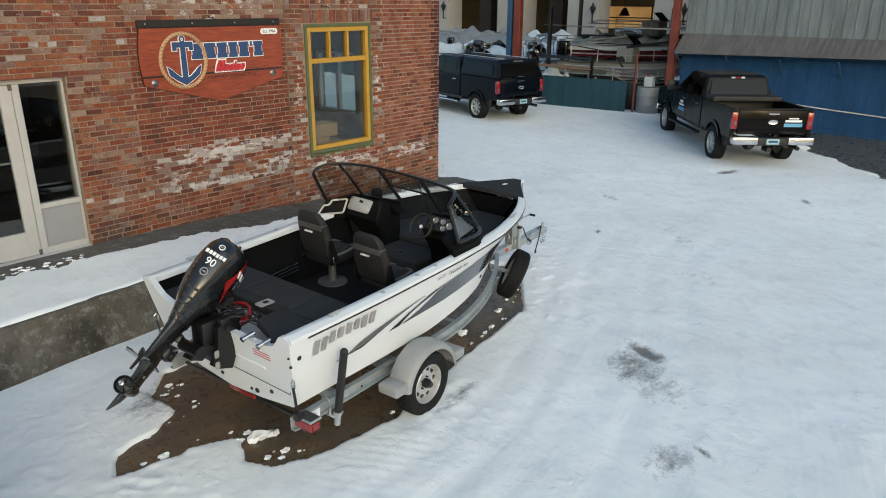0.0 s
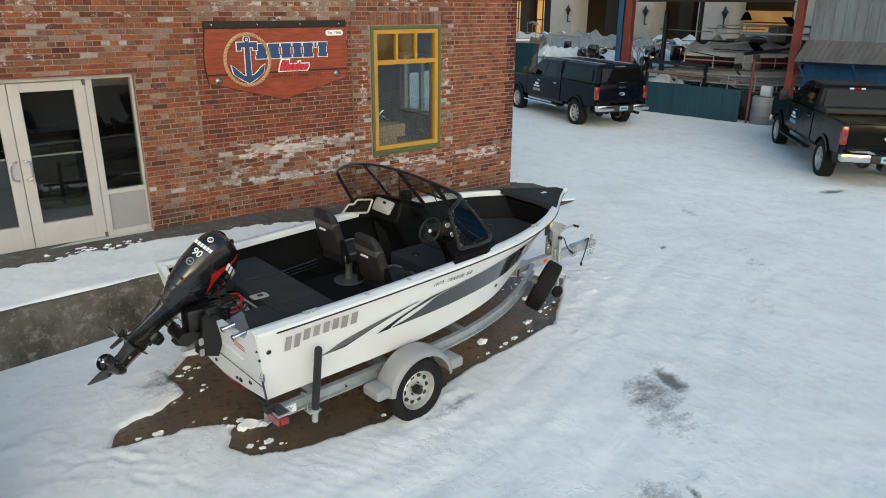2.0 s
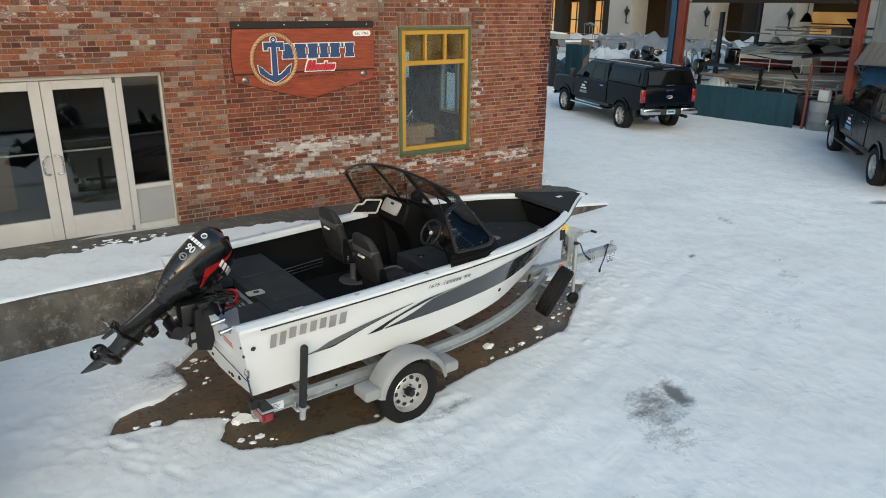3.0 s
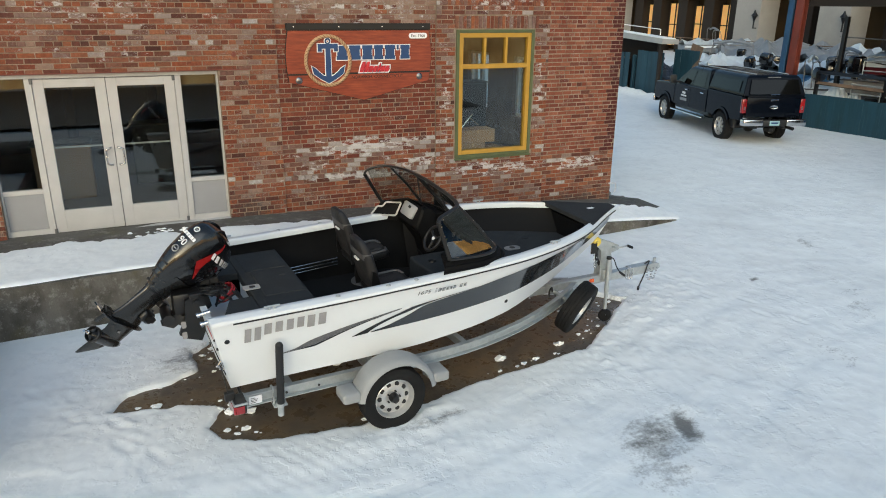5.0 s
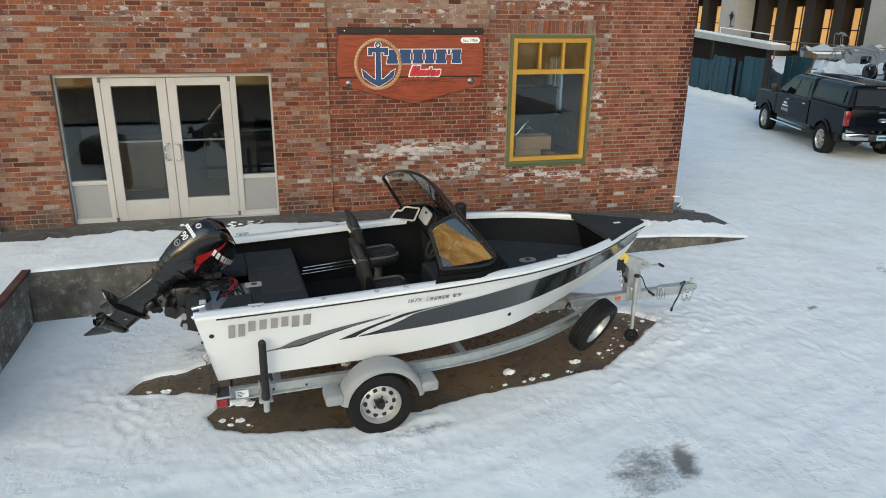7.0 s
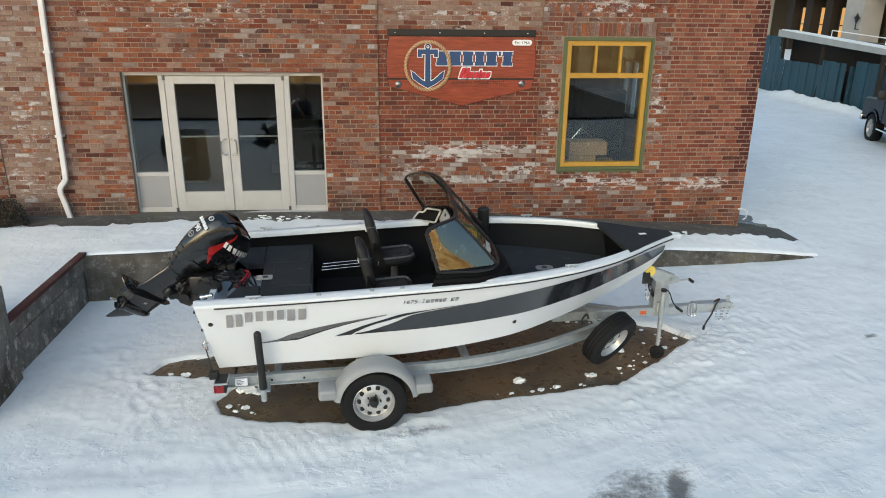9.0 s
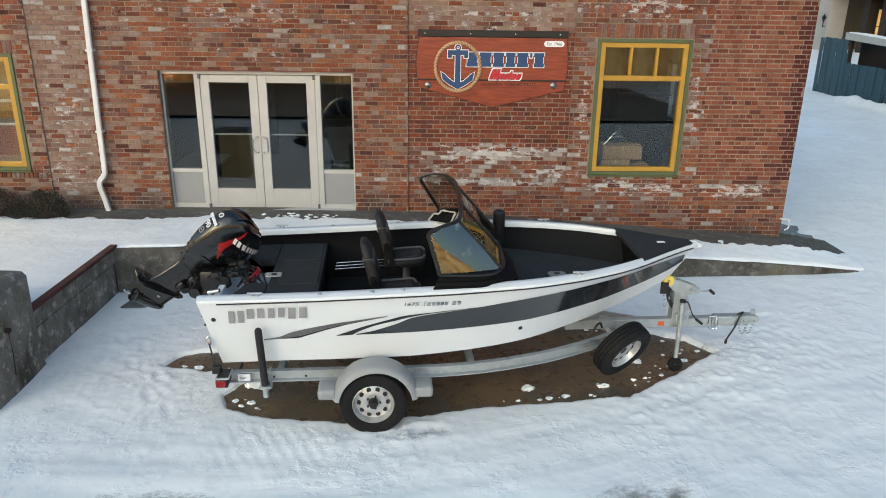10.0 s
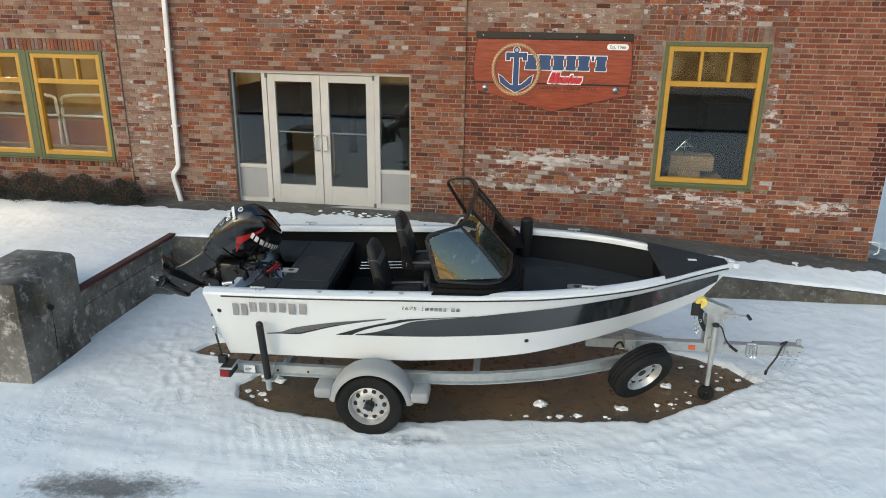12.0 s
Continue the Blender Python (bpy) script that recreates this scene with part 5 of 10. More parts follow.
def shop_contents():
    """What shows through the glass: cartons, a chrome stand, a counter and stock."""
    for x, y, z, w, h in ((3.45, 0.62, 0.715, 0.75, 0.62), (4.05, 0.62, 0.715, 0.45, 0.60), (3.50, 0.62, 1.338, 0.52, 0.22), (3.96, 0.66, 1.318, 0.36, 0.13), (3.62, 0.64, 1.56, 0.7, 0.24)):
        c = thing("carton", "plain brown cardboard carton stacked by the window", "box", pose(x, y, z, 0, 0, (x * 37) % 6 - 3), "cartons")
        bm = bmesh.new()
        box(bm, (-w / 2, -0.2, 0), (w / 2, 0.2, h), 0.006)
        part("carton_body", bm, "cardboard", c)
        bm = bmesh.new()
        box(bm, (-w / 2 - 0.001, -0.025, h - 0.002), (w / 2 + 0.001, 0.025, h + 0.002))
        box(bm, (-0.02, -0.203, h - 0.07), (0.02, -0.199, h))
        part("tape", bm, "rope", c)
    bm = bmesh.new()
    for a, b in (((3.32, 0.6, 1.80), (3.5, 0.6, 2.02)), ((3.5, 0.6, 2.02), (3.72, 0.62, 1.86)), ((3.42, 0.6, 1.92), (3.62, 0.62, 1.94)), ((3.5, 0.6, 2.02), (3.56, 0.58, 2.08)), ((3.50, 0.6, 1.80), (3.5, 0.6, 2.02))):
        cyl(bm, a, b, 0.012, n=8)
    tagged(part("folding_stand", bm, "chrome"), "small folding chrome stand on the cartons", "stand")
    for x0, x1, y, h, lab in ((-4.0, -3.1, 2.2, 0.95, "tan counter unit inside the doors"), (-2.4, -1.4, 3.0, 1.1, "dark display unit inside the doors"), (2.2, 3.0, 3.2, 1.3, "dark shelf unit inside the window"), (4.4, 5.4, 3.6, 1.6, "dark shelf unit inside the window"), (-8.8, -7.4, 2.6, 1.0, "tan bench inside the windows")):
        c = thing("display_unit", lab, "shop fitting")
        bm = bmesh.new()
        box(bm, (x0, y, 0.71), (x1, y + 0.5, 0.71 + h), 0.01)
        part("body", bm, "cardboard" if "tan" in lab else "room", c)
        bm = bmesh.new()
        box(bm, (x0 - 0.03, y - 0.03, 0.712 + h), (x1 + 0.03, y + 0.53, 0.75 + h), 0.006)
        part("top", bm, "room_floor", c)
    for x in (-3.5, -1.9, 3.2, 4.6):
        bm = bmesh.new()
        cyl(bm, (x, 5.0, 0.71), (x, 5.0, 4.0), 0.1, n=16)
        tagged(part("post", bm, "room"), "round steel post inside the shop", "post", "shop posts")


shop_contents()


def showroom():
    """A room added behind the twin windows to glow warm, with a railed boat."""
    for nm, a, b, lab in (("wall_inside", (-12.68, 6.85, 0.72), (-5.62, 6.98, 3.98), "tan back wall of the added warm room"), ("wall_inside", (-5.66, 0.36, 0.72), (-5.61, 6.84, 3.98), "tan side wall of the added warm room"), ("floor_inside", (-12.68, 0.36, 0.712), (-5.67, 6.84, 0.725), "tan floor of the added warm room")):
        bm = bmesh.new()
        box(bm, a, b)
        tagged(part(nm, bm, "warm_room"), lab, "wall" if "wall" in nm else "floor", kind="structure")
    # Glow panels stand in for sunlight that the left panes mirror.
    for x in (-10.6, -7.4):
        lp = thing("added_glow_panel", "long warm glow panel added behind the left windows", "ceiling lamp", pose(x, 2.4, 3.86), "showroom lamps")
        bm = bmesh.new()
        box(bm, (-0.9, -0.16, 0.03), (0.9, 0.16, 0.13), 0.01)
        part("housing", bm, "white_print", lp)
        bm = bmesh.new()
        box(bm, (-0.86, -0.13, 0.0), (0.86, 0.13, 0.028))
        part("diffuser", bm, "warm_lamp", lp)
    bt = thing("showroom_boat", "cream pontoon boat with pale tube rails added behind the window", "boat", pose(-9.6, 1.5, 0.73))
    bm = bmesh.new()
    for y in (-0.55, 0.75):
        lathe(bm, [(0.0, -0.3), (0.22, 0.0), (0.3, 0.4), (0.3, 4.0), (0.0, 4.2)], (-0.4, y, 0.32), (1, 0, 0), 18)
    part("pontoons", bm, "aluminium", bt, smooth=50)
    bm = bmesh.new()
    box(bm, (-0.5, -0.8, 0.62), (3.7, 1.0, 0.72), 0.02)
    part("deck", bm, "cardboard", bt)
    bm = bmesh.new()
    box(bm, (-0.4, -0.78, 0.74), (3.6, -0.74, 1.22), 0.01)
    part("side_panel", bm, "orange_wood", bt, "orange-brown side panel")
    for x0, x1 in ((-0.45, 1.5), (1.62, 3.6)):
        bm = bmesh.new()
        tube(bm, smooth_line([(x0, -0.8, 0.74), (x0, -0.8, 1.45), (x0 + 0.2, -0.8, 1.68), (x1 - 0.2, -0.8, 1.68), (x1, -0.8, 1.45), (x1, -0.8, 0.74)], 5), 0.028, 8)
        tube(bm, [(x0, -0.8, 1.3), (x1, -0.8, 1.3)], 0.022, 8)
        part("rail", bm, "white_print", bt, "pale tube rail", 60)


showroom()


def side_window(name, y0, y1):
    """A plain white window in the end wall, seen from within through the shop."""
    w = thing(name, "plain white two-light window in the end wall", "window", kind="structure")
    x = X1 - 0.16
    bm = bmesh.new()
    for a, b in (((y0, 1.5), (y0 + 0.07, 2.9)), ((y1 - 0.07, 1.5), (y1, 2.9)), ((y0 + 0.07, 2.83), (y1 - 0.07, 2.9)), ((y0 + 0.07, 1.5), (y1 - 0.07, 1.57)), (((y0 + y1) / 2 - 0.05, 1.57), ((y0 + y1) / 2 + 0.05, 2.83))):
        box(bm, (x - 0.05, a[0], a[1]), (x + 0.05, b[0], b[1]), 0.004)
    part("window_frame", bm, "white_print", w)
    for a, b in ((y0 + 0.07, (y0 + y1) / 2 - 0.05), ((y0 + y1) / 2 + 0.05, y1 - 0.07)):
        bm = bmesh.new()
        box(bm, (x - 0.003, a, 1.57), (x + 0.003, b, 2.83))
        g = part("pane", bm, "glass", w)
        g.visible_shadow = False


side_window("window_4", 2.3, 3.7)
side_window("window_5", 5.0, 6.2)


# ---- the fishing boat ----
BOAT_POSE = pose(-2.1, -4.66, 0.0, 1.6, 0, 3.9)
f_B = spline([0, 0.7, 1.4, 2.3, 3.1, 3.7, 4.2, 4.55, 4.85, 5.15, 5.30, 5.37], [1.035, 1.055, 1.07, 1.075, 1.03, 0.91, 0.73, 0.535, 0.33, 0.135, 0.05, 0.015])
f_G = spline([0, 0.85, 1.4, 1.95, 2.5, 3.0, 3.55, 4.1, 4.5, 5.37], [1.455, 1.474, 1.49, 1.510, 1.528, 1.543, 1.556, 1.568, 1.574, 1.585])
f_C = spline([0, 0.12, 0.25, 0.36, 0.48, 0.61, 0.76, 0.9, 1.0], [0.88, 0.905, 0.92, 0.915, 0.86, 0.74, 0.45, 0.16, 0.012])
f_Zc = spline([0, 0.12, 0.25, 0.36, 0.48, 0.61, 0.76, 0.9, 1.0], [0.715, 0.735, 0.745, 0.75, 0.765, 0.795, 0.86, 0.99, 1.17])
f_K = spline([0, 0.4, 0.65, 0.8, 0.92, 1.0], [0.585, 0.575, 0.60, 0.68, 0.86, 1.06])


def gun(s):
    u = 0.06 + 5.30 * s
    return Vector((u, f_B(u), f_G(u)))


def chine(s):
    return Vector((0.21 + 4.85 * s, f_C(s), f_Zc(s)))


def side_at(s, k):
    """A point of the hull's side, k from chine (0) to gunwale (1)."""
    p = chine(s).lerp(gun(s), k)
    p.y += (0.006 * (1 - s) ** 0.7 - 0.05 * s * s * (1 - s) * 4) * math.sin(math.pi * k) if s < 0.999 else 0
    return p


def side_point(u, z, proud=0.0):
    """The starboard side's point at that length and height."""
    s, k = u / 5.3, 0.5
    for _ in range(25):
        a, b = chine(s), gun(s)
        k = min(1.02, max(-0.02, (z - a.z) / (b.z - a.z)))
        s = min(1.0, max(0.0, (u - (0.21 + (0.06 - 0.21) * k)) / (4.85 + (5.30 - 4.85) * k)))
    p = side_at(s, k)
    return Vector((p.x + proud * 0.3 * s, -p.y - proud, p.z))


def fishing_boat():
    boat = thing("fishing_boat", "white fishing boat with charcoal stripe and black cockpit, on its trailer", "boat", BOAT_POSE)
    S = [1 - (1 - i / 56) ** 1.25 for i in range(57)]
    # hull shell
    bm = bmesh.new()
    rings = []
    for s in S:
        half = [side_at(s, k) for k in (1, 0.92, 0.84, 0.76, 0.68, 0.6, 0.52, 0.44, 0.36, 0.28, 0.2, 0.1)]
        c = chine(s)
        keel = Vector((0.25 + 4.62 * s, 0, f_K(s)))
        half += [c, Vector((c.x, c.y * 0.94, c.z - 0.012 * (1 - s))), c.lerp(keel, 0.45) + Vector((0, 0, -0.012 * (1 - s))), keel + Vector((0, c.y * 0.05, -0.0))]
        rings.append([Vector((p.x, -p.y, p.z)) for p in half] + [Vector((p.x, p.y, p.z)) for p in reversed(half)])
    loft(bm, rings, closed=False)
    part("hull", bm, "white_gel", boat, "glossy white hull", smooth=38)
    # transom
    bm = bmesh.new()
    half = [(side_at(0, k).y, side_at(0, k).z) for k in (1, 0.75, 0.5, 0.25)] + [(0.88, 0.715), (0.45, 0.635), (0.0, 0.585)]
    low = [(-y, z) for y, z in half] + [(y, z) for y, z in reversed(half[:-1])]
    top = [(1.035, 1.470), (0.975, 1.485), (0.91, 1.465), (0.86, 1.40), (0.80, 1.335), (0.70, 1.30), (0.55, 1.285), (0.2, 1.28)]
    outline = low + top[1:] + [(-a, b) for a, b in reversed(top[1:])]
    def at(v, z, d):
        return (0.06 + (1.475 - z) * 0.2 + d, v, z)
    loft(bm, [[at(v, z, -0.015) for v, z in outline], [at(v, z, 0.045) for v, z in outline]])
    tr = part("transom", bm, "white_gel", boat)
    for v, z, r in ((-0.62, 0.78, 0.022), (-0.40, 0.70, 0.026), (-0.32, 0.69, 0.016), (0.1, 0.70, 0.02), (-0.985, 1.28, 0.011), (-0.985, 1.19, 0.014)):
        bm = bmesh.new()
        lathe(bm, [(0, 0.012), (r * 0.7, 0.012), (r, 0.004), (r, -0.005)], at(v, z, -0.017), (-1, 0, -0.2), 12)
        part("drain_fitting", bm, "black_plastic", tr)
    for k in range(3):
        bm = bmesh.new()
        z = 1.20 - 0.026 * k
        prism(bm, [(-0.72, z), (-0.50, z + 0.0), (-0.50, z + 0.008), (-0.72, z + 0.008)], at(0, z, -0.018)[0], at(0, z, -0.012)[0], "x")
        part("warning_line", bm, "red_print", tr, "line of small red print")
    for v in (-0.985, 0.985):
        bm = bmesh.new()
        tube(bm, smooth_line([at(v, 1.07, -0.03), at(v * 1.01, 1.03, -0.06), at(v * 1.0, 0.98, -0.03), at(v, 1.05, -0.02)], 6), 0.008, 6)
        part("eye_bolt", bm, "chrome", tr)
        bm = bmesh.new()
        sgn = 1 if v > 0 else -1
        sweep(bm, [at(v, 1.0, -0.045), at(v - 0.005 * sgn, 0.7, -0.06), at(v + 0.03 * sgn, 0.52, -0.06)], [(-0.018, -0.002), (0.018, -0.002), (0.018, 0.002), (-0.018, 0.002)], up=(1, 0, 0))
        box(bm, at(v - 0.03, 0.74, -0.09), at(v + 0.03, 0.66, -0.02), 0.006)
        part("tie_down_strap", bm, "black_plastic", boat, "black webbing strap to the trailer")
    for v in (-0.47, -0.67):
        bm = bmesh.new()
        cyl(bm, (0.035, v, 1.305), (0.14, v - 0.02, 1.33), 0.020, n=12)
        cyl(bm, (0.02, v, 1.30), (0.038, v, 1.306), 0.026, n=12)
        part("rod_tube", bm, "chrome", boat, "short polished tube on the transom", smooth=50)
    # gunwale cap
    for sgn in (-1, 1):
        line = []
        for i in range(61):
            s = i / 60
            p = gun(s)
            line.append(Vector((p.x, sgn * p.y, p.z)))
        bm = bmesh.new()
        rr = []
        for i, p in enumerate(line):
            s = i / 60
            w = 0.09 * (1 - s ** 6) + 0.02
            prof = [(0.014, -0.030), (0.016, -0.012), (0.012, 0.006), (0.002, 0.012), (-w * 0.30, 0.014), (-w * 0.36, 0.020), (-w * 0.92, 0.022), (-w, 0.014), (-w, -0.045)]
            d = (line[min(i + 1, 60)] - line[max(i - 1, 0)]).normalized()
            out = Vector((d.y, -d.x, 0)).normalized() * (1 if sgn < 0 else -1)
            rr.append([Vector((p.x + out.x * a, p.y + out.y * a, p.z + b)) if sgn * (p.y + out.y * a) > 0.004 or a > 0 else Vector((p.x + out.x * a, sgn * 0.004, p.z + b)) for a, b in prof])
        loft(bm, rr)
        part("gunwale", bm, "white_gel", boat, "white gunwale cap", smooth=50)
        bm = bmesh.new()
        rr = []
        for i in range(2, 60):
            p = line[i]
            d = (line[min(i + 1, 60)] - line[max(i - 1, 0)]).normalized()
            out = Vector((d.y, -d.x, 0)).normalized() * (1 if sgn < 0 else -1)
            rr.append([p + out * a_ + Vector((0, 0, b_)) for a_, b_ in ((0.006, -0.034), (0.022, -0.033), (0.022, -0.021), (0.006, -0.019))])
        loft(bm, rr)
        part("rub_strip", bm, "black_plastic", boat, "thin black rub strip")
    # bow cap
    bm = bmesh.new()
    box(bm, (5.30, -0.045, 1.535), (5.405, 0.045, 1.60), 0.022, 3)
    part("bow_cap", bm, "white_gel", boat, smooth=50)
    # graphics on both sides
    def strip(name, up, lo, mat, lab, n=40, proud=0.006):
        fu, fl = spline(*zip(*up)), spline(*zip(*lo))
        a, b = max(up[0][0], lo[0][0]), min(up[-1][0], lo[-1][0])
        for sgn in (1, -1):
            bm = bmesh.new()
            rows = []
            for i in range(n + 1):
                u = a + (b - a) * i / n
                zs = [fl(u) + (fu(u) - fl(u)) * j / 6 for j in range(7)]
                pts = [side_point(u, z, proud) for z in zs]
                rows.append([Vector((p.x, p.y * sgn, p.z)) for p in pts])
            loft(bm, rows, closed=False)
            part(name, bm, mat, boat, lab, smooth=40)
    strip("side_stripe", [(1.53, 1.050), (1.638, 1.067), (1.932, 1.158), (2.044, 1.210), (2.111, 1.232), (2.319, 1.262), (2.75, 1.310), (3.018, 1.345), (3.285, 1.375), (3.556, 1.396), (3.828, 1.420), (4.11, 1.438), (4.404, 1.450), (4.73, 1.460), (5.06, 1.470), (5.2, 1.478)],
          [(1.53, 1.040), (1.927, 1.046), (2.204, 1.050), (2.479, 1.055), (2.754, 1.062), (3.03, 1.070), (3.308, 1.080), (3.59, 1.098), (3.878, 1.119), (4.173, 1.145), (4.481, 1.182), (4.79, 1.235), (5.036, 1.305), (5.2, 1.385)], "grey_graphic", "glossy charcoal side stripe", 60)
    strip("pin_stripe", [(1.337, 1.037), (1.598, 1.134), (1.824, 1.201), (2.019, 1.252), (2.265, 1.276), (2.697, 1.309)], [(1.337, 1.033), (1.50, 1.041), (1.525, 1.061), (1.709, 1.140), (1.934, 1.199), (2.045, 1.229), (2.265, 1.266), (2.697, 1.304)], "black_graphic", "black pointed stripe", 50)
    strip("flash_line", [(0.634, 1.009), (0.777, 1.034), (0.916, 1.092), (1.15, 1.149), (1.379, 1.191), (1.604, 1.223), (1.843, 1.256)], [(0.634, 1.003), (0.774, 1.016), (0.965, 1.040), (1.054, 1.066), (1.26, 1.130), (1.489, 1.186), (1.843, 1.251)], "shade_graphic", "grey shaded flash", 50)
    strip("flash_edge", [(0.634, 1.002), (0.774, 1.015), (0.965, 1.039), (1.054, 1.065), (1.26, 1.129), (1.489, 1.185), (1.843, 1.250)], [(0.634, 0.998), (0.774, 1.010), (0.965, 1.018), (1.054, 1.045), (1.26, 1.114), (1.489, 1.175), (1.843, 1.246)], "black_graphic", "black edge of the flash", 50)
    # maker's name and model as plain blocks
    def side_block(u0, u1, z0, z1, mat, slant=0.0, lab="", name="name_block"):
        for sgn in (1, -1):
            bm = bmesh.new()
            rows = []
            for i in range(4):
                u = u0 + (u1 - u0) * i / 3
                rows.append([Vector((p.x, p.y * sgn, p.z)) for p in (side_point(u + slant * (z - z0), z, 0.014) for z in np.linspace(z0, z1, 3))])
            loft(bm, rows, closed=False)
            part(name, bm, mat, boat, lab)
    for u0, w, z0, z1 in ((0.325, 0.145, 1.210, 1.352), (0.500, 0.165, 1.262, 1.376), (0.700, 0.160, 1.268, 1.381), (0.890, 0.175, 1.256, 1.384)):
        side_block(u0, u0 + w * 0.40, z0, z1, "silver_graphic", 0.06)
        side_block(u0 + w * 0.60, u0 + w, z0 + 0.006, z1 + 0.003, "silver_graphic", 0.06)
    for u0, w, hgt in ((2.190, 0.014, 0.052), (2.222, 0.036, 0.038), (2.268, 0.034, 0.038), (2.310, 0.034, 0.038), (2.352, 0.032, 0.038), (2.392, 0.032, 0.038), (2.468, 0.036, 0.040), (2.516, 0.036, 0.040)):
        for k in range(3):
            side_block(u0 + 0.05 * k * hgt, u0 + w + 0.05 * k * hgt, 1.370 + (hgt - 0.010) * k / 2, 1.378 + (hgt - 0.010) * k / 2, "black_graphic", 0.25, name="model_block")
    for sgn in (1, -1):
        num = lettering("model_number", "1675", 0.060, "black_graphic", boat, Matrix.Identity(4), 0.0)
        for vert in num.data.vertices:
            p = side_point(2.070 + sgn * vert.co.x * 1.28 + vert.co.y * 0.25, 1.388 + vert.co.y, 0.009)
            vert.co = (p.x, p.y * sgn, p.z)
    for sgn in (1, -1):
        for u, z, r in ((0.182, 1.248, 0.024), (3.21, 0.970, 0.024)):
            bm = bmesh.new()
            p = side_point(u, z, 0.0)
            lathe(bm, [(0, 0.008), (r * 0.75, 0.008), (r, 0.0), (r, -0.01)], (p.x, p.y * sgn, p.z), (0, -sgn, -0.15), 16)
            part("thru_hull_fitting", bm, "black_plastic", boat, smooth=50)
    # inner liner, floors
    def half_at(u, z):
        return max(0.012, -side_point(u, z).y)
    bm = bmesh.new()
    rings = []
    for i in range(45):
        u = 0.16 + (4.95 - 0.16) * i / 44
        g = f_G(u)
        zf = 0.86 if u < 3.1 else 1.15
        levels = [g + 0.005, g - 0.06, g - 0.16, g - 0.28, (g + zf) / 2 - 0.1, zf]
        half = [(u, max(0.008, min(half_at(u, min(z, g)) - 0.03, f_B(u) - 0.072 if z > g - 0.1 else 9)), z) for z in levels]
        rings.append([(a_, -b_, c_) for a_, b_, c_ in half] + [(a_, b_, c_) for a_, b_, c_ in reversed(half)])
    loft(bm, rings, closed=False)
    part("liner", bm, "dark_liner", boat, "black inner sides and floor", smooth=40)
    bm = bmesh.new()
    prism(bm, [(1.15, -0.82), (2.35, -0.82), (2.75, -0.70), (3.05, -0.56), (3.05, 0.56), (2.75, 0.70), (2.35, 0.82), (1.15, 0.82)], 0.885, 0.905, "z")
    part("cockpit_floor", bm, "floor_carpet", boat, "carpeted cockpit floor, darker than the decks")
    # aft deck
    def deck_piece(nm, poly, z0, z1, mat="carpet", lab="", bev=0.012):
        bm = bmesh.new()
        prism(bm, poly, z0, z1, "z")
        return bevelled(part(nm, bm, mat, boat, lab), bev, 2)
    deck_piece("aft_deck", [(0.592, -0.965), (1.135, -0.975), (1.135, 0.975), (0.592, 0.965)], 1.20, 1.300, lab="charcoal carpeted aft deck")
    deck_piece("aft_corner_deck", [(0.17, -0.945), (0.588, -0.96), (0.588, -0.22), (0.36, -0.24), (0.25, -0.56), (0.17, -0.60)], 1.22, 1.298)
    deck_piece("aft_corner_deck", [(0.17, 0.945), (0.588, 0.96), (0.588, 0.42), (0.40, 0.42), (0.28, 0.66), (0.17, 0.68)], 1.22, 1.298)
    bm = bmesh.new()
    box(bm, (1.08, -0.88, 0.90), (1.132, 0.88, 1.21), 0.006)
    part("deck_face", bm, "dark_liner", boat)
    deck_piece("deck_hatch", [(0.70, -0.30), (1.115, -0.30), (1.115, 0.34), (0.70, 0.34)], 1.290, 1.312, lab="carpeted hatch lid")
    deck_piece("deck_hatch", [(0.66, 0.40), (1.10, 0.40), (1.10, 0.90), (0.66, 0.90)], 1.290, 1.308, lab="carpeted hatch lid")
    deck_piece("deck_hatch", [(0.66, -0.90), (1.10, -0.90), (1.10, -0.36), (0.66, -0.36)], 1.290, 1.308, lab="carpeted hatch lid")
    bm = bmesh.new()
    box(bm, (0.12, -0.62, 1.02), (0.60, 0.66, 1.05), 0.01)
    box(bm, (0.600, -0.36, 1.05), (0.625, 0.42, 1.29), 0.004)
    part("splash_well", bm, "white_gel", boat, "white splash well before the motor")
    bm = bmesh.new()
    prism(bm, [(0.62 + a, -0.05 + b) for a, b in rounded(0.17, 0.11, 0.02)], 1.308, 1.317, "z")
    pl = part("deck_plate", bm, "old_gel", boat, "pale cover plate in the aft deck")
    bm = bmesh.new()
    prism(bm, [(0.63 + a, -0.05 + b) for a, b in rounded(0.06, 0.045, 0.018)], 1.317, 1.322, "z")
    part("latch", bm, "black_plastic", pl)
    for u, v in ((0.995, 0.148), (0.60, -0.66)):
        bm = bmesh.new()
        prism(bm, [(u + a, v + b) for a, b in rounded(0.06, 0.04, 0.015)], 1.308, 1.316, "z")
        part("hatch_latch", bm, "black_plastic", boat)
    bm = bmesh.new()
    for k, z in enumerate((1.02, 1.06, 1.10)):
        cyl(bm, (1.22 + 0.01 * k, 0.80, z), (1.85, 0.86, z + 0.015), 0.008, n=8)
    part("rod_rack", bm, "chrome", boat, "row of polished rod tubes along the side", smooth=50)
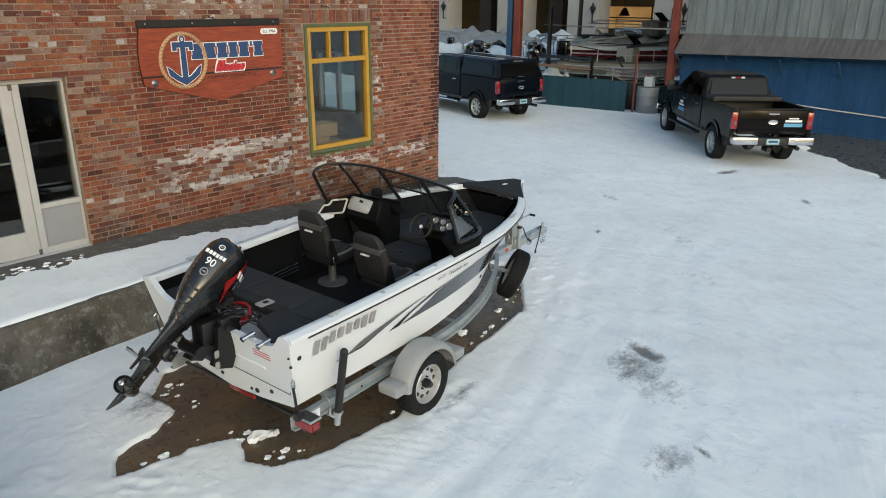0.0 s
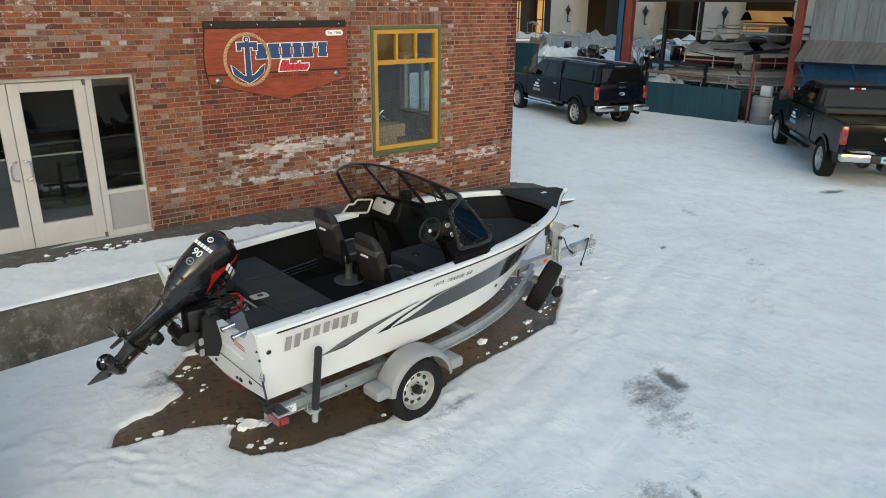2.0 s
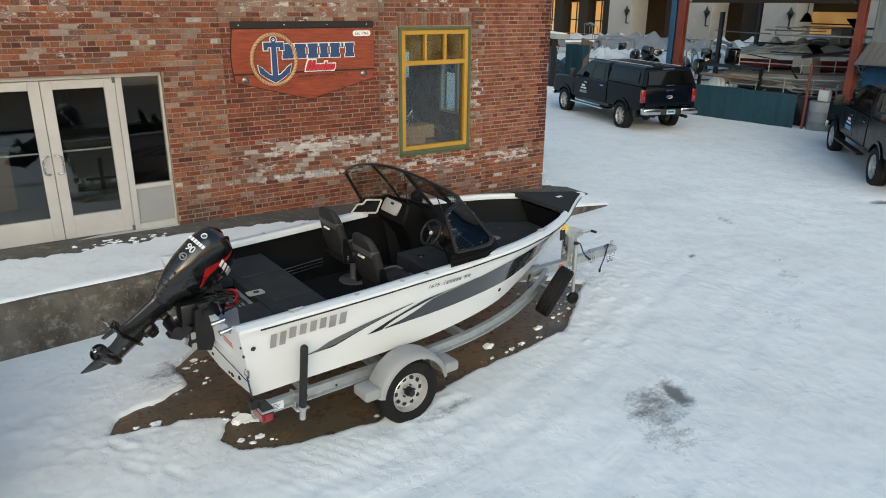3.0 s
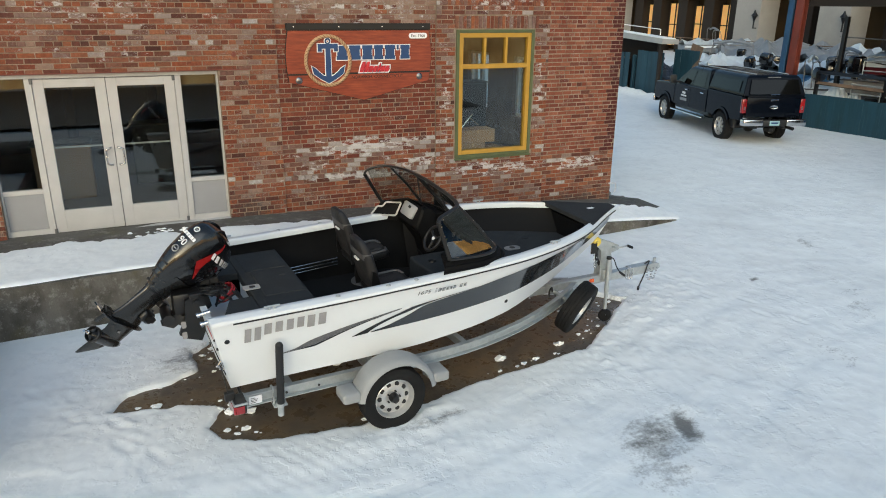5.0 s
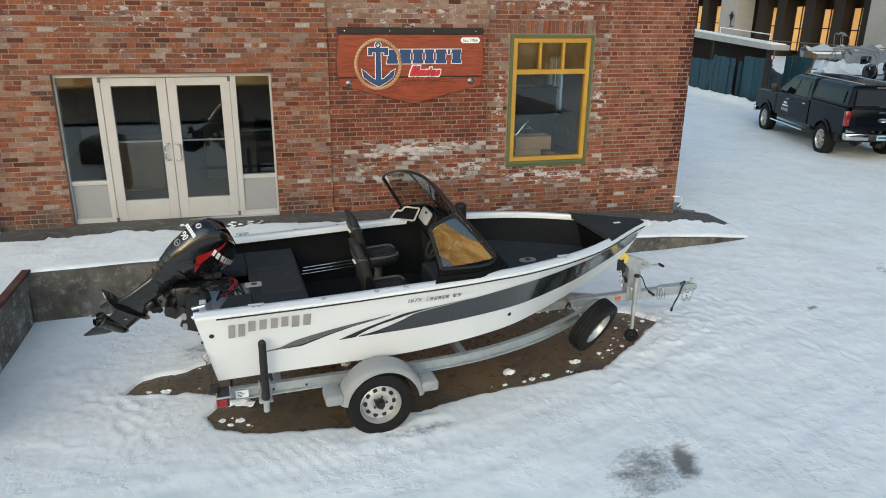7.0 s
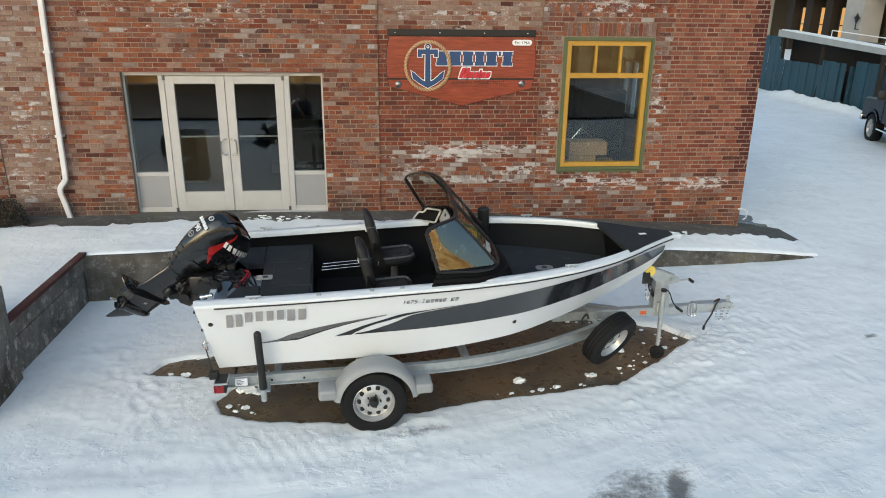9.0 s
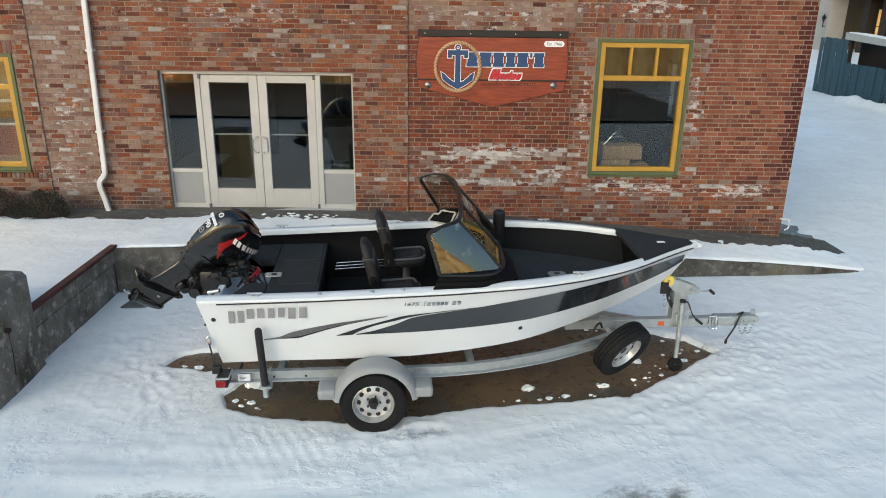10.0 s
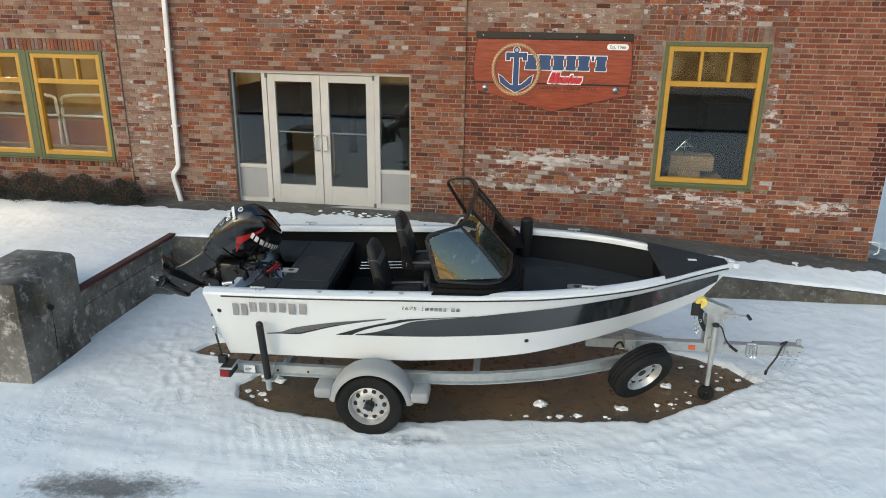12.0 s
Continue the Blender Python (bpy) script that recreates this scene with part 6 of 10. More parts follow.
    # coiled red cables in the splash well
    for r, z, dx in ((0.13, 1.30, 0), (0.115, 1.325, 0.012), (0.125, 1.345, -0.01)):
        bm = bmesh.new()
        tube(bm, [(0.38 + dx + r * 0.62 * math.cos(a), 0.02 + r * math.sin(a), z - 0.045 + 0.05 * math.cos(a)) for a in np.linspace(0, 2 * math.pi, 40, endpoint=False)], 0.011, 7, True)
        part("cable_coil", bm, "red_hose", boat, "coiled red battery cable", smooth=60)
    for k in range(5):
        rng = random.Random(k)
        bm = bmesh.new()
        tube(bm, smooth_line([(0.25, rng.uniform(-.2, .15), 1.22), (0.36, rng.uniform(-.3, .2), 1.33), (0.48, rng.uniform(-.3, .2), 1.28), (0.58, rng.uniform(-.3, .2), 1.10)], 6), 0.010, 6)
        part("rigging_hose", bm, "black_plastic", boat, smooth=60)
    # seats
    def seat(u, v, turn):
        m = pose(u, v, 0.905, 0, 0, turn)
        bm = bmesh.new()
        rr = []
        for z, g in ((0.30, -0.03), (0.315, 0.0), (0.36, 0.008), (0.385, -0.008), (0.39, -0.05)):
            rr.append([(a, b, z + 0.03 * (a > 0.1)) for a, b in rounded(0.46 + 2 * g, 0.46 + 2 * g, 0.09 + g, 5)])
        loft(bm, rr)
        c = part("helm_seat", bm, "vinyl_black", boat, "black and grey folding boat seat on a pedestal", 50, m)
        bm = bmesh.new()
        rr = []
        for z, g in ((0.388, 0.0), (0.405, -0.01), (0.408, -0.05)):
            rr.append([(a + 0.03, b, z + 0.03 * (a > 0.05)) for a, b in rounded(0.30 + 2 * g, 0.26 + 2 * g, 0.06, 5)])
        loft(bm, rr)
        part("seat_pad", bm, "vinyl_grey", c, "grey seat insert", 50)
        for sg in (-1, 1):
            bm = bmesh.new()
            sweep(bm, smooth_line([(-0.16, sg * 0.185, 0.395), (0.05, sg * 0.19, 0.408), (0.18, sg * 0.17, 0.418), (0.215, sg * 0.08, 0.412)], 5), ring_shape(0.018, 6), up=(0, 0, 1))
            part("bolster", bm, "vinyl_mid", c, "light grey seat bolster", 60)
        # back, leaning aft
        bm = bmesh.new()
        rr = []
        for z, w, t, off in ((0.40, 0.36, 0.07, -0.20), (0.44, 0.43, 0.10, -0.205), (0.60, 0.45, 0.115, -0.235), (0.75, 0.43, 0.105, -0.275), (0.86, 0.37, 0.09, -0.305), (0.915, 0.29, 0.07, -0.325), (0.935, 0.2, 0.03, -0.33)):
            rr.append([(off + b, a, z) for a, b in rounded(w, t, t * 0.45, 4)])
        loft(bm, rr)
        bk = part("backrest", bm, "vinyl_grey", c, "dark grey backrest", 50)
        bm = bmesh.new()
        rr = []
        for z, w, t, off in ((0.735, 0.405, 0.117, -0.271), (0.80, 0.392, 0.11, -0.289)):
            rr.append([(off + b, a, z) for a, b in rounded(w + 0.014, t, t * 0.45, 4)])
        loft(bm, rr)
        part("back_band", bm, "vinyl_mid", bk, "light grey band across the backrest", 50)
        for k in range(4):
            bm = bmesh.new()
            box(bm, (-0.335, 0.060 - k * 0.030, 0.690), (-0.3155, 0.076 - k * 0.030, 0.708))
            part("name_block", bm, "white_print", bk)
        for sg in (-1, 1):
            bm = bmesh.new()
            prism(bm, [(-0.26, 0.33), (-0.12, 0.33), (-0.14, 0.40), (-0.22, 0.62), (-0.26, 0.62), (-0.27, 0.42)], sg * 0.225, sg * 0.238, "y")
            part("hinge", bm, "black_metal", c)
            bm = bmesh.new()
            for q in range(3):
                ball(bm, (-0.21, sg * 0.24, 0.36 + 0.025 * q), 0.008, n=6)
            part("rivets", bm, "chrome", c)
        bm = bmesh.new()
        lathe(bm, [(0.175, 0.0), (0.172, 0.012), (0.06, 0.03), (0.045, 0.06), (0.042, 0.28), (0.09, 0.29), (0.09, 0.30)], (0, 0, 0.0), (0, 0, 1), 24)
        part("pedestal", bm, "vinyl_mid", c, "satin grey pedestal", 50)
    seat(2.08, 0.53, 0)
    seat(1.94, -0.44, 0)
    # consoles: a body across the boat with a wing running aft along the gunwale
    def console(sgn, inner, name, lab):
        bm = bmesh.new()
        rr = []
        for z, aft, wing, sink in ((0.905, 2.86, 2.84, 0.02), (1.28, 2.80, 2.78, 0.0), (1.44, 2.72, 2.62, 0.0), (1.475, 2.68, 2.40, 0.0), (1.53, 2.655, 2.375, 0.0), (1.60, 2.68, 2.415, 0.0), (1.69, 2.715, 2.46, 0.0), (1.745, 2.735, 2.50, 0.015), (1.765, 2.76, 2.56, 0.05)):
            hw = min(half_at(u_, min(z, 1.45)) for u_ in (2.7, 2.9, 3.09)) - 0.13 if z < 1.46 else 1.005 - sink * 0.6
            front = 3.09 - sink if z < 1.55 else 3.02 - (z - 1.55) * 0.85 - sink
            if z > 1.55:
                hw = 1.0 - (z - 1.55) * 0.40 - sink
            w0 = hw + (0.03 if z > 1.46 else 0.0)
            if sgn > 0:
                wing, w0 = aft + 0.02, hw - 0.01
            rr.append([(wing, sgn * w0, z), (aft - 0.01, sgn * min(0.91 - sink * 0.3, hw), z), (aft + 0.01, sgn * min(0.855 - sink * 0.2, hw - 0.05), z), (aft, sgn * (inner + 0.02 + sink), z), (aft + 0.03, sgn * (inner + sink), z),
                       (front, sgn * (inner + sink), z), (front, sgn * min(0.74, hw - 0.12), z), (front - 0.09, sgn * min(0.92, hw - 0.11), z), (min(front - 0.28, 2.7), sgn * (hw - 0.01), z)])
        loft(bm, rr)
        c = bevelled(part(name, bm, "dark_liner", boat, lab, 30), 0.018, 3, 30)
        bm = bmesh.new()
        rr = []
        for z, g in ((1.530, 0.050), (1.556, 0.050), (1.562, 0.034), (1.596, 0.022), (1.603, -0.002), (1.634, -0.016), (1.640, -0.038), (1.676, -0.052)):
            o = 0.995 + g
            back = 2.33 if sgn < 0 else 2.70
            rr.append([(back - g * 0.9, sgn * o, z), (2.75, sgn * o, z), (2.98 + g, sgn * (o - 0.09), z), (3.10 + g, sgn * (o - 0.24), z), (3.13 + g, sgn * inner, z), (2.9, sgn * inner, z), (2.85, sgn * (o - 0.3), z), (back + 0.03, sgn * (o - 0.12), z)])
        loft(bm, rr)
        part("console_base", bm, "dark_liner", c, "stepped black windshield base", 35)
        # Solid black block stands in for the darkness of a recess.
        bm = bmesh.new()
        box(bm, (2.83, min(sgn * (inner + 0.08), sgn * 0.82), 1.05), (2.87, max(sgn * (inner + 0.08), sgn * 0.82), 1.24), 0.02, 2)
        part("open_recess", bm, "black_graphic", c, "black block standing in for a shaded recess under the console")
        return c
    helm = console(-1, 0.33, "helm_console", "black moulded helm console with gauges")
    pcon = console(1, 0.36, "port_console", "black moulded passenger console with glovebox")
    # helm fittings
    slope = pose(2.69, -0.60, 1.69, 0, -62, 0)
    bm = bmesh.new()
    box(bm, (-0.085, -0.25, -0.005), (0.085, 0.20, 0.016), 0.010, 2)
    part("dash_panel", bm, "deck_glossy", helm, "glossy black dash panel", at=slope)
    for a, b, r in ((0.035, 0.10, 0.036), (0.035, 0.0, 0.036), (-0.035, -0.02, 0.034), (0.005, -0.10, 0.044), (0.03, -0.19, 0.03)):
        bm = bmesh.new()
        lathe(bm, [(0, 0.021), (r * 0.85, 0.021), (r, 0.027), (r * 1.08, 0.020), (r * 1.08, 0.008)], (a, b, 0), (0, 0, 1), 20)
        g = part("gauge", bm, "chrome", helm, "bright-rimmed gauge", 50, slope)
        bm = bmesh.new()
        cyl(bm, (a, b, 0.018), (a, b, 0.0235), r * 0.82, n=20)
        part("dial", bm, "silver_graphic", g, "pale dial")
    for a, b in ((-0.055, -0.13), (-0.055, -0.17), (-0.055, -0.21)):
        bm = bmesh.new()
        box(bm, (a - 0.02, b - 0.012, 0.012), (a + 0.02, b + 0.012, 0.026), 0.004)
        part("switch", bm, "vinyl_mid", helm, at=slope)
    bm = bmesh.new()
    wheel_m = pose(2.47, -0.47, 1.70, 0, -58, 0)
    tube(bm, [(0.138 * math.cos(a), 0.138 * math.sin(a), 0.02) for a in np.linspace(0, 2 * math.pi, 40, endpoint=False)], 0.016, 8, True)
    for a in (60, 180, 300):
        c, s = math.cos(radians(a)), math.sin(radians(a))
        box(bm, (-0.014, 0.02, -0.006), (0.014, 0.135, 0.016), 0.005, 1, Matrix.Rotation(radians(a - 90), 4, "Z"))
    cyl(bm, (0, 0, -0.17), (0, 0, 0.012), 0.038, n=16)
    sw = part("steering_wheel", bm, "black_plastic", helm, "black three-spoke steering wheel", 50, wheel_m)
    bm = bmesh.new()
    cyl(bm, (0, 0, 0.012), (0, 0, 0.022), 0.02, n=16)
    part("hub_badge", bm, "white_print", sw)
    bm = bmesh.new()
    box(bm, (2.63, -0.42, 1.60), (2.66, -0.39, 1.66), 0.006)
    part("key_tag", bm, "yellow_roller", helm, "small pale key tag")
    bm = bmesh.new()
    box(bm, (2.40, -1.0, 1.36), (2.66, -0.93, 1.47), 0.015)
    cyl(bm, (2.50, -0.91, 1.44), (2.44, -0.87, 1.60), 0.012, n=8)
    ball(bm, (2.44, -0.87, 1.62), 0.026, (1, 1.4, 1), 10)
    part("throttle", bm, "black_plastic", helm, "side-mount throttle lever", 50)
    # passenger side: framed tray on the wing, glovebox lid on the aft face
    BL_, BR_, TR_, TL_ = Vector((2.385, 1.075, 1.540)), Vector((2.640, 0.900, 1.545)), Vector((2.710, 0.890, 1.705)), Vector((2.490, 1.020, 1.705))
    nrm_ = (BR_ - BL_).cross(TL_ - BL_).normalized()
    if nrm_.y > 0:
        nrm_ = -nrm_

    def on_tray(f, g, off):
        return BL_.lerp(BR_, f).lerp(TL_.lerp(TR_, f), g) + nrm_ * off
    bm = bmesh.new()
    pod = []
    for g, back in ((-0.42, 0.0), (0.0, 0.0), (0.94, 0.0), (1.03, 0.012)):
        p, q = on_tray(0.0, g, -0.005 - back), on_tray(1.0, g, -0.005 - back)
        o = 1.075 - max(0.0, p.z - 1.54) * 0.30 - back
        pod.append([p, q, (2.78, 0.86 + back, p.z), (2.80, o - 0.05, p.z), (p.x + 0.05, o, p.z)])
    loft(bm, pod)
    bevelled(part("tray_pod", bm, "dark_liner", pcon, "black moulded pod behind the tray", 35), 0.012, 2, 30)
    outline_ = [(0.0, 0.04), (0.04, 0.0), (0.96, 0.0), (1.0, 0.06), (1.0, 0.94), (0.96, 1.0), (0.30, 1.0), (0.26, 0.95), (0.24, 0.72), (0.20, 0.66), (0.04, 0.66), (0.0, 0.60)]
    bm = bmesh.new()
    sweep(bm, [on_tray(f, g, 0.030) for f, g in outline_], [(-0.010, -0.010), (0.010, -0.010), (0.010, 0.010), (-0.010, 0.010)], up=nrm_, closed=True)
    part("tray_trim", bm, "aluminium", pcon, "bright metal trim round the tray", 50)
    bm = bmesh.new()
    loft(bm, [[on_tray(f, g, 0.028) for f, g in outline_], [on_tray(f, g, -0.03) for f, g in outline_]])
    part("tray", bm, "dark_liner", pcon)
    bl_, br_, tr_, tl_ = Vector((2.678, 0.850, 1.590)), Vector((2.668, 0.515, 1.590)), Vector((2.738, 0.475, 1.742)), Vector((2.745, 0.835, 1.742))
    nl_ = (br_ - bl_).cross(tl_ - bl_).normalized()
    if nl_.x > 0:
        nl_ = -nl_

    def on_lid(f, g, off):
        return bl_.lerp(br_, f).lerp(tl_.lerp(tr_, f), g) + nl_ * off
    ro_ = [(0.5 + a, 0.5 + b * 1.0) for a, b in rounded(1.0, 1.0, 0.12)]
    bm = bmesh.new()
    loft(bm, [[on_lid(f, g, -0.02) for f, g in ro_], [on_lid(f, g, 0.012) for f, g in ro_], [on_lid(0.5 + (f - 0.5) * 0.95, 0.5 + (g - 0.5) * 0.92, 0.018) for f, g in ro_]])
    lid = part("glovebox_lid", bm, "aluminium", pcon, "silver grey glovebox lid", 40)
    bm = bmesh.new()
    loft(bm, [[on_lid(f, g, d) for f, g in ((0.47, 0.68), (0.62, 0.66), (0.62, 0.84), (0.47, 0.86))] for d in (0.012, 0.026)])
    part("latch", bm, "black_plastic", lid)
    # between the consoles: box with a cup holder
    bm = bmesh.new()
    box(bm, (2.56, -0.325, 0.906), (3.08, 0.355, 1.205), 0.03, 3)
    wb = part("walkway_box", bm, "carpet", boat, "carpeted box between the consoles")
    bm = bmesh.new()
    lathe(bm, [(0.0, 0.004), (0.026, 0.004), (0.03, 0.010), (0.042, 0.010), (0.046, 0.0)], (2.737, 0.088, 1.205), (0, 0, 1), 20)
    part("cup_ring", bm, "black_metal", wb, smooth=40)
    bm = bmesh.new()
    box(bm, (2.12, -0.90, 1.0), (2.50, -0.74, 1.36), 0.03, 3)
    part("side_box", bm, "dark_liner", boat, "black side box by the helm", 40)
    # windshield
    top = [(2.27, 1.00, 2.075), (2.30, 0.985, 2.125), (2.42, 0.945, 2.165), (2.54, 0.86, 2.175), (2.615, 0.6, 2.19), (2.63, 0.31, 2.195), (2.625, 0.0, 2.195), (2.60, -0.33, 2.19), (2.58, -0.62, 2.18), (2.53, -0.83, 2.165), (2.41, -0.93, 2.15), (2.27, -0.985, 2.115), (2.235, -1.0, 2.07)]
    foot = {"pr": (2.50, 1.035, 1.70), "pf": (2.96, 0.85, 1.68), "pc": (3.06, 0.31, 1.70), "sc": (3.03, -0.31, 1.70), "sf": (2.97, -0.87, 1.67), "sr": (2.345, -1.05, 1.69)}
    bm = bmesh.new()
    prof = rounded(0.042, 0.026, 0.008, 2)
    sweep(bm, smooth_line(top, 4), prof, up=(0, 0, 1))
    for a, b in ((top[0], foot["pr"]), (top[5], foot["pc"]), (top[7], foot["sc"]), (top[12], foot["sr"])):
        sweep(bm, [a, Vector(a).lerp(Vector(b), 0.5), b], prof, up=(0, 1, 0))
    for line in ([foot["pr"], (2.80, 1.0, 1.675), foot["pf"], (3.03, 0.6, 1.685), foot["pc"]], [foot["sc"], (3.02, -0.6, 1.68), foot["sf"], (2.78, -1.0, 1.665), foot["sr"]]):
        sweep(bm, smooth_line(line, 5), prof, up=(0, 0, 1))
    ws = part("windshield_frame", bm, "black_metal", boat, "black windshield frame", 40)
    for a, b, lab in ((top[3], foot["pf"], ""), (top[9], foot["sf"], "")):
        bm = bmesh.new()
        sweep(bm, [a, Vector(a).lerp(Vector(b), 0.5) + Vector((0.01, 0, 0.01)), b], rounded(0.03, 0.02, 0.006, 2), up=(0, 1, 0))
        part("corner_post", bm, "black_metal", ws)
    def pane(nm, pts, lab="", mat="smoked"):
        bm = bmesh.new()
        a, b, c, d = [Vector(p) for p in pts]
        nrm = (b - a).cross(d - a).normalized() * 0.0025
        n = 6
        rows = []
        for sg in (1, -1):
            rows.append([[a.lerp(b, i / n).lerp(d.lerp(c, i / n), j / n) + nrm * sg for i in range(n + 1)] for j in range(n + 1)])
        for grid in rows:
            loft(bm, grid, closed=False)
        g = part(nm, bm, mat, ws, "smoked windshield pane", 60)
        g.visible_shadow = False
    pane("pane", (top[1], top[3], foot["pf"], foot["pr"]))
    pane("pane", (top[3], top[5], foot["pc"], foot["pf"]))
    pane("pane", (top[7], top[9], foot["sf"], foot["sc"]))
    pane("pane", (top[9], top[12], foot["sr"], foot["sf"]), "", "side_glass")
    pane("pane", (top[5], top[7], (2.82, -0.32, 1.96), (2.84, 0.31, 1.96)))
    bm = bmesh.new()
    sweep(bm, [(2.835, 0.30, 1.955), (2.83, 0.0, 1.955), (2.815, -0.31, 1.955)], rounded(0.025, 0.02, 0.006, 2), up=(0, 0, 1))
    cyl(bm, (2.62, 0.27, 2.17), (2.75, 0.40, 1.74), 0.006, n=6)
    cyl(bm, (2.60, -0.28, 2.17), (2.75, -0.38, 1.74), 0.006, n=6)
    part("centre_window_bar", bm, "black_metal", ws)
    bm = bmesh.new()
    for line in ([top[9], foot["sf"]], [foot["sf"], foot["sr"]], [top[12], foot["sr"]], [top[7], foot["sc"]], [top[3], foot["pf"]], [top[5], foot["pc"]], [top[9], top[12]]):
        a, b = Vector(line[0]), Vector(line[1])
        for k in range(1, 8, 2):
            p = a.lerp(b, k / 8)
            out = Vector((0.014, -0.02 if p.y < 0 else 0.02, 0.012))
            ball(bm, p + out, 0.005, n=6)
    tagged(part("screws", bm, "chrome", ws), "small bright screws along the frame", kind="stuff")
    # bow area
    bm = bmesh.new()
    rr = []
    for i in range(25):
        u = 3.08 + (4.62 - 3.08) * i / 24
        w = half_at(u, 1.22) - 0.032
        rr.append([(u, -w, 1.255), (u, w, 1.255), (u, w, 1.20), (u, -w, 1.20)])
    loft(bm, rr)
    part("bow_deck", bm, "carpet", boat, "charcoal carpeted casting deck")
    bm = bmesh.new()
    rr = []
    for i in range(15):
        u = 4.55 + (5.27 - 4.55) * i / 14
        w = max(0.012, f_B(u) - 0.004)
        z = f_G(u) + 0.030
        rr.append([(u, -w, z), (u, w, z), (u, w * 0.96, z - 0.05), (u, -w * 0.96, z - 0.05)])
    loft(bm, rr)
    part("bow_platform", bm, "carpet", boat, "charcoal carpeted bow platform")
    bm = bmesh.new()
    rr = []
    for i in range(6):
        z = 1.256 + i * 0.05
        w = half_at(4.64, z) - 0.05
        rr.append([(4.60 + 0.0 * i, -w, z), (4.60, w, z), (4.64, w, z), (4.64, -w, z)])
    loft(bm, rr)
    part("bow_locker_face", bm, "dark_liner", boat)
    for u, v, w, l in ((3.75, -0.04, 0.12, 0.2), ):
        bm = bmesh.new()
        prism(bm, [(u + a, v + b) for a, b in rounded(l, w, 0.05, 5)], 1.253, 1.266, "z")
        sp = part("seat_socket", bm, "vinyl_light", boat, "pale oval seat socket in the deck")
        bm = bmesh.new()
        cyl(bm, (u, v, 1.264), (u, v, 1.269), 0.035, n=16)
        part("socket_hole", bm, "black_plastic", sp)
    bm = bmesh.new()
    box(bm, (4.88, -0.03, f_G(4.9) + 0.024), (4.97, 0.02, f_G(4.9) + 0.034), 0.004)
    part("warning_label", bm, "white_print", boat, "small pale label")
    for u, v in ((3.6, 0.5), (4.1, 0.2)):
        bm = bmesh.new()
        box(bm, (u - 0.05, v - 0.02, 1.253), (u + 0.05, v + 0.02, 1.262), 0.005)
        part("deck_latch", bm, "black_plastic", boat)
    bm = bmesh.new()
    cyl(bm, (3.22, 0.86, 1.25), (3.22, 0.86, 1.70), 0.075, n=20)
    ball(bm, (3.22, 0.86, 1.70), 0.075, (1, 1, 0.5), 16)
    part("speaker_column", bm, "black_plastic", boat, "short black padded column by the port windshield", 50)
    # cleats on both gunwales
    for s, nm in ((0.10, "cleat"), (0.31, "rail_socket"), (0.215, "rail_socket"), (0.365, "rail_socket"), (0.70, "cleat")):
        for sgn in (-1, 1):
            g = gun(s)
            x, y, z = g.x, sgn * (g.y - 0.045), g.z + 0.022
            bm = bmesh.new()
            if nm == "cleat":
                cyl(bm, (x - 0.07, y, z + 0.028), (x + 0.07, y, z + 0.028), 0.011, n=8)
                for d in (-0.025, 0.025):
                    cyl(bm, (x + d, y, z), (x + d, y, z + 0.028), 0.010, n=8)
            else:
                lathe(bm, [(0.024, 0), (0.022, 0.005), (0.010, 0.007), (0.008, 0.012), (0.0, 0.013)], (x, y, z), (0, 0, 1), 14)
            part(nm, bm, "galvanised", boat, smooth=50)
    # ---- outboard, tilted up and steered to starboard: x aft, y starboard, z up its leg ----
    MV = -0.06
    tilt, steer = radians(38.5), radians(36.0)
    S_ = Vector((math.cos(tilt), 0, math.sin(tilt)))
    A_ = Vector((-S_.z, 0, S_.x)) * math.cos(steer) + Vector((0, -1, 0)) * math.sin(steer)
    L_ = S_.cross(A_)
    H_ = Vector((-0.839, -0.114, 1.111))
    motor_m = Matrix.Rotation(radians(-1.6), 4, "X") @ Matrix(((A_.x, L_.x, S_.x, H_.x), (A_.y, L_.y, S_.y, H_.y), (A_.z, L_.z, S_.z, H_.z), (0, 0, 0, 1)))
    zs_ = [0.245, 0.28, 0.32, 0.40, 0.50, 0.60, 0.64, 0.72, 0.80, 0.86, 0.95, 1.05, 1.20, 1.30, 1.37, 1.425, 1.455, 1.466]
    back_ = spline(zs_, [0.085, 0.060, 0.040, 0.022, 0.012, 0.004, 0.006, 0.034, 0.064, 0.080, 0.104, 0.120, 0.126, 0.114, 0.086, 0.045, -0.01, -0.07])
    front_ = spline(zs_, [-0.385, -0.365, -0.345, -0.315, -0.295, -0.305, -0.32, -0.335, -0.36, -0.43, -0.525, -0.57, -0.575, -0.54, -0.47, -0.36, -0.24, -0.15])
    half_ = spline(zs_, [0.045, 0.048, 0.050, 0.054, 0.060, 0.072, 0.080, 0.098, 0.122, 0.155, 0.186, 0.208, 0.214, 0.206, 0.188, 0.150, 0.100, 0.04])

    def skin(z, a, grow=0.0):
        """A point of the motor's skin at that height, a degrees round it from the back (0) to the front (180)."""
        ca, sn = math.cos(radians(a)), math.sin(radians(a))
        e = 0.82 if z > 0.8 else 0.9
        ca, sn = math.copysign(abs(ca) ** e, ca), math.copysign(abs(sn) ** e, sn)
        bx, fx, hw = back_(z), front_(z), half_(z)
        taper = 1 - 0.30 * max(0, -ca) * (z > 0.7) - 0.22 * max(0, ca)
        return Vector(((bx + fx) / 2 + ((bx - fx) / 2 + grow) * ca, (hw * taper + grow) * sn, z))

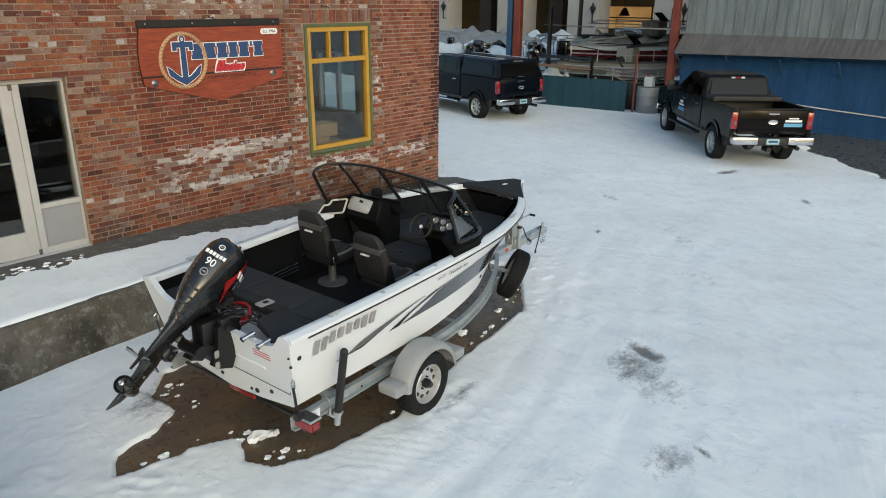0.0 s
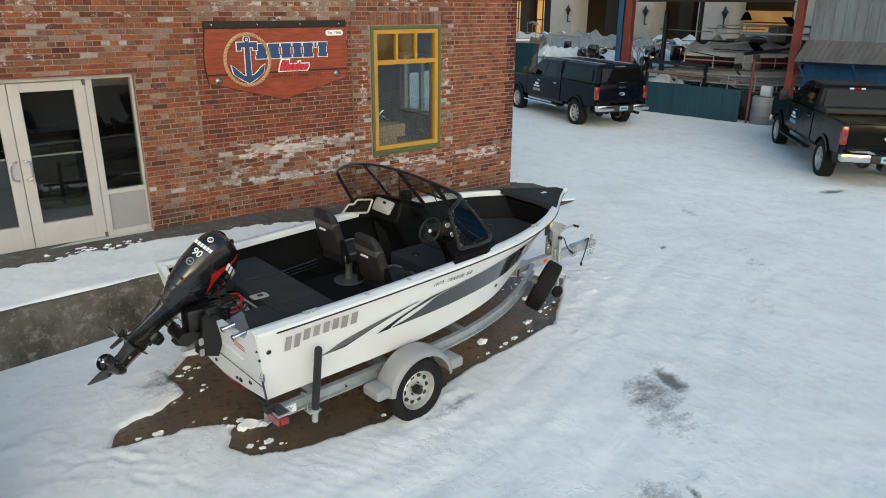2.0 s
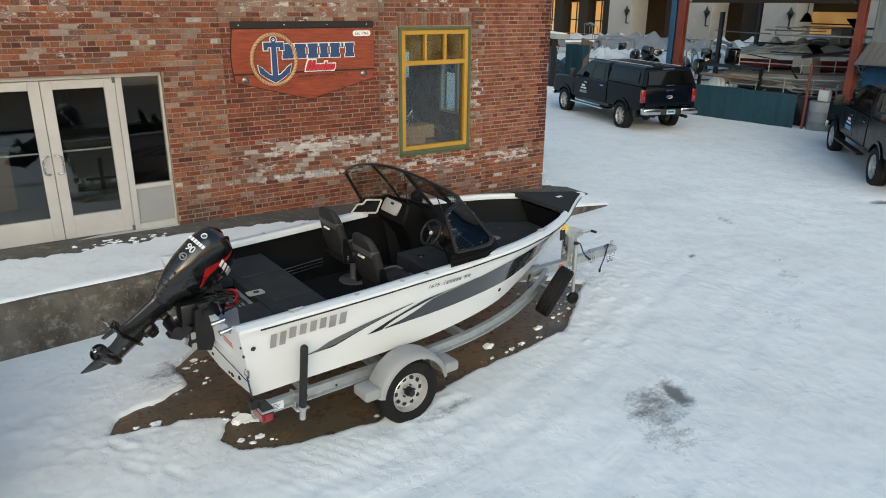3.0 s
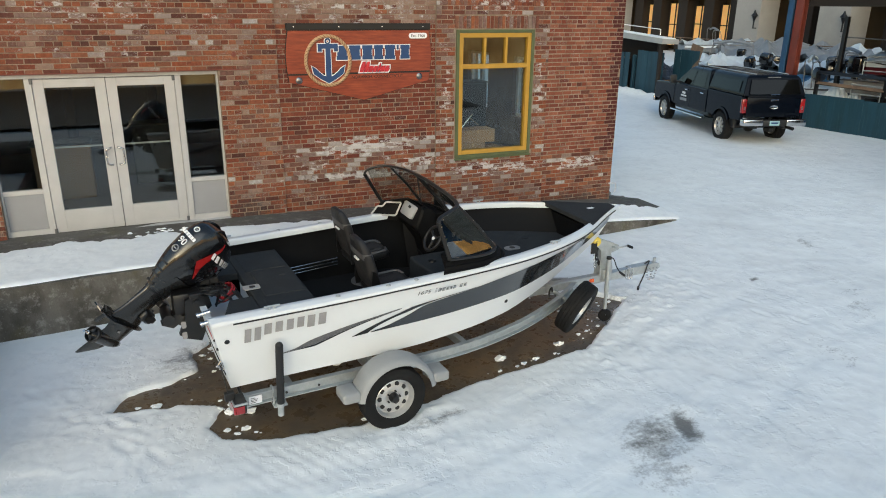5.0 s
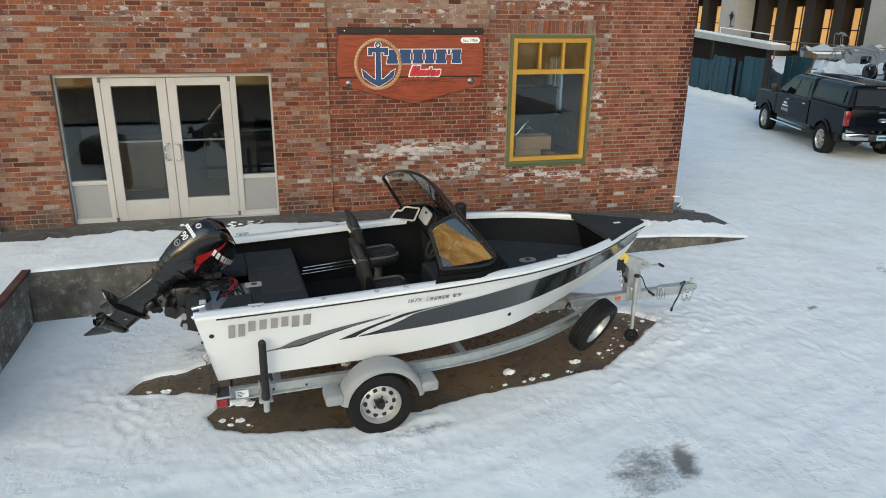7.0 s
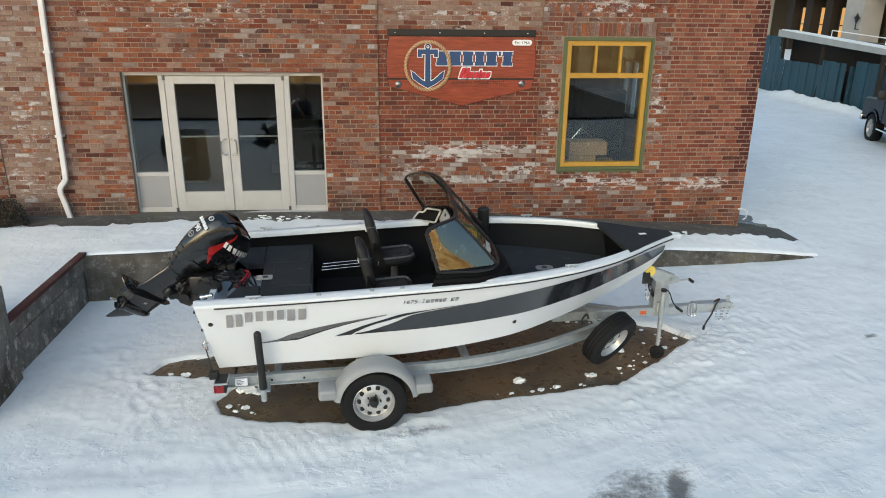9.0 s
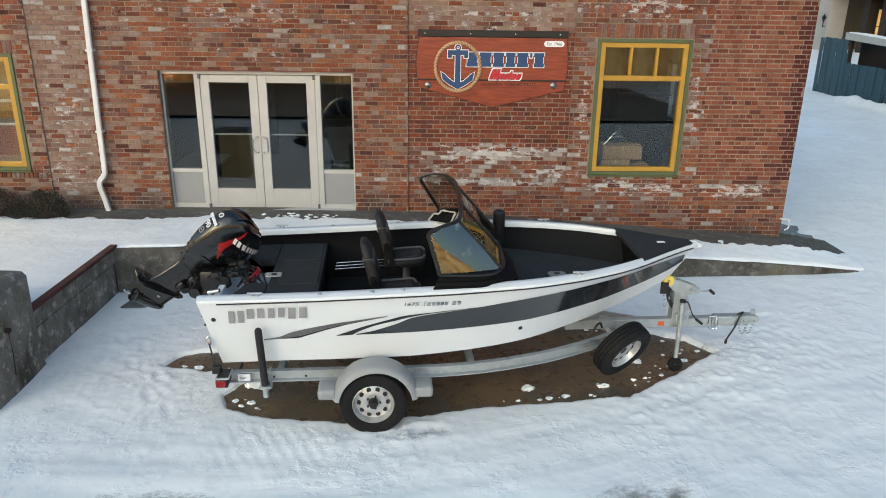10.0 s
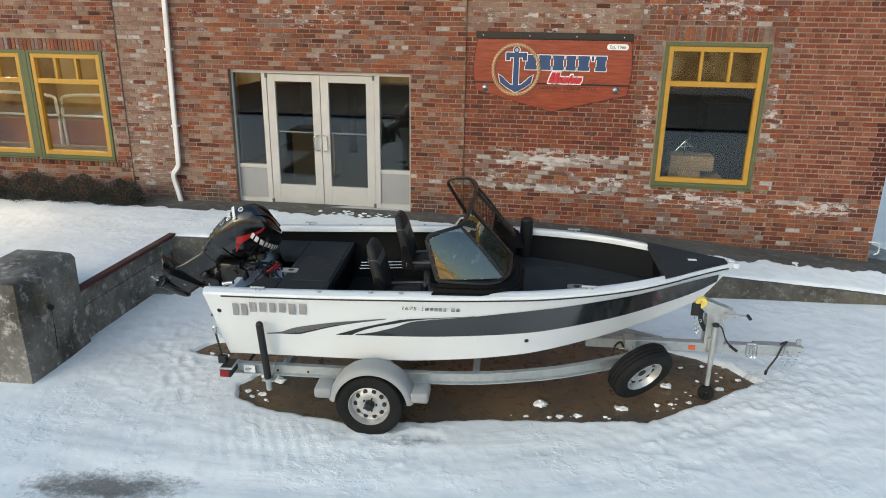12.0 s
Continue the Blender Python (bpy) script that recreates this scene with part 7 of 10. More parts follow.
    def shell(z0, z1, a0, a1, grow, n=24, m=32, cap=False):
        bm = bmesh.new()
        full = abs(a1 - a0) >= 359
        loft(bm, [[skin(z0 + (z1 - z0) * i / n, a0 + (a1 - a0) * j / (m if full else m - 1), grow) for j in range(m)] for i in range(n + 1)], closed=full, cap=cap)
        return bm
    motor = part("outboard_motor", shell(0.245, 0.645, 0, 360, 0.0, 16, 32, True), "motor_grey", boat, "black tilted outboard motor with a red flash", 50, motor_m)
    part("cowling", shell(0.86, 1.466, 0, 360, 0.0, 36, 44, True), "motor_black", motor, "glossy black cowling", 60)
    part("lower_shell", shell(0.64, 0.87, 0, 360, 0.004, 14, 40, True), "motor_grey", motor, "graphite lower shell", 50)
    part("rear_shell", shell(0.66, 1.42, -62, 62, 0.007, 30, 26), "motor_grey", motor, "graphite rear shell", 60)
    part("tray_rim", shell(0.855, 0.885, 60, 300, 0.012, 3, 40), "motor_grey", motor, "dark rim under the cowling", 60)
    part("leg_collar", shell(0.63, 0.65, 0, 360, 0.006, 2, 36, True), "black_metal", motor, "seam collar", 60)
    for sg in (-1, 1):
        for za, zb, ab, wa, wb in ((1.120, 1.405, 84, 8.0, 1.2), (1.120, 0.965, 82, 8.0, 0.8)):
            bm = bmesh.new()
            rows = []
            for i in range(15):
                f = i / 14
                z, mid, w = za + (zb - za) * f, 66 + (ab - 66) * f ** 1.25, wa + (wb - wa) * f ** 0.8
                rows.append([skin(z, sg * (mid - w + 2 * w * j / 6), 0.009) for j in range(7)])
            loft(bm, rows, closed=False)
            part("red_flash", bm, "motor_red", motor, "red flash bent round the cowling's side", 60)
        for k in range(8):
            bm = bmesh.new()
            z0, a0 = 1.225 - 0.002 * k, 71 + 8.6 * k
            rows = [[skin(z0 + 0.062 * i / 2, sg * (a0 + 2.9 * r + 2.5 * (1 - i / 2)), 0.010) for r in range(3)] for i in range(3)]
            loft(bm, rows, closed=False)
            part("name_block", bm, "white_print", motor, "slanted white block of the maker's name")
    # rear panel: figures, bars, badges and slots

    def on_back(z, off=0.012):
        p, q = skin(z + 0.02, 0, 0), skin(z - 0.02, 0, 0)
        u = (p - q).normalized()
        n = u.cross(Vector((0, 1, 0))) * -1
        if n.x < 0:
            n = -n
        r = u.cross(n)
        c = skin(z, 0, 0.008) + n * (off - 0.008)
        return Matrix(((r.x, u.x, n.x, c.x), (r.y, u.y, n.y, c.y), (r.z, u.z, n.z, c.z), (0, 0, 0, 1)))
    lettering("power_writing", "90", 0.094, "white_print", motor, on_back(1.172, 0.012), 0.004)
    for k in range(6):
        bm = bmesh.new()
        box(bm, (-0.095 + 0.033 * k, -0.017, -0.003), (-0.070 + 0.033 * k, 0.017, 0.003))
        part("name_block", bm, "white_print", motor, at=on_back(1.25))
    for z, r in ((1.08, 0.036), (1.335, 0.028)):
        bm = bmesh.new()
        lathe(bm, [(r * 0.74, -0.006), (r * 0.76, 0.004), (r * 0.9, 0.005), (r, 0.004), (r * 1.02, -0.006)], (0, 0, 0), (0, 0, 1), 22)
        bg = part("badge", bm, "silver_graphic" if r > 0.03 else "white_print", motor, "ring-shaped badge", 40, on_back(z))
        bm = bmesh.new()
        prism(bm, [(-r * 0.42, -r * 0.16), (r * 0.42, -r * 0.16), (r * 0.42, r * 0.16), (-r * 0.42, r * 0.16)], -0.004, 0.003, "z")
        part("badge_bar", bm, "silver_graphic", bg)
    for z in (0.69, 0.78, 0.84, 0.92):
        bm = bmesh.new()
        box(bm, (-0.05, -0.012, -0.012), (0.05, 0.012, 0.008), 0.004)
        part("vent_slot", bm, "black_plastic", motor, at=on_back(z, -0.001))
    bm = bmesh.new()
    tube(bm, smooth_line([skin(1.42, 40, 0.0), skin(1.46, 60, 0.012), skin(1.475, 110, 0.02), skin(1.46, 150, 0.012), skin(1.40, 165, 0.0)], 6), 0.014, 8)
    tube(bm, smooth_line([skin(1.42, -40, 0.0), skin(1.46, -60, 0.012), skin(1.475, -110, 0.02), skin(1.46, -150, 0.012), skin(1.40, -165, 0.0)], 6), 0.014, 8)
    part("grip", bm, "motor_black", motor, "moulded grip ridge at the top", 60)
    # gearcase, plate, skeg, bare shaft

    def foil(x0, x1, w, z, n=10):
        c, h = (x0 + x1) / 2, (x1 - x0) / 2
        return [(c + h * math.cos(2 * math.pi * i / n), w * math.sin(2 * math.pi * i / n), z) for i in range(n)]
    bm = bmesh.new()
    lathe(bm, [(0.0, 0.385), (0.026, 0.368), (0.048, 0.31), (0.060, 0.22), (0.064, 0.10), (0.064, 0.0)], (0, 0, 0), (-1, 0, 0), 24)
    loft(bm, [foil(-0.36, -0.01, 0.034, 0.02), foil(-0.365, -0.03, 0.030, 0.10), foil(-0.375, -0.01, 0.036, 0.19), foil(-0.385, 0.07, 0.046, 0.25)])
    loft(bm, [foil(-0.27, -0.02, 0.016, -0.04), foil(-0.20, 0.0, 0.012, -0.12), foil(-0.06, 0.01, 0.006, -0.205), foil(-0.02, 0.012, 0.003, -0.225)])
    gc = part("gearcase", bm, "motor_grey", motor, "black gearcase with a pointed skeg", 40)
    bm = bmesh.new()
    out = [(-0.44, 0.02), (-0.36, 0.065), (-0.22, 0.09), (-0.05, 0.115), (0.12, 0.13), (0.215, 0.105), (0.225, 0.05), (0.20, 0.0)]
    out = out + [(x, -y) for x, y in reversed(out[:-1])]
    loft(bm, [[(x, y, z + 0.012 * (x > 0.2)) for x, y in out] for z in (0.228, 0.240)])
    part("anti_ventilation_plate", bm, "motor_grey", gc, smooth=30)
    bm = bmesh.new()
    loft(bm, [foil(-0.02, 0.20, 0.022, 0.238), foil(0.04, 0.215, 0.016, 0.275), foil(0.14, 0.235, 0.006, 0.305)])
    loft(bm, [foil(0.07, 0.15, 0.012, 0.23), foil(0.10, 0.17, 0.007, 0.14), foil(0.11, 0.165, 0.006, 0.12)])
    part("trim_tab", bm, "motor_grey", gc, "finned trim tab", 40)
    bm = bmesh.new()
    box(bm, (-0.20, 0.035, 0.12), (-0.16, 0.041, 0.145), 0.003)
    box(bm, (-0.20, -0.041, 0.12), (-0.16, -0.035, 0.145), 0.003)
    part("water_inlet", bm, "silver_graphic", gc)
    bm = bmesh.new()
    lathe(bm, [(0.064, -0.005), (0.074, 0.004), (0.076, 0.035), (0.068, 0.042), (0.056, 0.012), (0.03, 0.008), (0.0, 0.008)], (0, 0, 0), (1, 0, 0), 24)
    for k in range(4):
        c, n = math.cos(k * math.pi / 2 + 0.4), math.sin(k * math.pi / 2 + 0.4)
        cyl(bm, (0.022, 0.022 * c, 0.022 * n), (0.022, 0.062 * c, 0.062 * n), 0.008, n=6)
    cr = part("bearing_carrier", bm, "black_metal", gc, "black end of the gearcase, no propeller fitted", 40)
    bm = bmesh.new()
    cyl(bm, (0, 0, 0), (0.10, 0, 0), 0.018, n=12)
    cyl(bm, (0.10, 0, 0), (0.155, 0, 0), 0.011, n=12)
    part("propeller_shaft", bm, "chrome", cr, "bare steel propeller shaft", 50)
    # lower mount and tilt ram on the leg's front
    bm = bmesh.new()
    box(bm, (-0.36, -0.085, 0.33), (-0.20, 0.085, 0.45), 0.03, 3)
    cyl(bm, (-0.30, -0.105, 0.39), (-0.30, 0.105, 0.39), 0.045, n=16)
    box(bm, (-0.46, -0.05, 0.34), (-0.34, 0.05, 0.40), 0.015, 2)
    cyl(bm, (-0.40, -0.03, 0.44), (-0.46, -0.03, 0.30), 0.02, n=10)
    box(bm, (-0.42, -0.07, 0.52), (-0.29, 0.07, 0.60), 0.02, 2)
    part("lower_mount", bm, "black_metal", motor, "black lower mount on the leg", 40)
    # brackets and linkage between leg and transom
    bm = bmesh.new()
    loft(bm, [[(-0.26, MV - 0.06, 1.10), (-0.13, MV - 0.07, 1.20), (-0.13, MV + 0.07, 1.20), (-0.26, MV + 0.06, 1.10)], [(-0.16, MV - 0.08, 1.06), (-0.02, MV - 0.10, 1.16), (-0.02, MV + 0.10, 1.16), (-0.16, MV + 0.08, 1.06)]])
    cyl(bm, (-0.20, MV - 0.13, 1.17), (-0.20, MV + 0.13, 1.17), 0.055, n=14)
    box(bm, (-0.14, MV - 0.09, 1.18), (0.12, MV + 0.09, 1.40), 0.03, 2)
    cyl(bm, (0.06, MV - 0.19, 1.33), (0.06, MV + 0.19, 1.33), 0.03, n=12)
    part("swivel_bracket", bm, "black_metal", boat, "black swivel bracket between leg and transom", 40)
    bm = bmesh.new()
    for sg in (-1, 1):
        prism(bm, [(-0.06, 0.97), (0.08, 0.92), (0.12, 1.02), (0.11, 1.20), (0.20, 1.27), (0.18, 1.36), (0.06, 1.40), (-0.04, 1.36), (-0.05, 1.2), (-0.12, 1.02)], MV + sg * 0.145 - 0.025, MV + sg * 0.145 + 0.025, "y")
    box(bm, (-0.05, MV - 0.13, 0.98), (0.05, MV + 0.13, 1.05), 0.012)
    box(bm, (-0.07, MV - 0.10, 1.0), (0.04, MV + 0.10, 1.16), 0.02, 2)
    cb = part("clamp_bracket", bm, "black_metal", boat, "black clamp bracket on the transom", 40)
    for sg in (-1, 1):
        for z in (1.01, 1.12):
            bm = bmesh.new()
            prism(bm, [(-0.075 + a, z + b) for a, b in rounded(0.045, 0.07, 0.015)], MV + sg * 0.170, MV + sg * 0.176, "y")
            part("slot_plate", bm, "silver_graphic", cb)
    rng = random.Random(4)
    for k in range(8):
        bm = bmesh.new()
        x, y, z = rng.uniform(0.0, 0.30), MV + rng.uniform(-0.16, 0.16), rng.uniform(1.34, 1.45)
        box(bm, (x - 0.045, y - 0.035, z - 0.03), (x + 0.045, y + 0.035, z + 0.03), 0.01)
        part("linkage", bm, "black_plastic", boat)
    for k in range(7):
        bm = bmesh.new()
        tube(bm, smooth_line([(0.05, MV + rng.uniform(-.12, .12), 1.36), (0.20, MV + rng.uniform(-.2, .18), 1.38), (0.33, MV + rng.uniform(-.25, .2), 1.33), (0.42, rng.uniform(-.3, .25), 1.22)], 5), 0.011, 6)
        part("hose", bm, "black_plastic", boat, smooth=60)
    return boat


fishing_boat()

# ---- boat trailer ----


def wheel_pair(parent, c, axis, R, w, rim_r, name="wheel", spokes=10, m=None, lab=""):
    """A tyre with tread grooves, a dished steel rim with round holes, and a hub."""
    bm = bmesh.new()
    h = w / 2
    prof = [(rim_r * 0.98, -h * 0.75), (rim_r + 0.02, -h * 0.92), (R * 0.86, -h), (R * 0.95, -h * 0.9), (R * 0.99, -h * 0.72)]
    for k in (-0.45, -0.05, 0.35):
        prof += [(R, h * (k - 0.12)), (R, h * k), (R - 0.009, h * (k + 0.02)), (R - 0.009, h * (k + 0.08)), (R, h * (k + 0.10))]
    prof += [(R * 0.99, h * 0.72), (R * 0.95, h * 0.9), (R * 0.86, h), (rim_r + 0.02, h * 0.92), (rim_r * 0.98, h * 0.75)]
    lathe(bm, prof, (0, 0, 0), (0, 0, 1), 44)
    q = Matrix.Translation(c) @ Vector(axis).to_track_quat("Z", "Y").to_matrix().to_4x4()
    t = part("tyre", bm, "rubber", parent, lab or "black ribbed tyre", 35, q)
    bm = bmesh.new()
    lathe(bm, [(rim_r * 1.0, -h * 0.75), (rim_r * 0.93, -h * 0.6), (rim_r * 0.9, h * 0.2), (rim_r * 0.95, h * 0.62), (rim_r * 1.02, h * 0.80), (rim_r * 0.985, h * 0.86), (rim_r * 0.93, h * 0.66), (rim_r * 0.88, h * 0.22), (rim_r * 0.78, h * 0.16),
               (rim_r * 0.58, h * 0.36), (rim_r * 0.42, h * 0.40), (rim_r * 0.32, h * 0.30), (rim_r * 0.18, h * 0.30), (0, h * 0.30)], (0, 0, 0), (0, 0, 1), 40)
    rim = part("rim", bm, "steel_rim", t, "silver steel rim", 40)
    if spokes == 6:
        # Flat black disc fills the rim behind the spokes.
        bm = bmesh.new()
        lathe(bm, [(rim_r * 0.90, h * 0.30), (rim_r * 0.86, h * 0.46), (0, h * 0.46)], (0, 0, 0), (0, 0, 1), 32)
        part("dark_dish", bm, "black_metal", rim, "black disc behind the spokes")
        for k in range(8):
            a = 2 * math.pi * k / 8
            bm = bmesh.new()
            loft(bm, [[(rim_r * 0.12, -0.030, h * z), (rim_r * 0.88, -0.020, h * (z + 0.02)), (rim_r * 0.88, 0.020, h * (z + 0.02)), (rim_r * 0.12, 0.030, h * z)] for z in (0.47, 0.72)])
            part("spoke", bm, "steel_rim", rim, at=Matrix.Rotation(a, 4, "Z"))
        bm = bmesh.new()
        lathe(bm, [(rim_r * 0.30, h * 0.5), (rim_r * 0.28, h * 0.80), (rim_r * 0.16, h * 0.90), (0, h * 0.90)], (0, 0, 0), (0, 0, 1), 24)
        part("centre_cap", bm, "steel_rim", rim, smooth=40)
        return t
    for k in range(spokes):
        a = 2 * math.pi * k / spokes
        bm = bmesh.new()
        r = rim_r * 0.69
        cyl(bm, (r * math.cos(a), r * math.sin(a), h * 0.20), (r * math.cos(a), r * math.sin(a), h * 0.33), rim_r * 0.115, n=14)
        part("vent_hole", bm, "black_plastic", rim)
    if "spare" in lab:
        bm = bmesh.new()
        cyl(bm, (0, 0, h * 0.28), (0, 0, h * 0.34), rim_r * 0.22, n=18)
        part("centre_hole", bm, "black_plastic", rim)
        return t
    bm = bmesh.new()
    for k in range(5):
        a = 2 * math.pi * k / 5
        cyl(bm, (rim_r * 0.33 * math.cos(a), rim_r * 0.33 * math.sin(a), h * 0.28), (rim_r * 0.33 * math.cos(a), rim_r * 0.33 * math.sin(a), h * 0.55), 0.010, n=6)
    lathe(bm, [(rim_r * 0.24, h * 0.28), (rim_r * 0.24, h * 0.7), (rim_r * 0.17, h * 0.9), (rim_r * 0.17, h * 1.05), (0, h * 1.1)], (0, 0, 0), (0, 0, 1), 16)
    part("hub", bm, "black_metal", rim, "dark hub and nuts", 40)
    return t


def boat_trailer():
    t = thing("boat_trailer", "galvanised single-axle boat trailer with grey moulded fenders", "trailer", pose(-2.1, -4.66, 0.0, 0, 0, 3.9))
    beam = [(-0.03, -0.06), (0.03, -0.06), (0.03, -0.05), (-0.02, -0.05), (-0.02, 0.05), (0.03, 0.05), (0.03, 0.06), (-0.03, 0.06)]
    for sg in (-1, 1):
        bm = bmesh.new()
        line = smooth_line([(0.17, sg * 0.905, 0.535), (0.8, sg * 0.905, 0.535), (1.6, sg * 0.905, 0.535), (2.25, sg * 0.905, 0.532), (2.85, sg * 0.845, 0.532), (3.45, sg * 0.70, 0.538), (3.9, sg * 0.53, 0.548), (4.3, sg * 0.34, 0.56), (4.75, sg * 0.07, 0.58)], 6)
        shape = [(a * -sg, b) for a, b in beam]
        sweep(bm, line, shape if sg > 0 else shape[::-1])
        part("side_rail", bm, "galvanised", t, "galvanised channel rail")
    bm = bmesh.new()
    box(bm, (3.9, -0.05, 0.545), (6.02, 0.05, 0.655), 0.008)
    part("tongue", bm, "galvanised", t, "galvanised box-section tongue")
    for u, z in ((0.75, 0.525), (1.69, 0.44), (2.72, 0.50)):
        bm = bmesh.new()
        hw = 0.87 if u < 2 else 0.83
        box(bm, (u - 0.035, -hw, z - 0.045), (u + 0.035, hw, z + 0.045), 0.005)
        part("cross_member", bm, "galvanised", t)
    bm = bmesh.new()
    box(bm, (0.30, -0.86, 0.485), (0.325, 0.86, 0.515), 0.004)
    lb = part("light_bar", bm, "black_metal", t, "dark bar across the rails with red marker lamps")
    bm = bmesh.new()
    box(bm, (0.285, -0.25, 0.48), (0.305, 0.12, 0.52), 0.006)
    part("marker_lens", bm, "red_lens", lb, "long red marker lens")
    for sg in (-1, 1):
        bm = bmesh.new()
        box(bm, (0.35, sg * 0.50 - 0.05, 0.60), (2.7, sg * 0.50 + 0.05, 0.645), 0.012)
        part("bunk", bm, "carpet", t, "carpeted bunk")
        for u in (0.45, 1.75):
            bm = bmesh.new()
            box(bm, (u - 0.03, sg * 0.50 - 0.03, 0.50), (u + 0.03, sg * 0.50 + 0.03, 0.602), 0.004)
            part("bunk_bracket", bm, "galvanised", t)
        # guide post
        bm = bmesh.new()
        cyl(bm, (0.615, sg * 1.01, 0.49), (0.610, sg * 1.125, 1.13), 0.036, n=16)
        ball(bm, (0.610, sg * 1.125, 1.13), 0.036, n=14)
        g = part("guide_post", bm, "black_plastic", t, "black sleeved guide post", 50)
        bm = bmesh.new()
        cyl(bm, (0.615, sg * 0.99, 0.345), (0.615, sg * 1.01, 0.50), 0.030, n=14)
        cyl(bm, (0.615, sg * 1.004, 0.455), (0.615, sg * 1.01, 0.49), 0.041, n=14)
        for du in (-0.05, 0.05):
            tube(bm, smooth_line([(0.615 + du, sg * 0.865, 0.46), (0.615 + du, sg * 0.865, 0.604), (0.615 + du, sg * 0.955, 0.604), (0.615 + du, sg * 0.955, 0.46)], 4), 0.008, 6)
        box(bm, (0.55, min(sg * 0.90, sg * 1.02), 0.445), (0.68, max(sg * 0.90, sg * 1.02), 0.460), 0.004)
        part("post_foot", bm, "galvanised", g, smooth=50)
        # tail lamp
        bm = bmesh.new()
        box(bm, (0.165, sg * 1.035 - 0.105, 0.622), (0.30, sg * 1.035 + 0.105, 0.640), 0.006)
        lamp = part("tail_lamp", bm, "galvanised", t, "zinc lamp bracket with a black top pad")
        bm = bmesh.new()
        box(bm, (0.178, sg * 1.035 - 0.09, 0.640), (0.287, sg * 1.035 + 0.09, 0.646), 0.004)
        part("pad", bm, "black_plastic", lamp, "black top pad")
        bm = bmesh.new()
        box(bm, (0.185, sg * 1.035 - 0.10, 0.535), (0.28, sg * 1.035 + 0.10, 0.622), 0.006)
        part("housing", bm, "black_plastic", lamp)
        bm = bmesh.new()
        box(bm, (0.165, sg * 1.035 - 0.102, 0.538), (0.187, sg * 1.035 + 0.102, 0.618), 0.006)
        box(bm, (0.187, sg * 1.137 - 0.006, 0.542), (0.262, sg * 1.137 + 0.006, 0.615), 0.003)
        part("lens", bm, "red_lens", lamp, "red lamp lens")
        bm = bmesh.new()
        box(bm, (0.34, sg * 0.9375 - 0.0015, 0.495), (0.46, sg * 0.9375 + 0.0015, 0.575))
        dl_ = part("data_label", bm, "white_print", t)
        bm = bmesh.new()
        for k in range(4):
            box(bm, (0.355, sg * 0.9395 - 0.001, 0.508 + 0.015 * k), (0.40 + 0.012 * (k % 3), sg * 0.9395 + 0.001, 0.513 + 0.015 * k))
        part("print_lines", bm, "black_graphic", dl_)
        for u in (0.695, 1.013):
            bm = bmesh.new()
            cyl(bm, (u, sg * 0.930, 0.533), (u, sg * 0.937, 0.533), 0.012, n=10)
            part("rail_hole", bm, "black_plastic", t)
        # axle end, wheel and fender
        wheel_pair(t, (1.69, sg * 1.135, 0.345), (0, sg, 0), 0.338, 0.205, 0.205, m=None)
        bm = bmesh.new()
        rr = []
        N = 22
        for i in range(N + 1):
            a = radians(172 - 164 * i / N)
            R = 0.418
            c, s = math.cos(a), math.sin(a)
            ctr = (1.715, 0.355)
            def q(r, v):
                return (ctr[0] + r * c * 1.0, sg * v, ctr[1] + r * s)
            rr.append([q(R - 0.03, 1.005), q(R, 1.01), q(R + 0.012, 1.05), q(R + 0.015, 1.16), q(R + 0.006, 1.235), q(R - 0.02, 1.262), q(R - 0.055, 1.268), q(R - 0.055, 1.258), q(R - 0.022, 1.245), q(R - 0.014, 1.16), q(R - 0.014, 1.03)])
        loft(bm, rr)
        fd = part("fender", bm, "fender", t, "grey moulded plastic fender", 50)
        for u0, u1 in ((1.15, 1.33), (2.10, 2.28)):
            bm = bmesh.new()
            box(bm, (u0, sg * 1.13 - 0.125, 0.425), (u1, sg * 1.13 + 0.125, 0.535), 0.03, 3)
            part("fender_step", bm, "fender", fd, smooth=40)
    bm = bmesh.new()
    cyl(bm, (1.69, -1.05, 0.345), (1.69, 1.05, 0.345), 0.035, n=12)
    part("axle", bm, "galvanised", t)
    # winch post with bow roller
    bm = bmesh.new()
    for sg in (-1, 1):
        prism(bm, [(5.16, 0.645), (5.36, 0.545), (5.37, 0.74), (5.33, 0.95), (5.46, 0.98), (5.45, 1.04), (5.20, 1.14), (5.08, 1.175), (5.04, 1.11), (5.16, 1.00)], sg * 0.052, sg * 0.060, "y")
    box(bm, (5.17, -0.052, 0.656), (5.30, 0.052, 1.0), 0.006)
    wp = part("winch_post", bm, "galvanised", t, "galvanised winch post")
    bm = bmesh.new()
    lathe(bm, [(0.018, -0.05), (0.062, -0.05), (0.066, -0.042), (0.045, -0.012), (0.045, 0.012), (0.066, 0.042), (0.062, 0.05), (0.018, 0.05)], (5.075, -0.0, 1.135), (0, 1, 0), 20)
    part("bow_roller", bm, "yellow_roller", wp, "yellow bow roller", 40)
    bm = bmesh.new()
    lathe(bm, [(0.02, -0.066), (0.06, -0.066), (0.06, -0.06), (0.025, -0.06)], (5.075, 0, 1.135), (0, 1, 0), 20)
    cyl(bm, (5.075, -0.075, 1.135), (5.075, 0.075, 1.135), 0.014, n=10)
    part("roller_face", bm, "yellow_roller", wp, smooth=40)
    bm = bmesh.new()
    cyl(bm, (5.34, -0.05, 1.03), (5.34, 0.05, 1.03), 0.055, n=16)
    cyl(bm, (5.34, -0.12, 1.03), (5.34, -0.05, 1.03), 0.016, n=8)
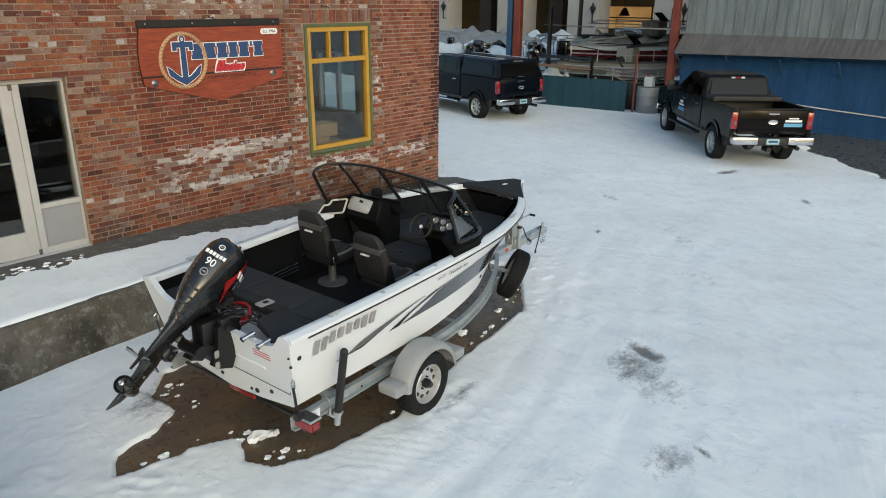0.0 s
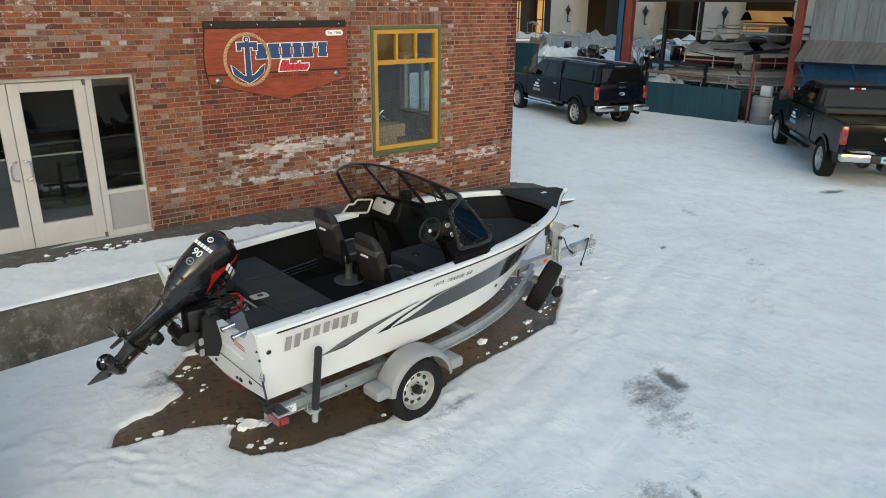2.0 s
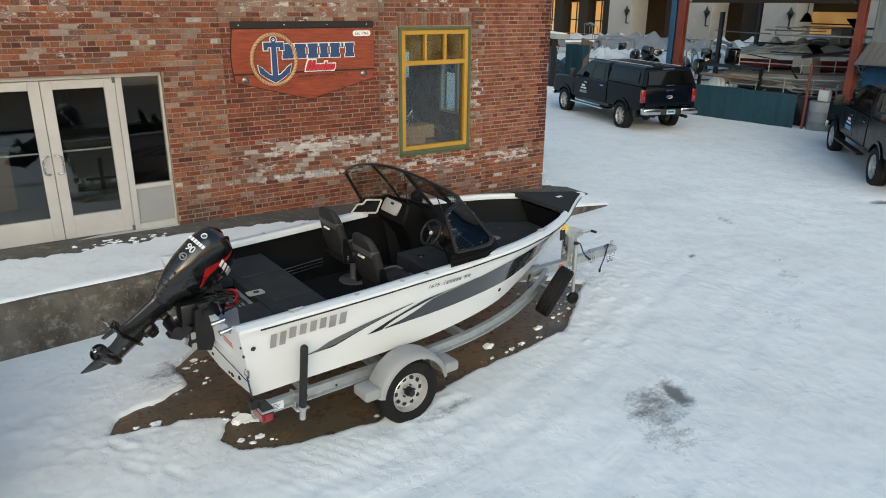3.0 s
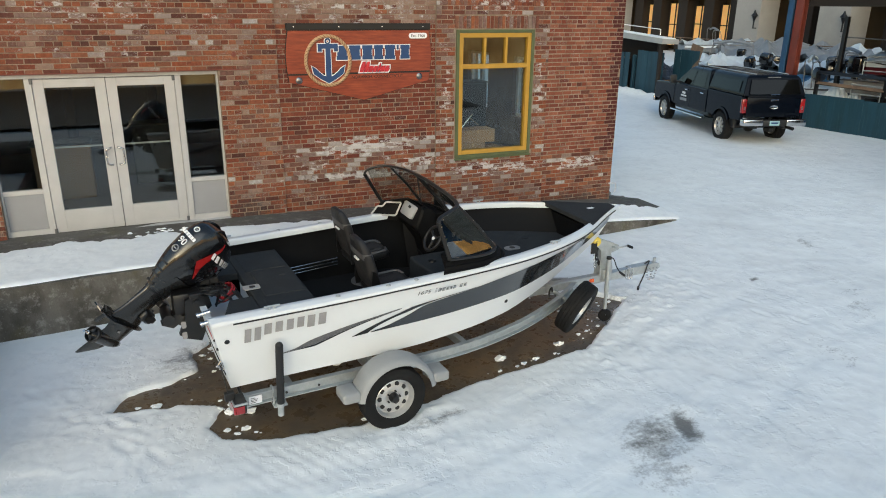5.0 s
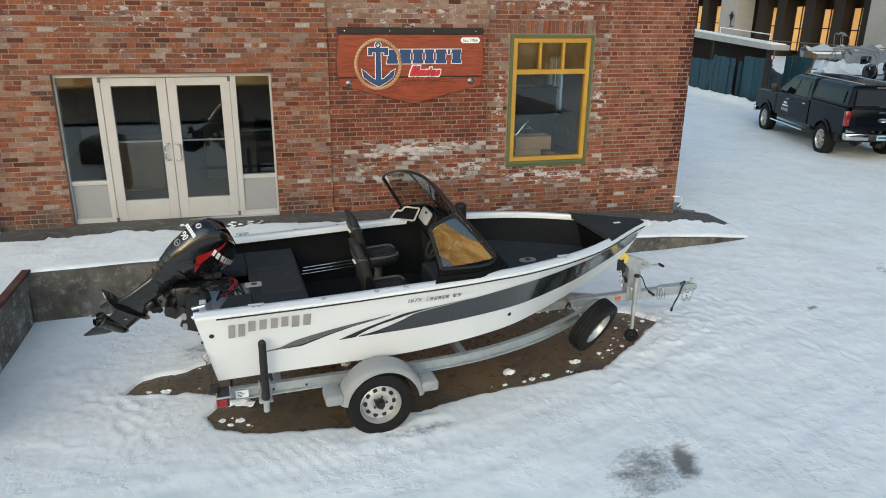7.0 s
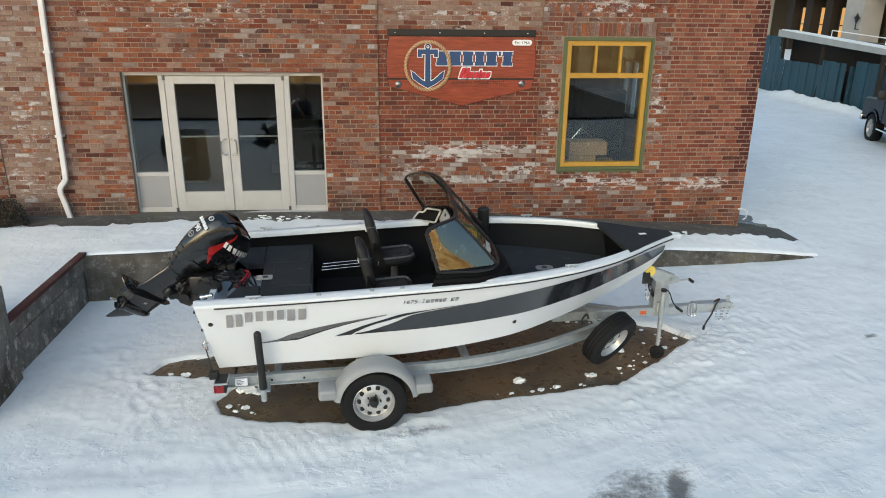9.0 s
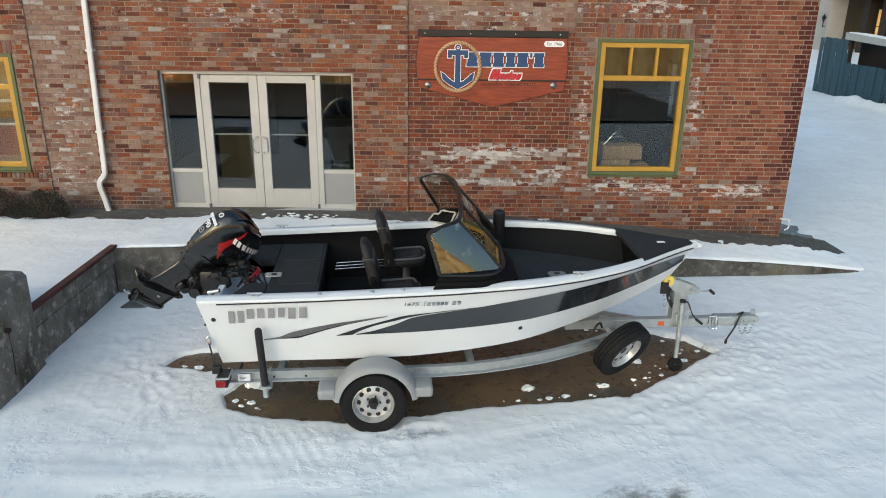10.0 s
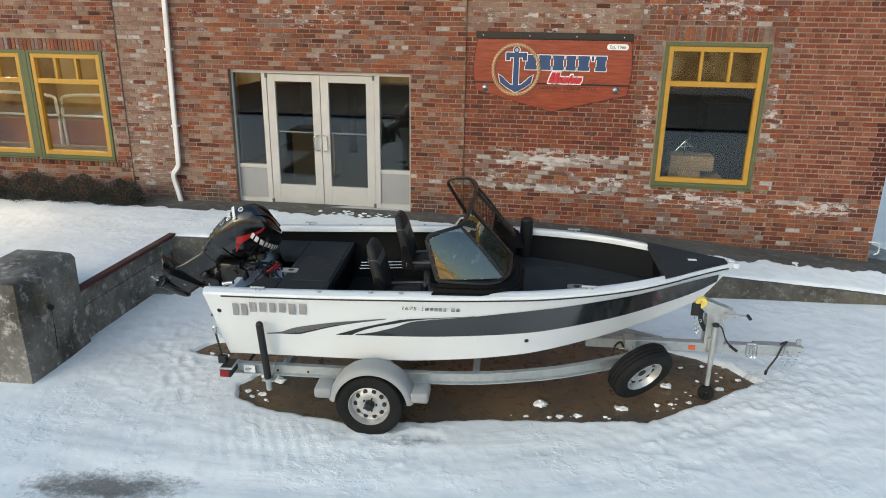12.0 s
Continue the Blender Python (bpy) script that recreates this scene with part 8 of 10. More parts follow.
    box(bm, (5.33, -0.125, 1.02), (5.56, -0.11, 1.04), 0.004)
    part("winch", bm, "galvanised", wp, smooth=40)
    bm = bmesh.new()
    cyl(bm, (5.555, -0.20, 1.03), (5.555, -0.11, 1.03), 0.018, n=10)
    part("winch_handle", bm, "black_plastic", wp)
    bm = bmesh.new()
    sweep(bm, smooth_line([(5.20, -0.035, 1.13), (5.10, -0.035, 1.02), (5.11, -0.035, 0.90), (5.17, -0.035, 0.80)], 6), [(-0.025, -0.002), (0.025, -0.002), (0.025, 0.002), (-0.025, 0.002)], up=(0, 1, 0))
    box(bm, (4.98, -0.07, 0.98), (5.08, -0.05, 1.13), 0.012)
    part("winch_strap", bm, "black_plastic", wp, "black winch strap")
    bm = bmesh.new()
    for k in range(9):
        a = k / 8
        p = (5.03 + 0.06 * a, -0.07, 0.97 - 0.16 * math.sin(a * math.pi) ** 1 - 0.04 * a)
        tube(bm, [(p[0] + 0.012 * math.cos(q), p[1] + (0.008 * math.sin(q) if k % 2 else 0), p[2] + 0.016 * math.sin(q) if not k % 2 else p[2] + 0.008 * math.cos(q)) for q in np.linspace(0, 2 * math.pi, 10, endpoint=False)], 0.004, 5, True)
    tagged(part("safety_chain", bm, "chrome", wp), "short steel safety chain", kind="stuff")
    # jack
    bm = bmesh.new()
    cyl(bm, (5.235, -0.135, 0.44), (5.235, -0.135, 0.90), 0.030, n=14)
    cyl(bm, (5.235, -0.135, 0.16), (5.235, -0.135, 0.46), 0.024, n=14)
    box(bm, (5.19, -0.11, 0.58), (5.28, -0.05, 0.74), 0.006)
    box(bm, (5.215, -0.155, 0.10), (5.255, -0.115, 0.18), 0.006)
    jk = part("jack", bm, "galvanised", t, "galvanised tongue jack", 40)
    bm = bmesh.new()
    cyl(bm, (5.235, -0.135, 0.90), (5.235, -0.135, 0.93), 0.034, n=14)
    tube(bm, smooth_line([(5.235, -0.135, 0.92), (5.29, -0.16, 0.90), (5.34, -0.18, 0.78), (5.40, -0.19, 0.70)], 5), 0.008, 6)
    cyl(bm, (5.39, -0.19, 0.71), (5.47, -0.20, 0.65), 0.016, n=8)
    part("jack_handle", bm, "black_plastic", jk, smooth=50)
    bm = bmesh.new()
    lathe(bm, [(0.015, -0.03), (0.075, -0.028), (0.088, -0.015), (0.088, 0.015), (0.075, 0.028), (0.015, 0.03)], (5.232, -0.148, 0.108), (0.25, 1, 0), 22)
    part("jack_wheel", bm, "rubber", jk, "small black jack wheel", 40)
    bm = bmesh.new()
    cyl(bm, (5.30, -0.063, 0.66), (5.30, -0.052, 0.66), 0.045, n=16)
    for a in range(6):
        cyl(bm, (5.30 + 0.032 * math.cos(a), -0.068, 0.66 + 0.032 * math.sin(a)), (5.30 + 0.032 * math.cos(a), -0.06, 0.66 + 0.032 * math.sin(a)), 0.006, n=6)
    part("pivot_plate", bm, "galvanised", jk)
    # reflectors, hitch
    bm = bmesh.new()
    box(bm, (5.005, -0.058, 0.575), (5.08, -0.050, 0.625), 0.003)
    part("reflector", bm, "amber", t, "orange side reflector")
    bm = bmesh.new()
    box(bm, (5.70, -0.06, 0.560), (6.02, 0.06, 0.670), 0.012)
    prism(bm, [(6.02, 0.565), (6.20, 0.575), (6.24, 0.605), (6.22, 0.655), (6.10, 0.675), (6.02, 0.665)], -0.055, 0.055, "y")
    ball(bm, (6.17, 0, 0.605), 0.06, (1.1, 0.9, 0.7), 14)
    box(bm, (6.15, -0.012, 0.665), (6.20, 0.012, 0.735), 0.005, 1, pose(0, 0, 0))
    cp = part("coupler", bm, "galvanised", t, "zinc-plated coupler with a raised latch", 40)
    bm = bmesh.new()
    for u in (5.62, 5.66):
        tube(bm, smooth_line([(u, -0.058, 0.675), (u + 0.06, -0.065, 0.672), (u + 0.07, -0.068, 0.56), (u + 0.05, -0.066, 0.52), (u, -0.062, 0.545), (u, -0.058, 0.675)], 4), 0.007, 6)
    part("u_bolt", bm, "chrome", t)
    bm = bmesh.new()
    tube(bm, smooth_line([(5.98, -0.02, 0.675), (6.03, -0.05, 0.72), (5.98, -0.075, 0.665), (5.94, -0.075, 0.54), (5.88, -0.075, 0.42), (5.86, -0.075, 0.37)], 6), 0.010, 6)
    cyl(bm, (5.86, -0.075, 0.38), (5.855, -0.075, 0.33), 0.016, n=8)
    part("wiring_lead", bm, "black_plastic", t, "black wiring lead hanging from the tongue", 60)
    for k0, u0 in ((0, 5.98), (1, 6.05)):
        bm = bmesh.new()
        for k in range(12):
            a = k / 11
            p = (u0 + 0.12 * a, -0.07, 0.61 - 0.16 * math.sin(a * math.pi))
            tube(bm, [(p[0] + 0.013 * math.cos(q), p[1] + (0.010 * math.sin(q) if k % 2 else 0), p[2] + (0.0 if k % 2 else 0.010 * math.sin(q))) for q in np.linspace(0, 2 * math.pi, 8, endpoint=False)], 0.004, 5, True)
        tagged(part("tow_chain", bm, "chrome", t), "hanging steel tow chain", kind="stuff")
    # spare wheel on its bracket
    wheel_pair(t, (4.41, -0.55, 0.545), (0.46, -0.78, -0.42), 0.342, 0.205, 0.20, lab="black spare tyre leaning beside the tongue")
    bm = bmesh.new()
    cyl(bm, (4.39, -0.50, 0.56), (4.36, -0.10, 0.61), 0.028, n=10)
    box(bm, (4.30, -0.16, 0.58), (4.42, 0.0, 0.70), 0.006)
    part("spare_bracket", bm, "galvanised", t)
    bm = bmesh.new()
    tube(bm, smooth_line([(4.15, -0.33, 0.63), (4.18, -0.30, 0.70), (4.24, -0.26, 0.72), (4.28, -0.22, 0.65)], 5), 0.012, 6)
    part("brake_line", bm, "black_plastic", t)


boat_trailer()

# ---- parked pickup trucks ----


def pickup(label, paint, m, topper=False):
    """A crew-cab pickup standing with its rear axle at the origin, nose along +x."""
    t = thing("pickup_truck", label, "pickup truck", m, "parked pickups")
    W = 0.985

    def arch(cx, r, a0, a1, n=14):
        return [(cx + r * math.cos(radians(a0 + (a1 - a0) * i / n)), 0.43 + r * math.sin(radians(a0 + (a1 - a0) * i / n))) for i in range(n + 1)]
    # bed sides
    for sg in (-1, 1):
        bm = bmesh.new()
        out = [(-1.13, 0.76), (-1.13, 1.40), (-1.05, 1.425), (0.95, 1.425), (0.95, 0.70), (0.54, 0.70)] + arch(0, 0.54, 30, 150) + [(-0.54, 0.72)]
        prism(bm, out, sg * (W - 0.10), sg * W, "y")
        bs = bevelled(part("bed_side", bm, paint, t), 0.02, 2, 50)
        bm = bmesh.new()
        lo = [(x, sg * (W + 0.0), z) for x, z in arch(0, 0.54, 28, 152, 20)]
        sweep(bm, lo, [(-0.035, -0.0), (0.035, -0.0), (0.035, 0.03), (-0.035, 0.03)] if sg > 0 else [(-0.035, -0.03), (0.035, -0.03), (0.035, 0.0), (-0.035, 0.0)], up=(0, 1, 0))
        part("arch_lip", bm, paint, bs)
        bm = bmesh.new()
        box(bm, (-0.62, sg * 0.86 - 0.13, 0.45), (0.62, sg * 0.86 + 0.02, 1.0), 0.05, 2)
        part("wheel_house", bm, "black_plastic", t)
    bm = bmesh.new()
    box(bm, (-1.10, -0.88, 0.86), (0.94, 0.88, 0.90))
    box(bm, (0.86, -0.88, 0.90), (0.94, 0.88, 1.40))
    part("bed_floor", bm, "black_plastic", t)
    bm = bmesh.new()
    box(bm, (-1.16, -0.84, 0.84), (-1.10, 0.84, 1.43), 0.02, 2)
    box(bm, (-1.185, -0.83, 1.40), (-1.10, 0.83, 1.445), 0.012, 2)
    box(bm, (-1.168, -0.70, 0.96), (-1.15, 0.70, 1.20), 0.008)
    tg = part("tailgate", bm, paint, t, smooth=40)
    bm = bmesh.new()
    box(bm, (-1.195, -0.13, 1.30), (-1.165, 0.13, 1.345), 0.01)
    part("handle", bm, "chrome", tg, "bright tailgate handle")
    bm = bmesh.new()
    lathe(bm, [(0.0, 0.014), (0.10, 0.012), (0.115, 0.016), (0.125, 0.0)], (0, 0, 0), (0, 0, 1), 24)
    part("badge", bm, "chrome", tg, "oval bright badge", 50, Matrix.Translation((-1.168, 0.0, 1.13)) @ Matrix(((0, 0, -1, 0), (1, 0, 0, 0), (0, 0.45, 0, 0), (0, 0, 0, 1))))
    if not topper:
        bm = bmesh.new()
        box(bm, (-1.174, -0.72, 1.02), (-1.168, -0.28, 1.10))
        part("decal", bm, "sticker_blue", tg, "sky blue decal bar")
        bm = bmesh.new()
        box(bm, (-1.174, -0.70, 1.13), (-1.168, -0.30, 1.18))
        box(bm, (-1.174, -0.62, 1.20), (-1.168, -0.38, 1.23))
        part("decal", bm, "white_print", tg, "white decal bars")
    for sg in (-1, 1):
        bm = bmesh.new()
        box(bm, (-1.165, sg * 0.91 - 0.065, 0.96), (-1.06, sg * 0.91 + 0.078, 1.36), 0.02, 2)
        tl = part("tail_lamp", bm, "red_lens", t, "tall red tail lamp", 40)
        bm = bmesh.new()
        box(bm, (-1.172, sg * 0.90 - 0.028, 1.05), (-1.15, sg * 0.90 + 0.028, 1.15), 0.01)
        part("reversing_lens", bm, "vinyl_mid", tl, "clear lens")
    # cab block and front
    bm = bmesh.new()
    prism(bm, [(0.99, 0.68), (0.99, 1.40), (3.2, 1.38), (3.36, 1.30), (3.36, 0.68)], -W, W, "y")
    cab = bevelled(part("cab_body", bm, paint, t), 0.035, 3, 40)
    bm = bmesh.new()
    prism(bm, [(3.345, 0.68), (3.345, 1.36), (3.7, 1.355), (4.6, 1.335), (4.95, 1.285), (5.02, 1.15), (5.02, 0.70), (4.60, 0.70)] + arch(4.06, 0.54, 30, 150) + [(3.53, 0.70)], -W + 0.01, W - 0.01, "y")
    fr = bevelled(part("front_body", bm, paint, t), 0.05, 3, 40)
    for sg in (-1, 1):
        bm = bmesh.new()
        lo = [(x, sg * W, z) for x, z in arch(4.06, 0.54, 28, 152, 20)]
        sweep(bm, lo, [(-0.035, -0.03), (0.035, -0.03), (0.035, 0.02), (-0.035, 0.02)], up=(0, 1, 0))
        part("arch_lip", bm, paint, fr)
        for x in (2.16, 1.02, 3.30):
            bm = bmesh.new()
            box(bm, (x - 0.006, sg * (W + 0.001) - 0.004, 0.72), (x + 0.006, sg * (W + 0.001) + 0.004, 1.37))
            part("door_gap", bm, "black_plastic", cab)
        for x in (1.30, 2.42):
            bm = bmesh.new()
            box(bm, (x - 0.11, sg * (W + 0.012) - 0.02, 1.22), (x + 0.11, sg * (W + 0.012) + 0.02, 1.26), 0.012)
            part("door_handle", bm, "chrome", cab, "bright door handle")
        bm = bmesh.new()
        box(bm, (2.35, sg * (W + 0.003) - 0.003, 0.86), (2.85, sg * (W + 0.003) + 0.003, 0.95))
        part("decal", bm, "sticker_blue" if not topper else "silver_graphic", cab, "door decal bar")
        bm = bmesh.new()
        box(bm, (2.40, sg * (W + 0.003) - 0.003, 1.0), (2.80, sg * (W + 0.003) + 0.003, 1.05))
        box(bm, (2.48, sg * (W + 0.003) - 0.003, 1.08), (2.72, sg * (W + 0.003) + 0.003, 1.15))
        part("decal", bm, "white_print", cab, "white door decal bars")
        bm = bmesh.new()
        box(bm, (1.0, sg * 1.02 - 0.09, 0.49), (3.3, sg * 1.02 + 0.09, 0.54), 0.02, 2)
        part("running_board", bm, "chrome" if topper else "black_metal", t, "running board")
        bm = bmesh.new()
        box(bm, (3.02, sg * 1.20 - 0.11, 1.38), (3.12, sg * 1.20 + 0.11, 1.66), 0.03, 2)
        cyl(bm, (3.08, sg * 0.93, 1.42), (3.08, sg * 1.15, 1.45), 0.03, n=8)
        part("mirror", bm, "black_plastic", t, "tow mirror", 40)
        for x in (0.0, 4.06):
            wheel_pair(t, (x, sg * 0.86, 0.43), (0, sg, 0), 0.43, 0.30, 0.27, spokes=6)
    # greenhouse
    def pt(x0, x1, y, z):
        return [(x0, -y, z), (x1, -y, z), (x1, y, z), (x0, y, z)]
    bm = bmesh.new()
    loft(bm, [pt(1.0, 3.36, 0.945, 1.375), pt(1.12, 3.10, 0.885, 1.60), pt(1.24, 2.62, 0.79, 1.93), pt(1.34, 2.52, 0.70, 1.985)])
    gh = bevelled(part("cab_top", bm, paint, t), 0.03, 3, 25)
    def quad(nm, pts, mat="car_glass", lab="", d=0.006):
        bm = bmesh.new()
        a, b, c, e = [Vector(p) for p in pts]
        n = (b - a).cross(e - a).normalized() * d
        loft(bm, [[a + n, b + n, c + n, e + n], [a - n, b - n, c - n, e - n]])
        return part(nm, bm, mat, gh, lab)
    for sg in (-1, 1):
        quad("window", [(1.30, sg * 0.935, 1.42), (2.10, sg * 0.935, 1.42), (2.02, sg * 0.815, 1.86), (1.42, sg * 0.815, 1.86)])
        quad("window", [(2.20, sg * 0.935, 1.42), (3.12, sg * 0.935, 1.42), (2.58, sg * 0.815, 1.86), (2.12, sg * 0.815, 1.86)])
    quad("rear_window", [(1.018, -0.78, 1.45), (1.018, 0.78, 1.45), (1.205, 0.70, 1.87), (1.205, -0.70, 1.87)])
    quad("windshield", [(3.32, -0.84, 1.42), (3.32, 0.84, 1.42), (2.70, 0.72, 1.90), (2.70, -0.72, 1.90)])
    bm = bmesh.new()
    box(bm, (1.21, -0.17, 1.895), (1.27, 0.17, 1.93), 0.01)
    part("high_brake_lamp", bm, "red_lens", gh, "high brake lamp")
    bm = bmesh.new()
    for sg in (-1, 1):
        box(bm, (1.205, sg * 0.13 - 0.05, 1.893), (1.25, sg * 0.13 + 0.05, 1.932), 0.01)
    part("cargo_lamp", bm, "white_print", gh)
    # bumper, plate, under parts
    bm = bmesh.new()
    box(bm, (-1.33, -0.36, 0.60), (-1.14, 0.36, 0.78), 0.02, 2)
    bp = part("rear_bumper", bm, "black_plastic", t, "black step of the rear bumper", 40)
    for sg in (-1, 1):
        bm = bmesh.new()
        box(bm, (-1.36, min(sg * 0.362, sg * 0.98), 0.62), (-1.14, max(sg * 0.362, sg * 0.98), 0.80), 0.03, 2)
        part("bumper_end", bm, "chrome", bp, "chromed bumper end", 40)
    bm = bmesh.new()
    box(bm, (-1.342, -0.155, 0.63), (-1.332, 0.155, 0.765), 0.004)
    npl = part("number_plate", bm, "plate", bp, "pale blue plate with a plain dark bar")
    bm = bmesh.new()
    box(bm, (-1.346, -0.11, 0.675), (-1.341, 0.11, 0.725))
    part("plate_bar", bm, "navy", npl)
    bm = bmesh.new()
    box(bm, (5.0, -0.98, 0.55), (5.14, 0.98, 0.75), 0.04, 2)
    part("front_bumper", bm, "chrome", t, smooth=40)
    bm = bmesh.new()
    box(bm, (5.015, -0.66, 0.80), (5.05, 0.66, 1.20), 0.02)
    part("grille", bm, "black_plastic", t)
    for sg in (-1, 1):
        bm = bmesh.new()
        box(bm, (4.93, sg * 0.80 - 0.14, 0.88), (5.035, sg * 0.80 + 0.14, 1.12), 0.03, 2)
        part("head_lamp", bm, "white_print", t, smooth=40)
    bm = bmesh.new()
    cyl(bm, (0, -0.8, 0.41), (0, 0.8, 0.41), 0.06, n=12)
    ball(bm, (0, 0, 0.41), 0.17, n=14)
    box(bm, (-1.1, -0.5, 0.50), (4.8, -0.38, 0.64), 0.01)
    box(bm, (-1.1, 0.38, 0.50), (4.8, 0.5, 0.64), 0.01)
    box(bm, (-1.2, -0.06, 0.42), (-0.9, 0.06, 0.54), 0.01)
    cyl(bm, (-1.15, -0.72, 0.50), (-0.5, -0.70, 0.52), 0.05, n=12)
    box(bm, (1.0, -0.85, 0.56), (3.4, 0.85, 0.69), 0.02)
    part("chassis", bm, "black_metal", t, smooth=40)
    if topper:
        bm = bmesh.new()
        loft(bm, [pt(-1.14, 0.98, 0.965, 1.43), pt(-1.12, 0.98, 0.955, 1.50), pt(-0.98, 1.0, 0.82, 1.93), pt(-0.90, 1.0, 0.74, 2.00)])
        tp = bevelled(part("topper", bm, paint, t, "fibreglass bed topper"), 0.03, 3, 25)
        for sg in (-1, 1):
            bm = bmesh.new()
            a, b, c, e = [Vector(p) for p in ((-0.85, sg * 0.952, 1.53), (0.80, sg * 0.952, 1.53), (0.80, sg * 0.862, 1.83), (-0.78, sg * 0.862, 1.83))]
            loft(bm, [[a, b, c, e], [q + Vector((0, sg * 0.012, 0.003)) for q in (a, b, c, e)]])
            part("topper_window", bm, "car_glass", tp)
        bm = bmesh.new()
        a, b, c, e = [Vector(p) for p in ((-1.150, -0.80, 1.49), (-1.150, 0.80, 1.49), (-1.022, 0.72, 1.88), (-1.022, -0.72, 1.88))]
        loft(bm, [[a, b, c, e], [q + Vector((-0.012, 0, 0.003)) for q in (a, b, c, e)]])
        part("rear_hatch_glass", bm, "car_glass", tp)
        bm = bmesh.new()
        box(bm, (-1.175, -0.14, 1.455), (-1.135, 0.14, 1.485), 0.01)
        part("hatch_handle", bm, "chrome", tp)
        bm = bmesh.new()
        box(bm, (-0.99, -0.2, 1.93), (-0.95, 0.2, 1.955), 0.008)
        part("hatch_lamp", bm, "vinyl_light", tp)
        bm = bmesh.new()
        for y in (-0.5, 0.5):
            box(bm, (-0.85, y - 0.02, 2.01), (2.4, y + 0.02, 2.03), 0.006)
        part("roof_frost", bm, "cover_white", tp, "frosty streaks on the roof rails")
    else:
        bm = bmesh.new()
        box(bm, (0.42, -0.90, 1.40), (0.93, 0.90, 1.52), 0.02, 2)
        part("folded_bed_cover", bm, "black_plastic", t, "folded black bed cover")
    return t


pickup("dark blue crew-cab pickup with a fibreglass bed topper, parked on snow", "truck_blue", pose(15.32, 4.92, 0.13, 0, 0, 73.0) @ Matrix.Diagonal((1.03, 1.0, 1.03, 1)), True)
pickup("charcoal crew-cab pickup with an open bed, parked on snow", "truck_grey", pose(14.10, -4.08, 0.13, 0, 0, 40.3) @ Matrix.Diagonal((1.03, 1.0, 1.03, 1)), False)

# ---- boatyard behind: blue building, portal, fence, stored boats ----


def blue_building():
    b = thing("blue_building", "blue painted brick building with grey sheet cladding above an awning", "building", kind="structure")
    bm = bmesh.new()
    box(bm, (19.35, -13.5, -0.3), (30, 0.15, 2.6))
    part("wall", bm, "blue_wall", b)
    bm = bmesh.new()
    box(bm, (19.45, -13.5, 2.6), (30, 0.18, 8.0))
    y = 0.15
    while y > -13.2:
        box(bm, (19.425, y - 0.03, 2.9), (19.452, y, 8.0))
        y -= 0.32
    part("cladding", bm, "grey_sheet", b, "weathered grey ribbed sheet")
    bm = bmesh.new()
    n = 150
    rows = []
    for i in range(n + 1):
        yy = 0.22 - 13.8 * i / n
        rows.append([(19.44, yy, 3.02 + 0.012 * (i % 2)), (18.78, yy, 2.42 - 0.02 * yy + 0.012 * (i % 2)), (18.775, yy, 2.39 - 0.02 * yy), (19.42, yy, 2.98)])
    loft(bm, rows)
    part("awning", bm, "roof_tin", b, "rusty corrugated awning")
    for k in range(9):
        bm = bmesh.new()
        yy = 0.1 - k * 1.65
        cyl(bm, (19.36, yy, 1.9), (18.75, yy, 2.37), 0.03, n=8)
        part("bracket", bm, "blue_steel", b)
    # brick relief in the blue wall, laid as courses
    rng = random.Random(2)
    V, Fc = [], []
    row, z = 0, 0.3
    while z < 2.3:
        yy = -13.4 + (row % 2) * 0.11
        while yy < 0.0:
            o = len(V)
            d = rng.uniform(0.006, 0.016)
            V += [(19.352, yy, z), (19.352, yy + 0.205, z), (19.352, yy + 0.205, z + 0.065), (19.352, yy, z + 0.065), (19.35 - d, yy + 0.006, z + 0.006), (19.35 - d, yy + 0.199, z + 0.006), (19.35 - d, yy + 0.199, z + 0.059), (19.35 - d, yy + 0.006, z + 0.059)]
            Fc += [(o + 4, o + 5, o + 6, o + 7), (o, o + 1, o + 5, o + 4), (o + 1, o + 2, o + 6, o + 5), (o + 2, o + 3, o + 7, o + 6), (o + 3, o, o + 4, o + 7)]
            yy += 0.22
        z += 0.0765
        row += 1
    me = bpy.data.meshes.new("brick_courses")
    me.from_pydata(V, [], Fc)
    me.materials.append(M["blue_wall"])
    ob = new("brick_courses", me)
    ob.parent = b
    tagged(ob, "courses of blue painted brick", kind="stuff")
    bm = bmesh.new()
    tube(bm, smooth_line([(19.30, -3.0, 1.05), (19.28, -5, 0.92), (19.28, -8, 0.80), (19.28, -12, 0.85)], 8), 0.02, 6)
    part("cable", bm, "spout", b, "pale cable slung along the wall")


blue_building()


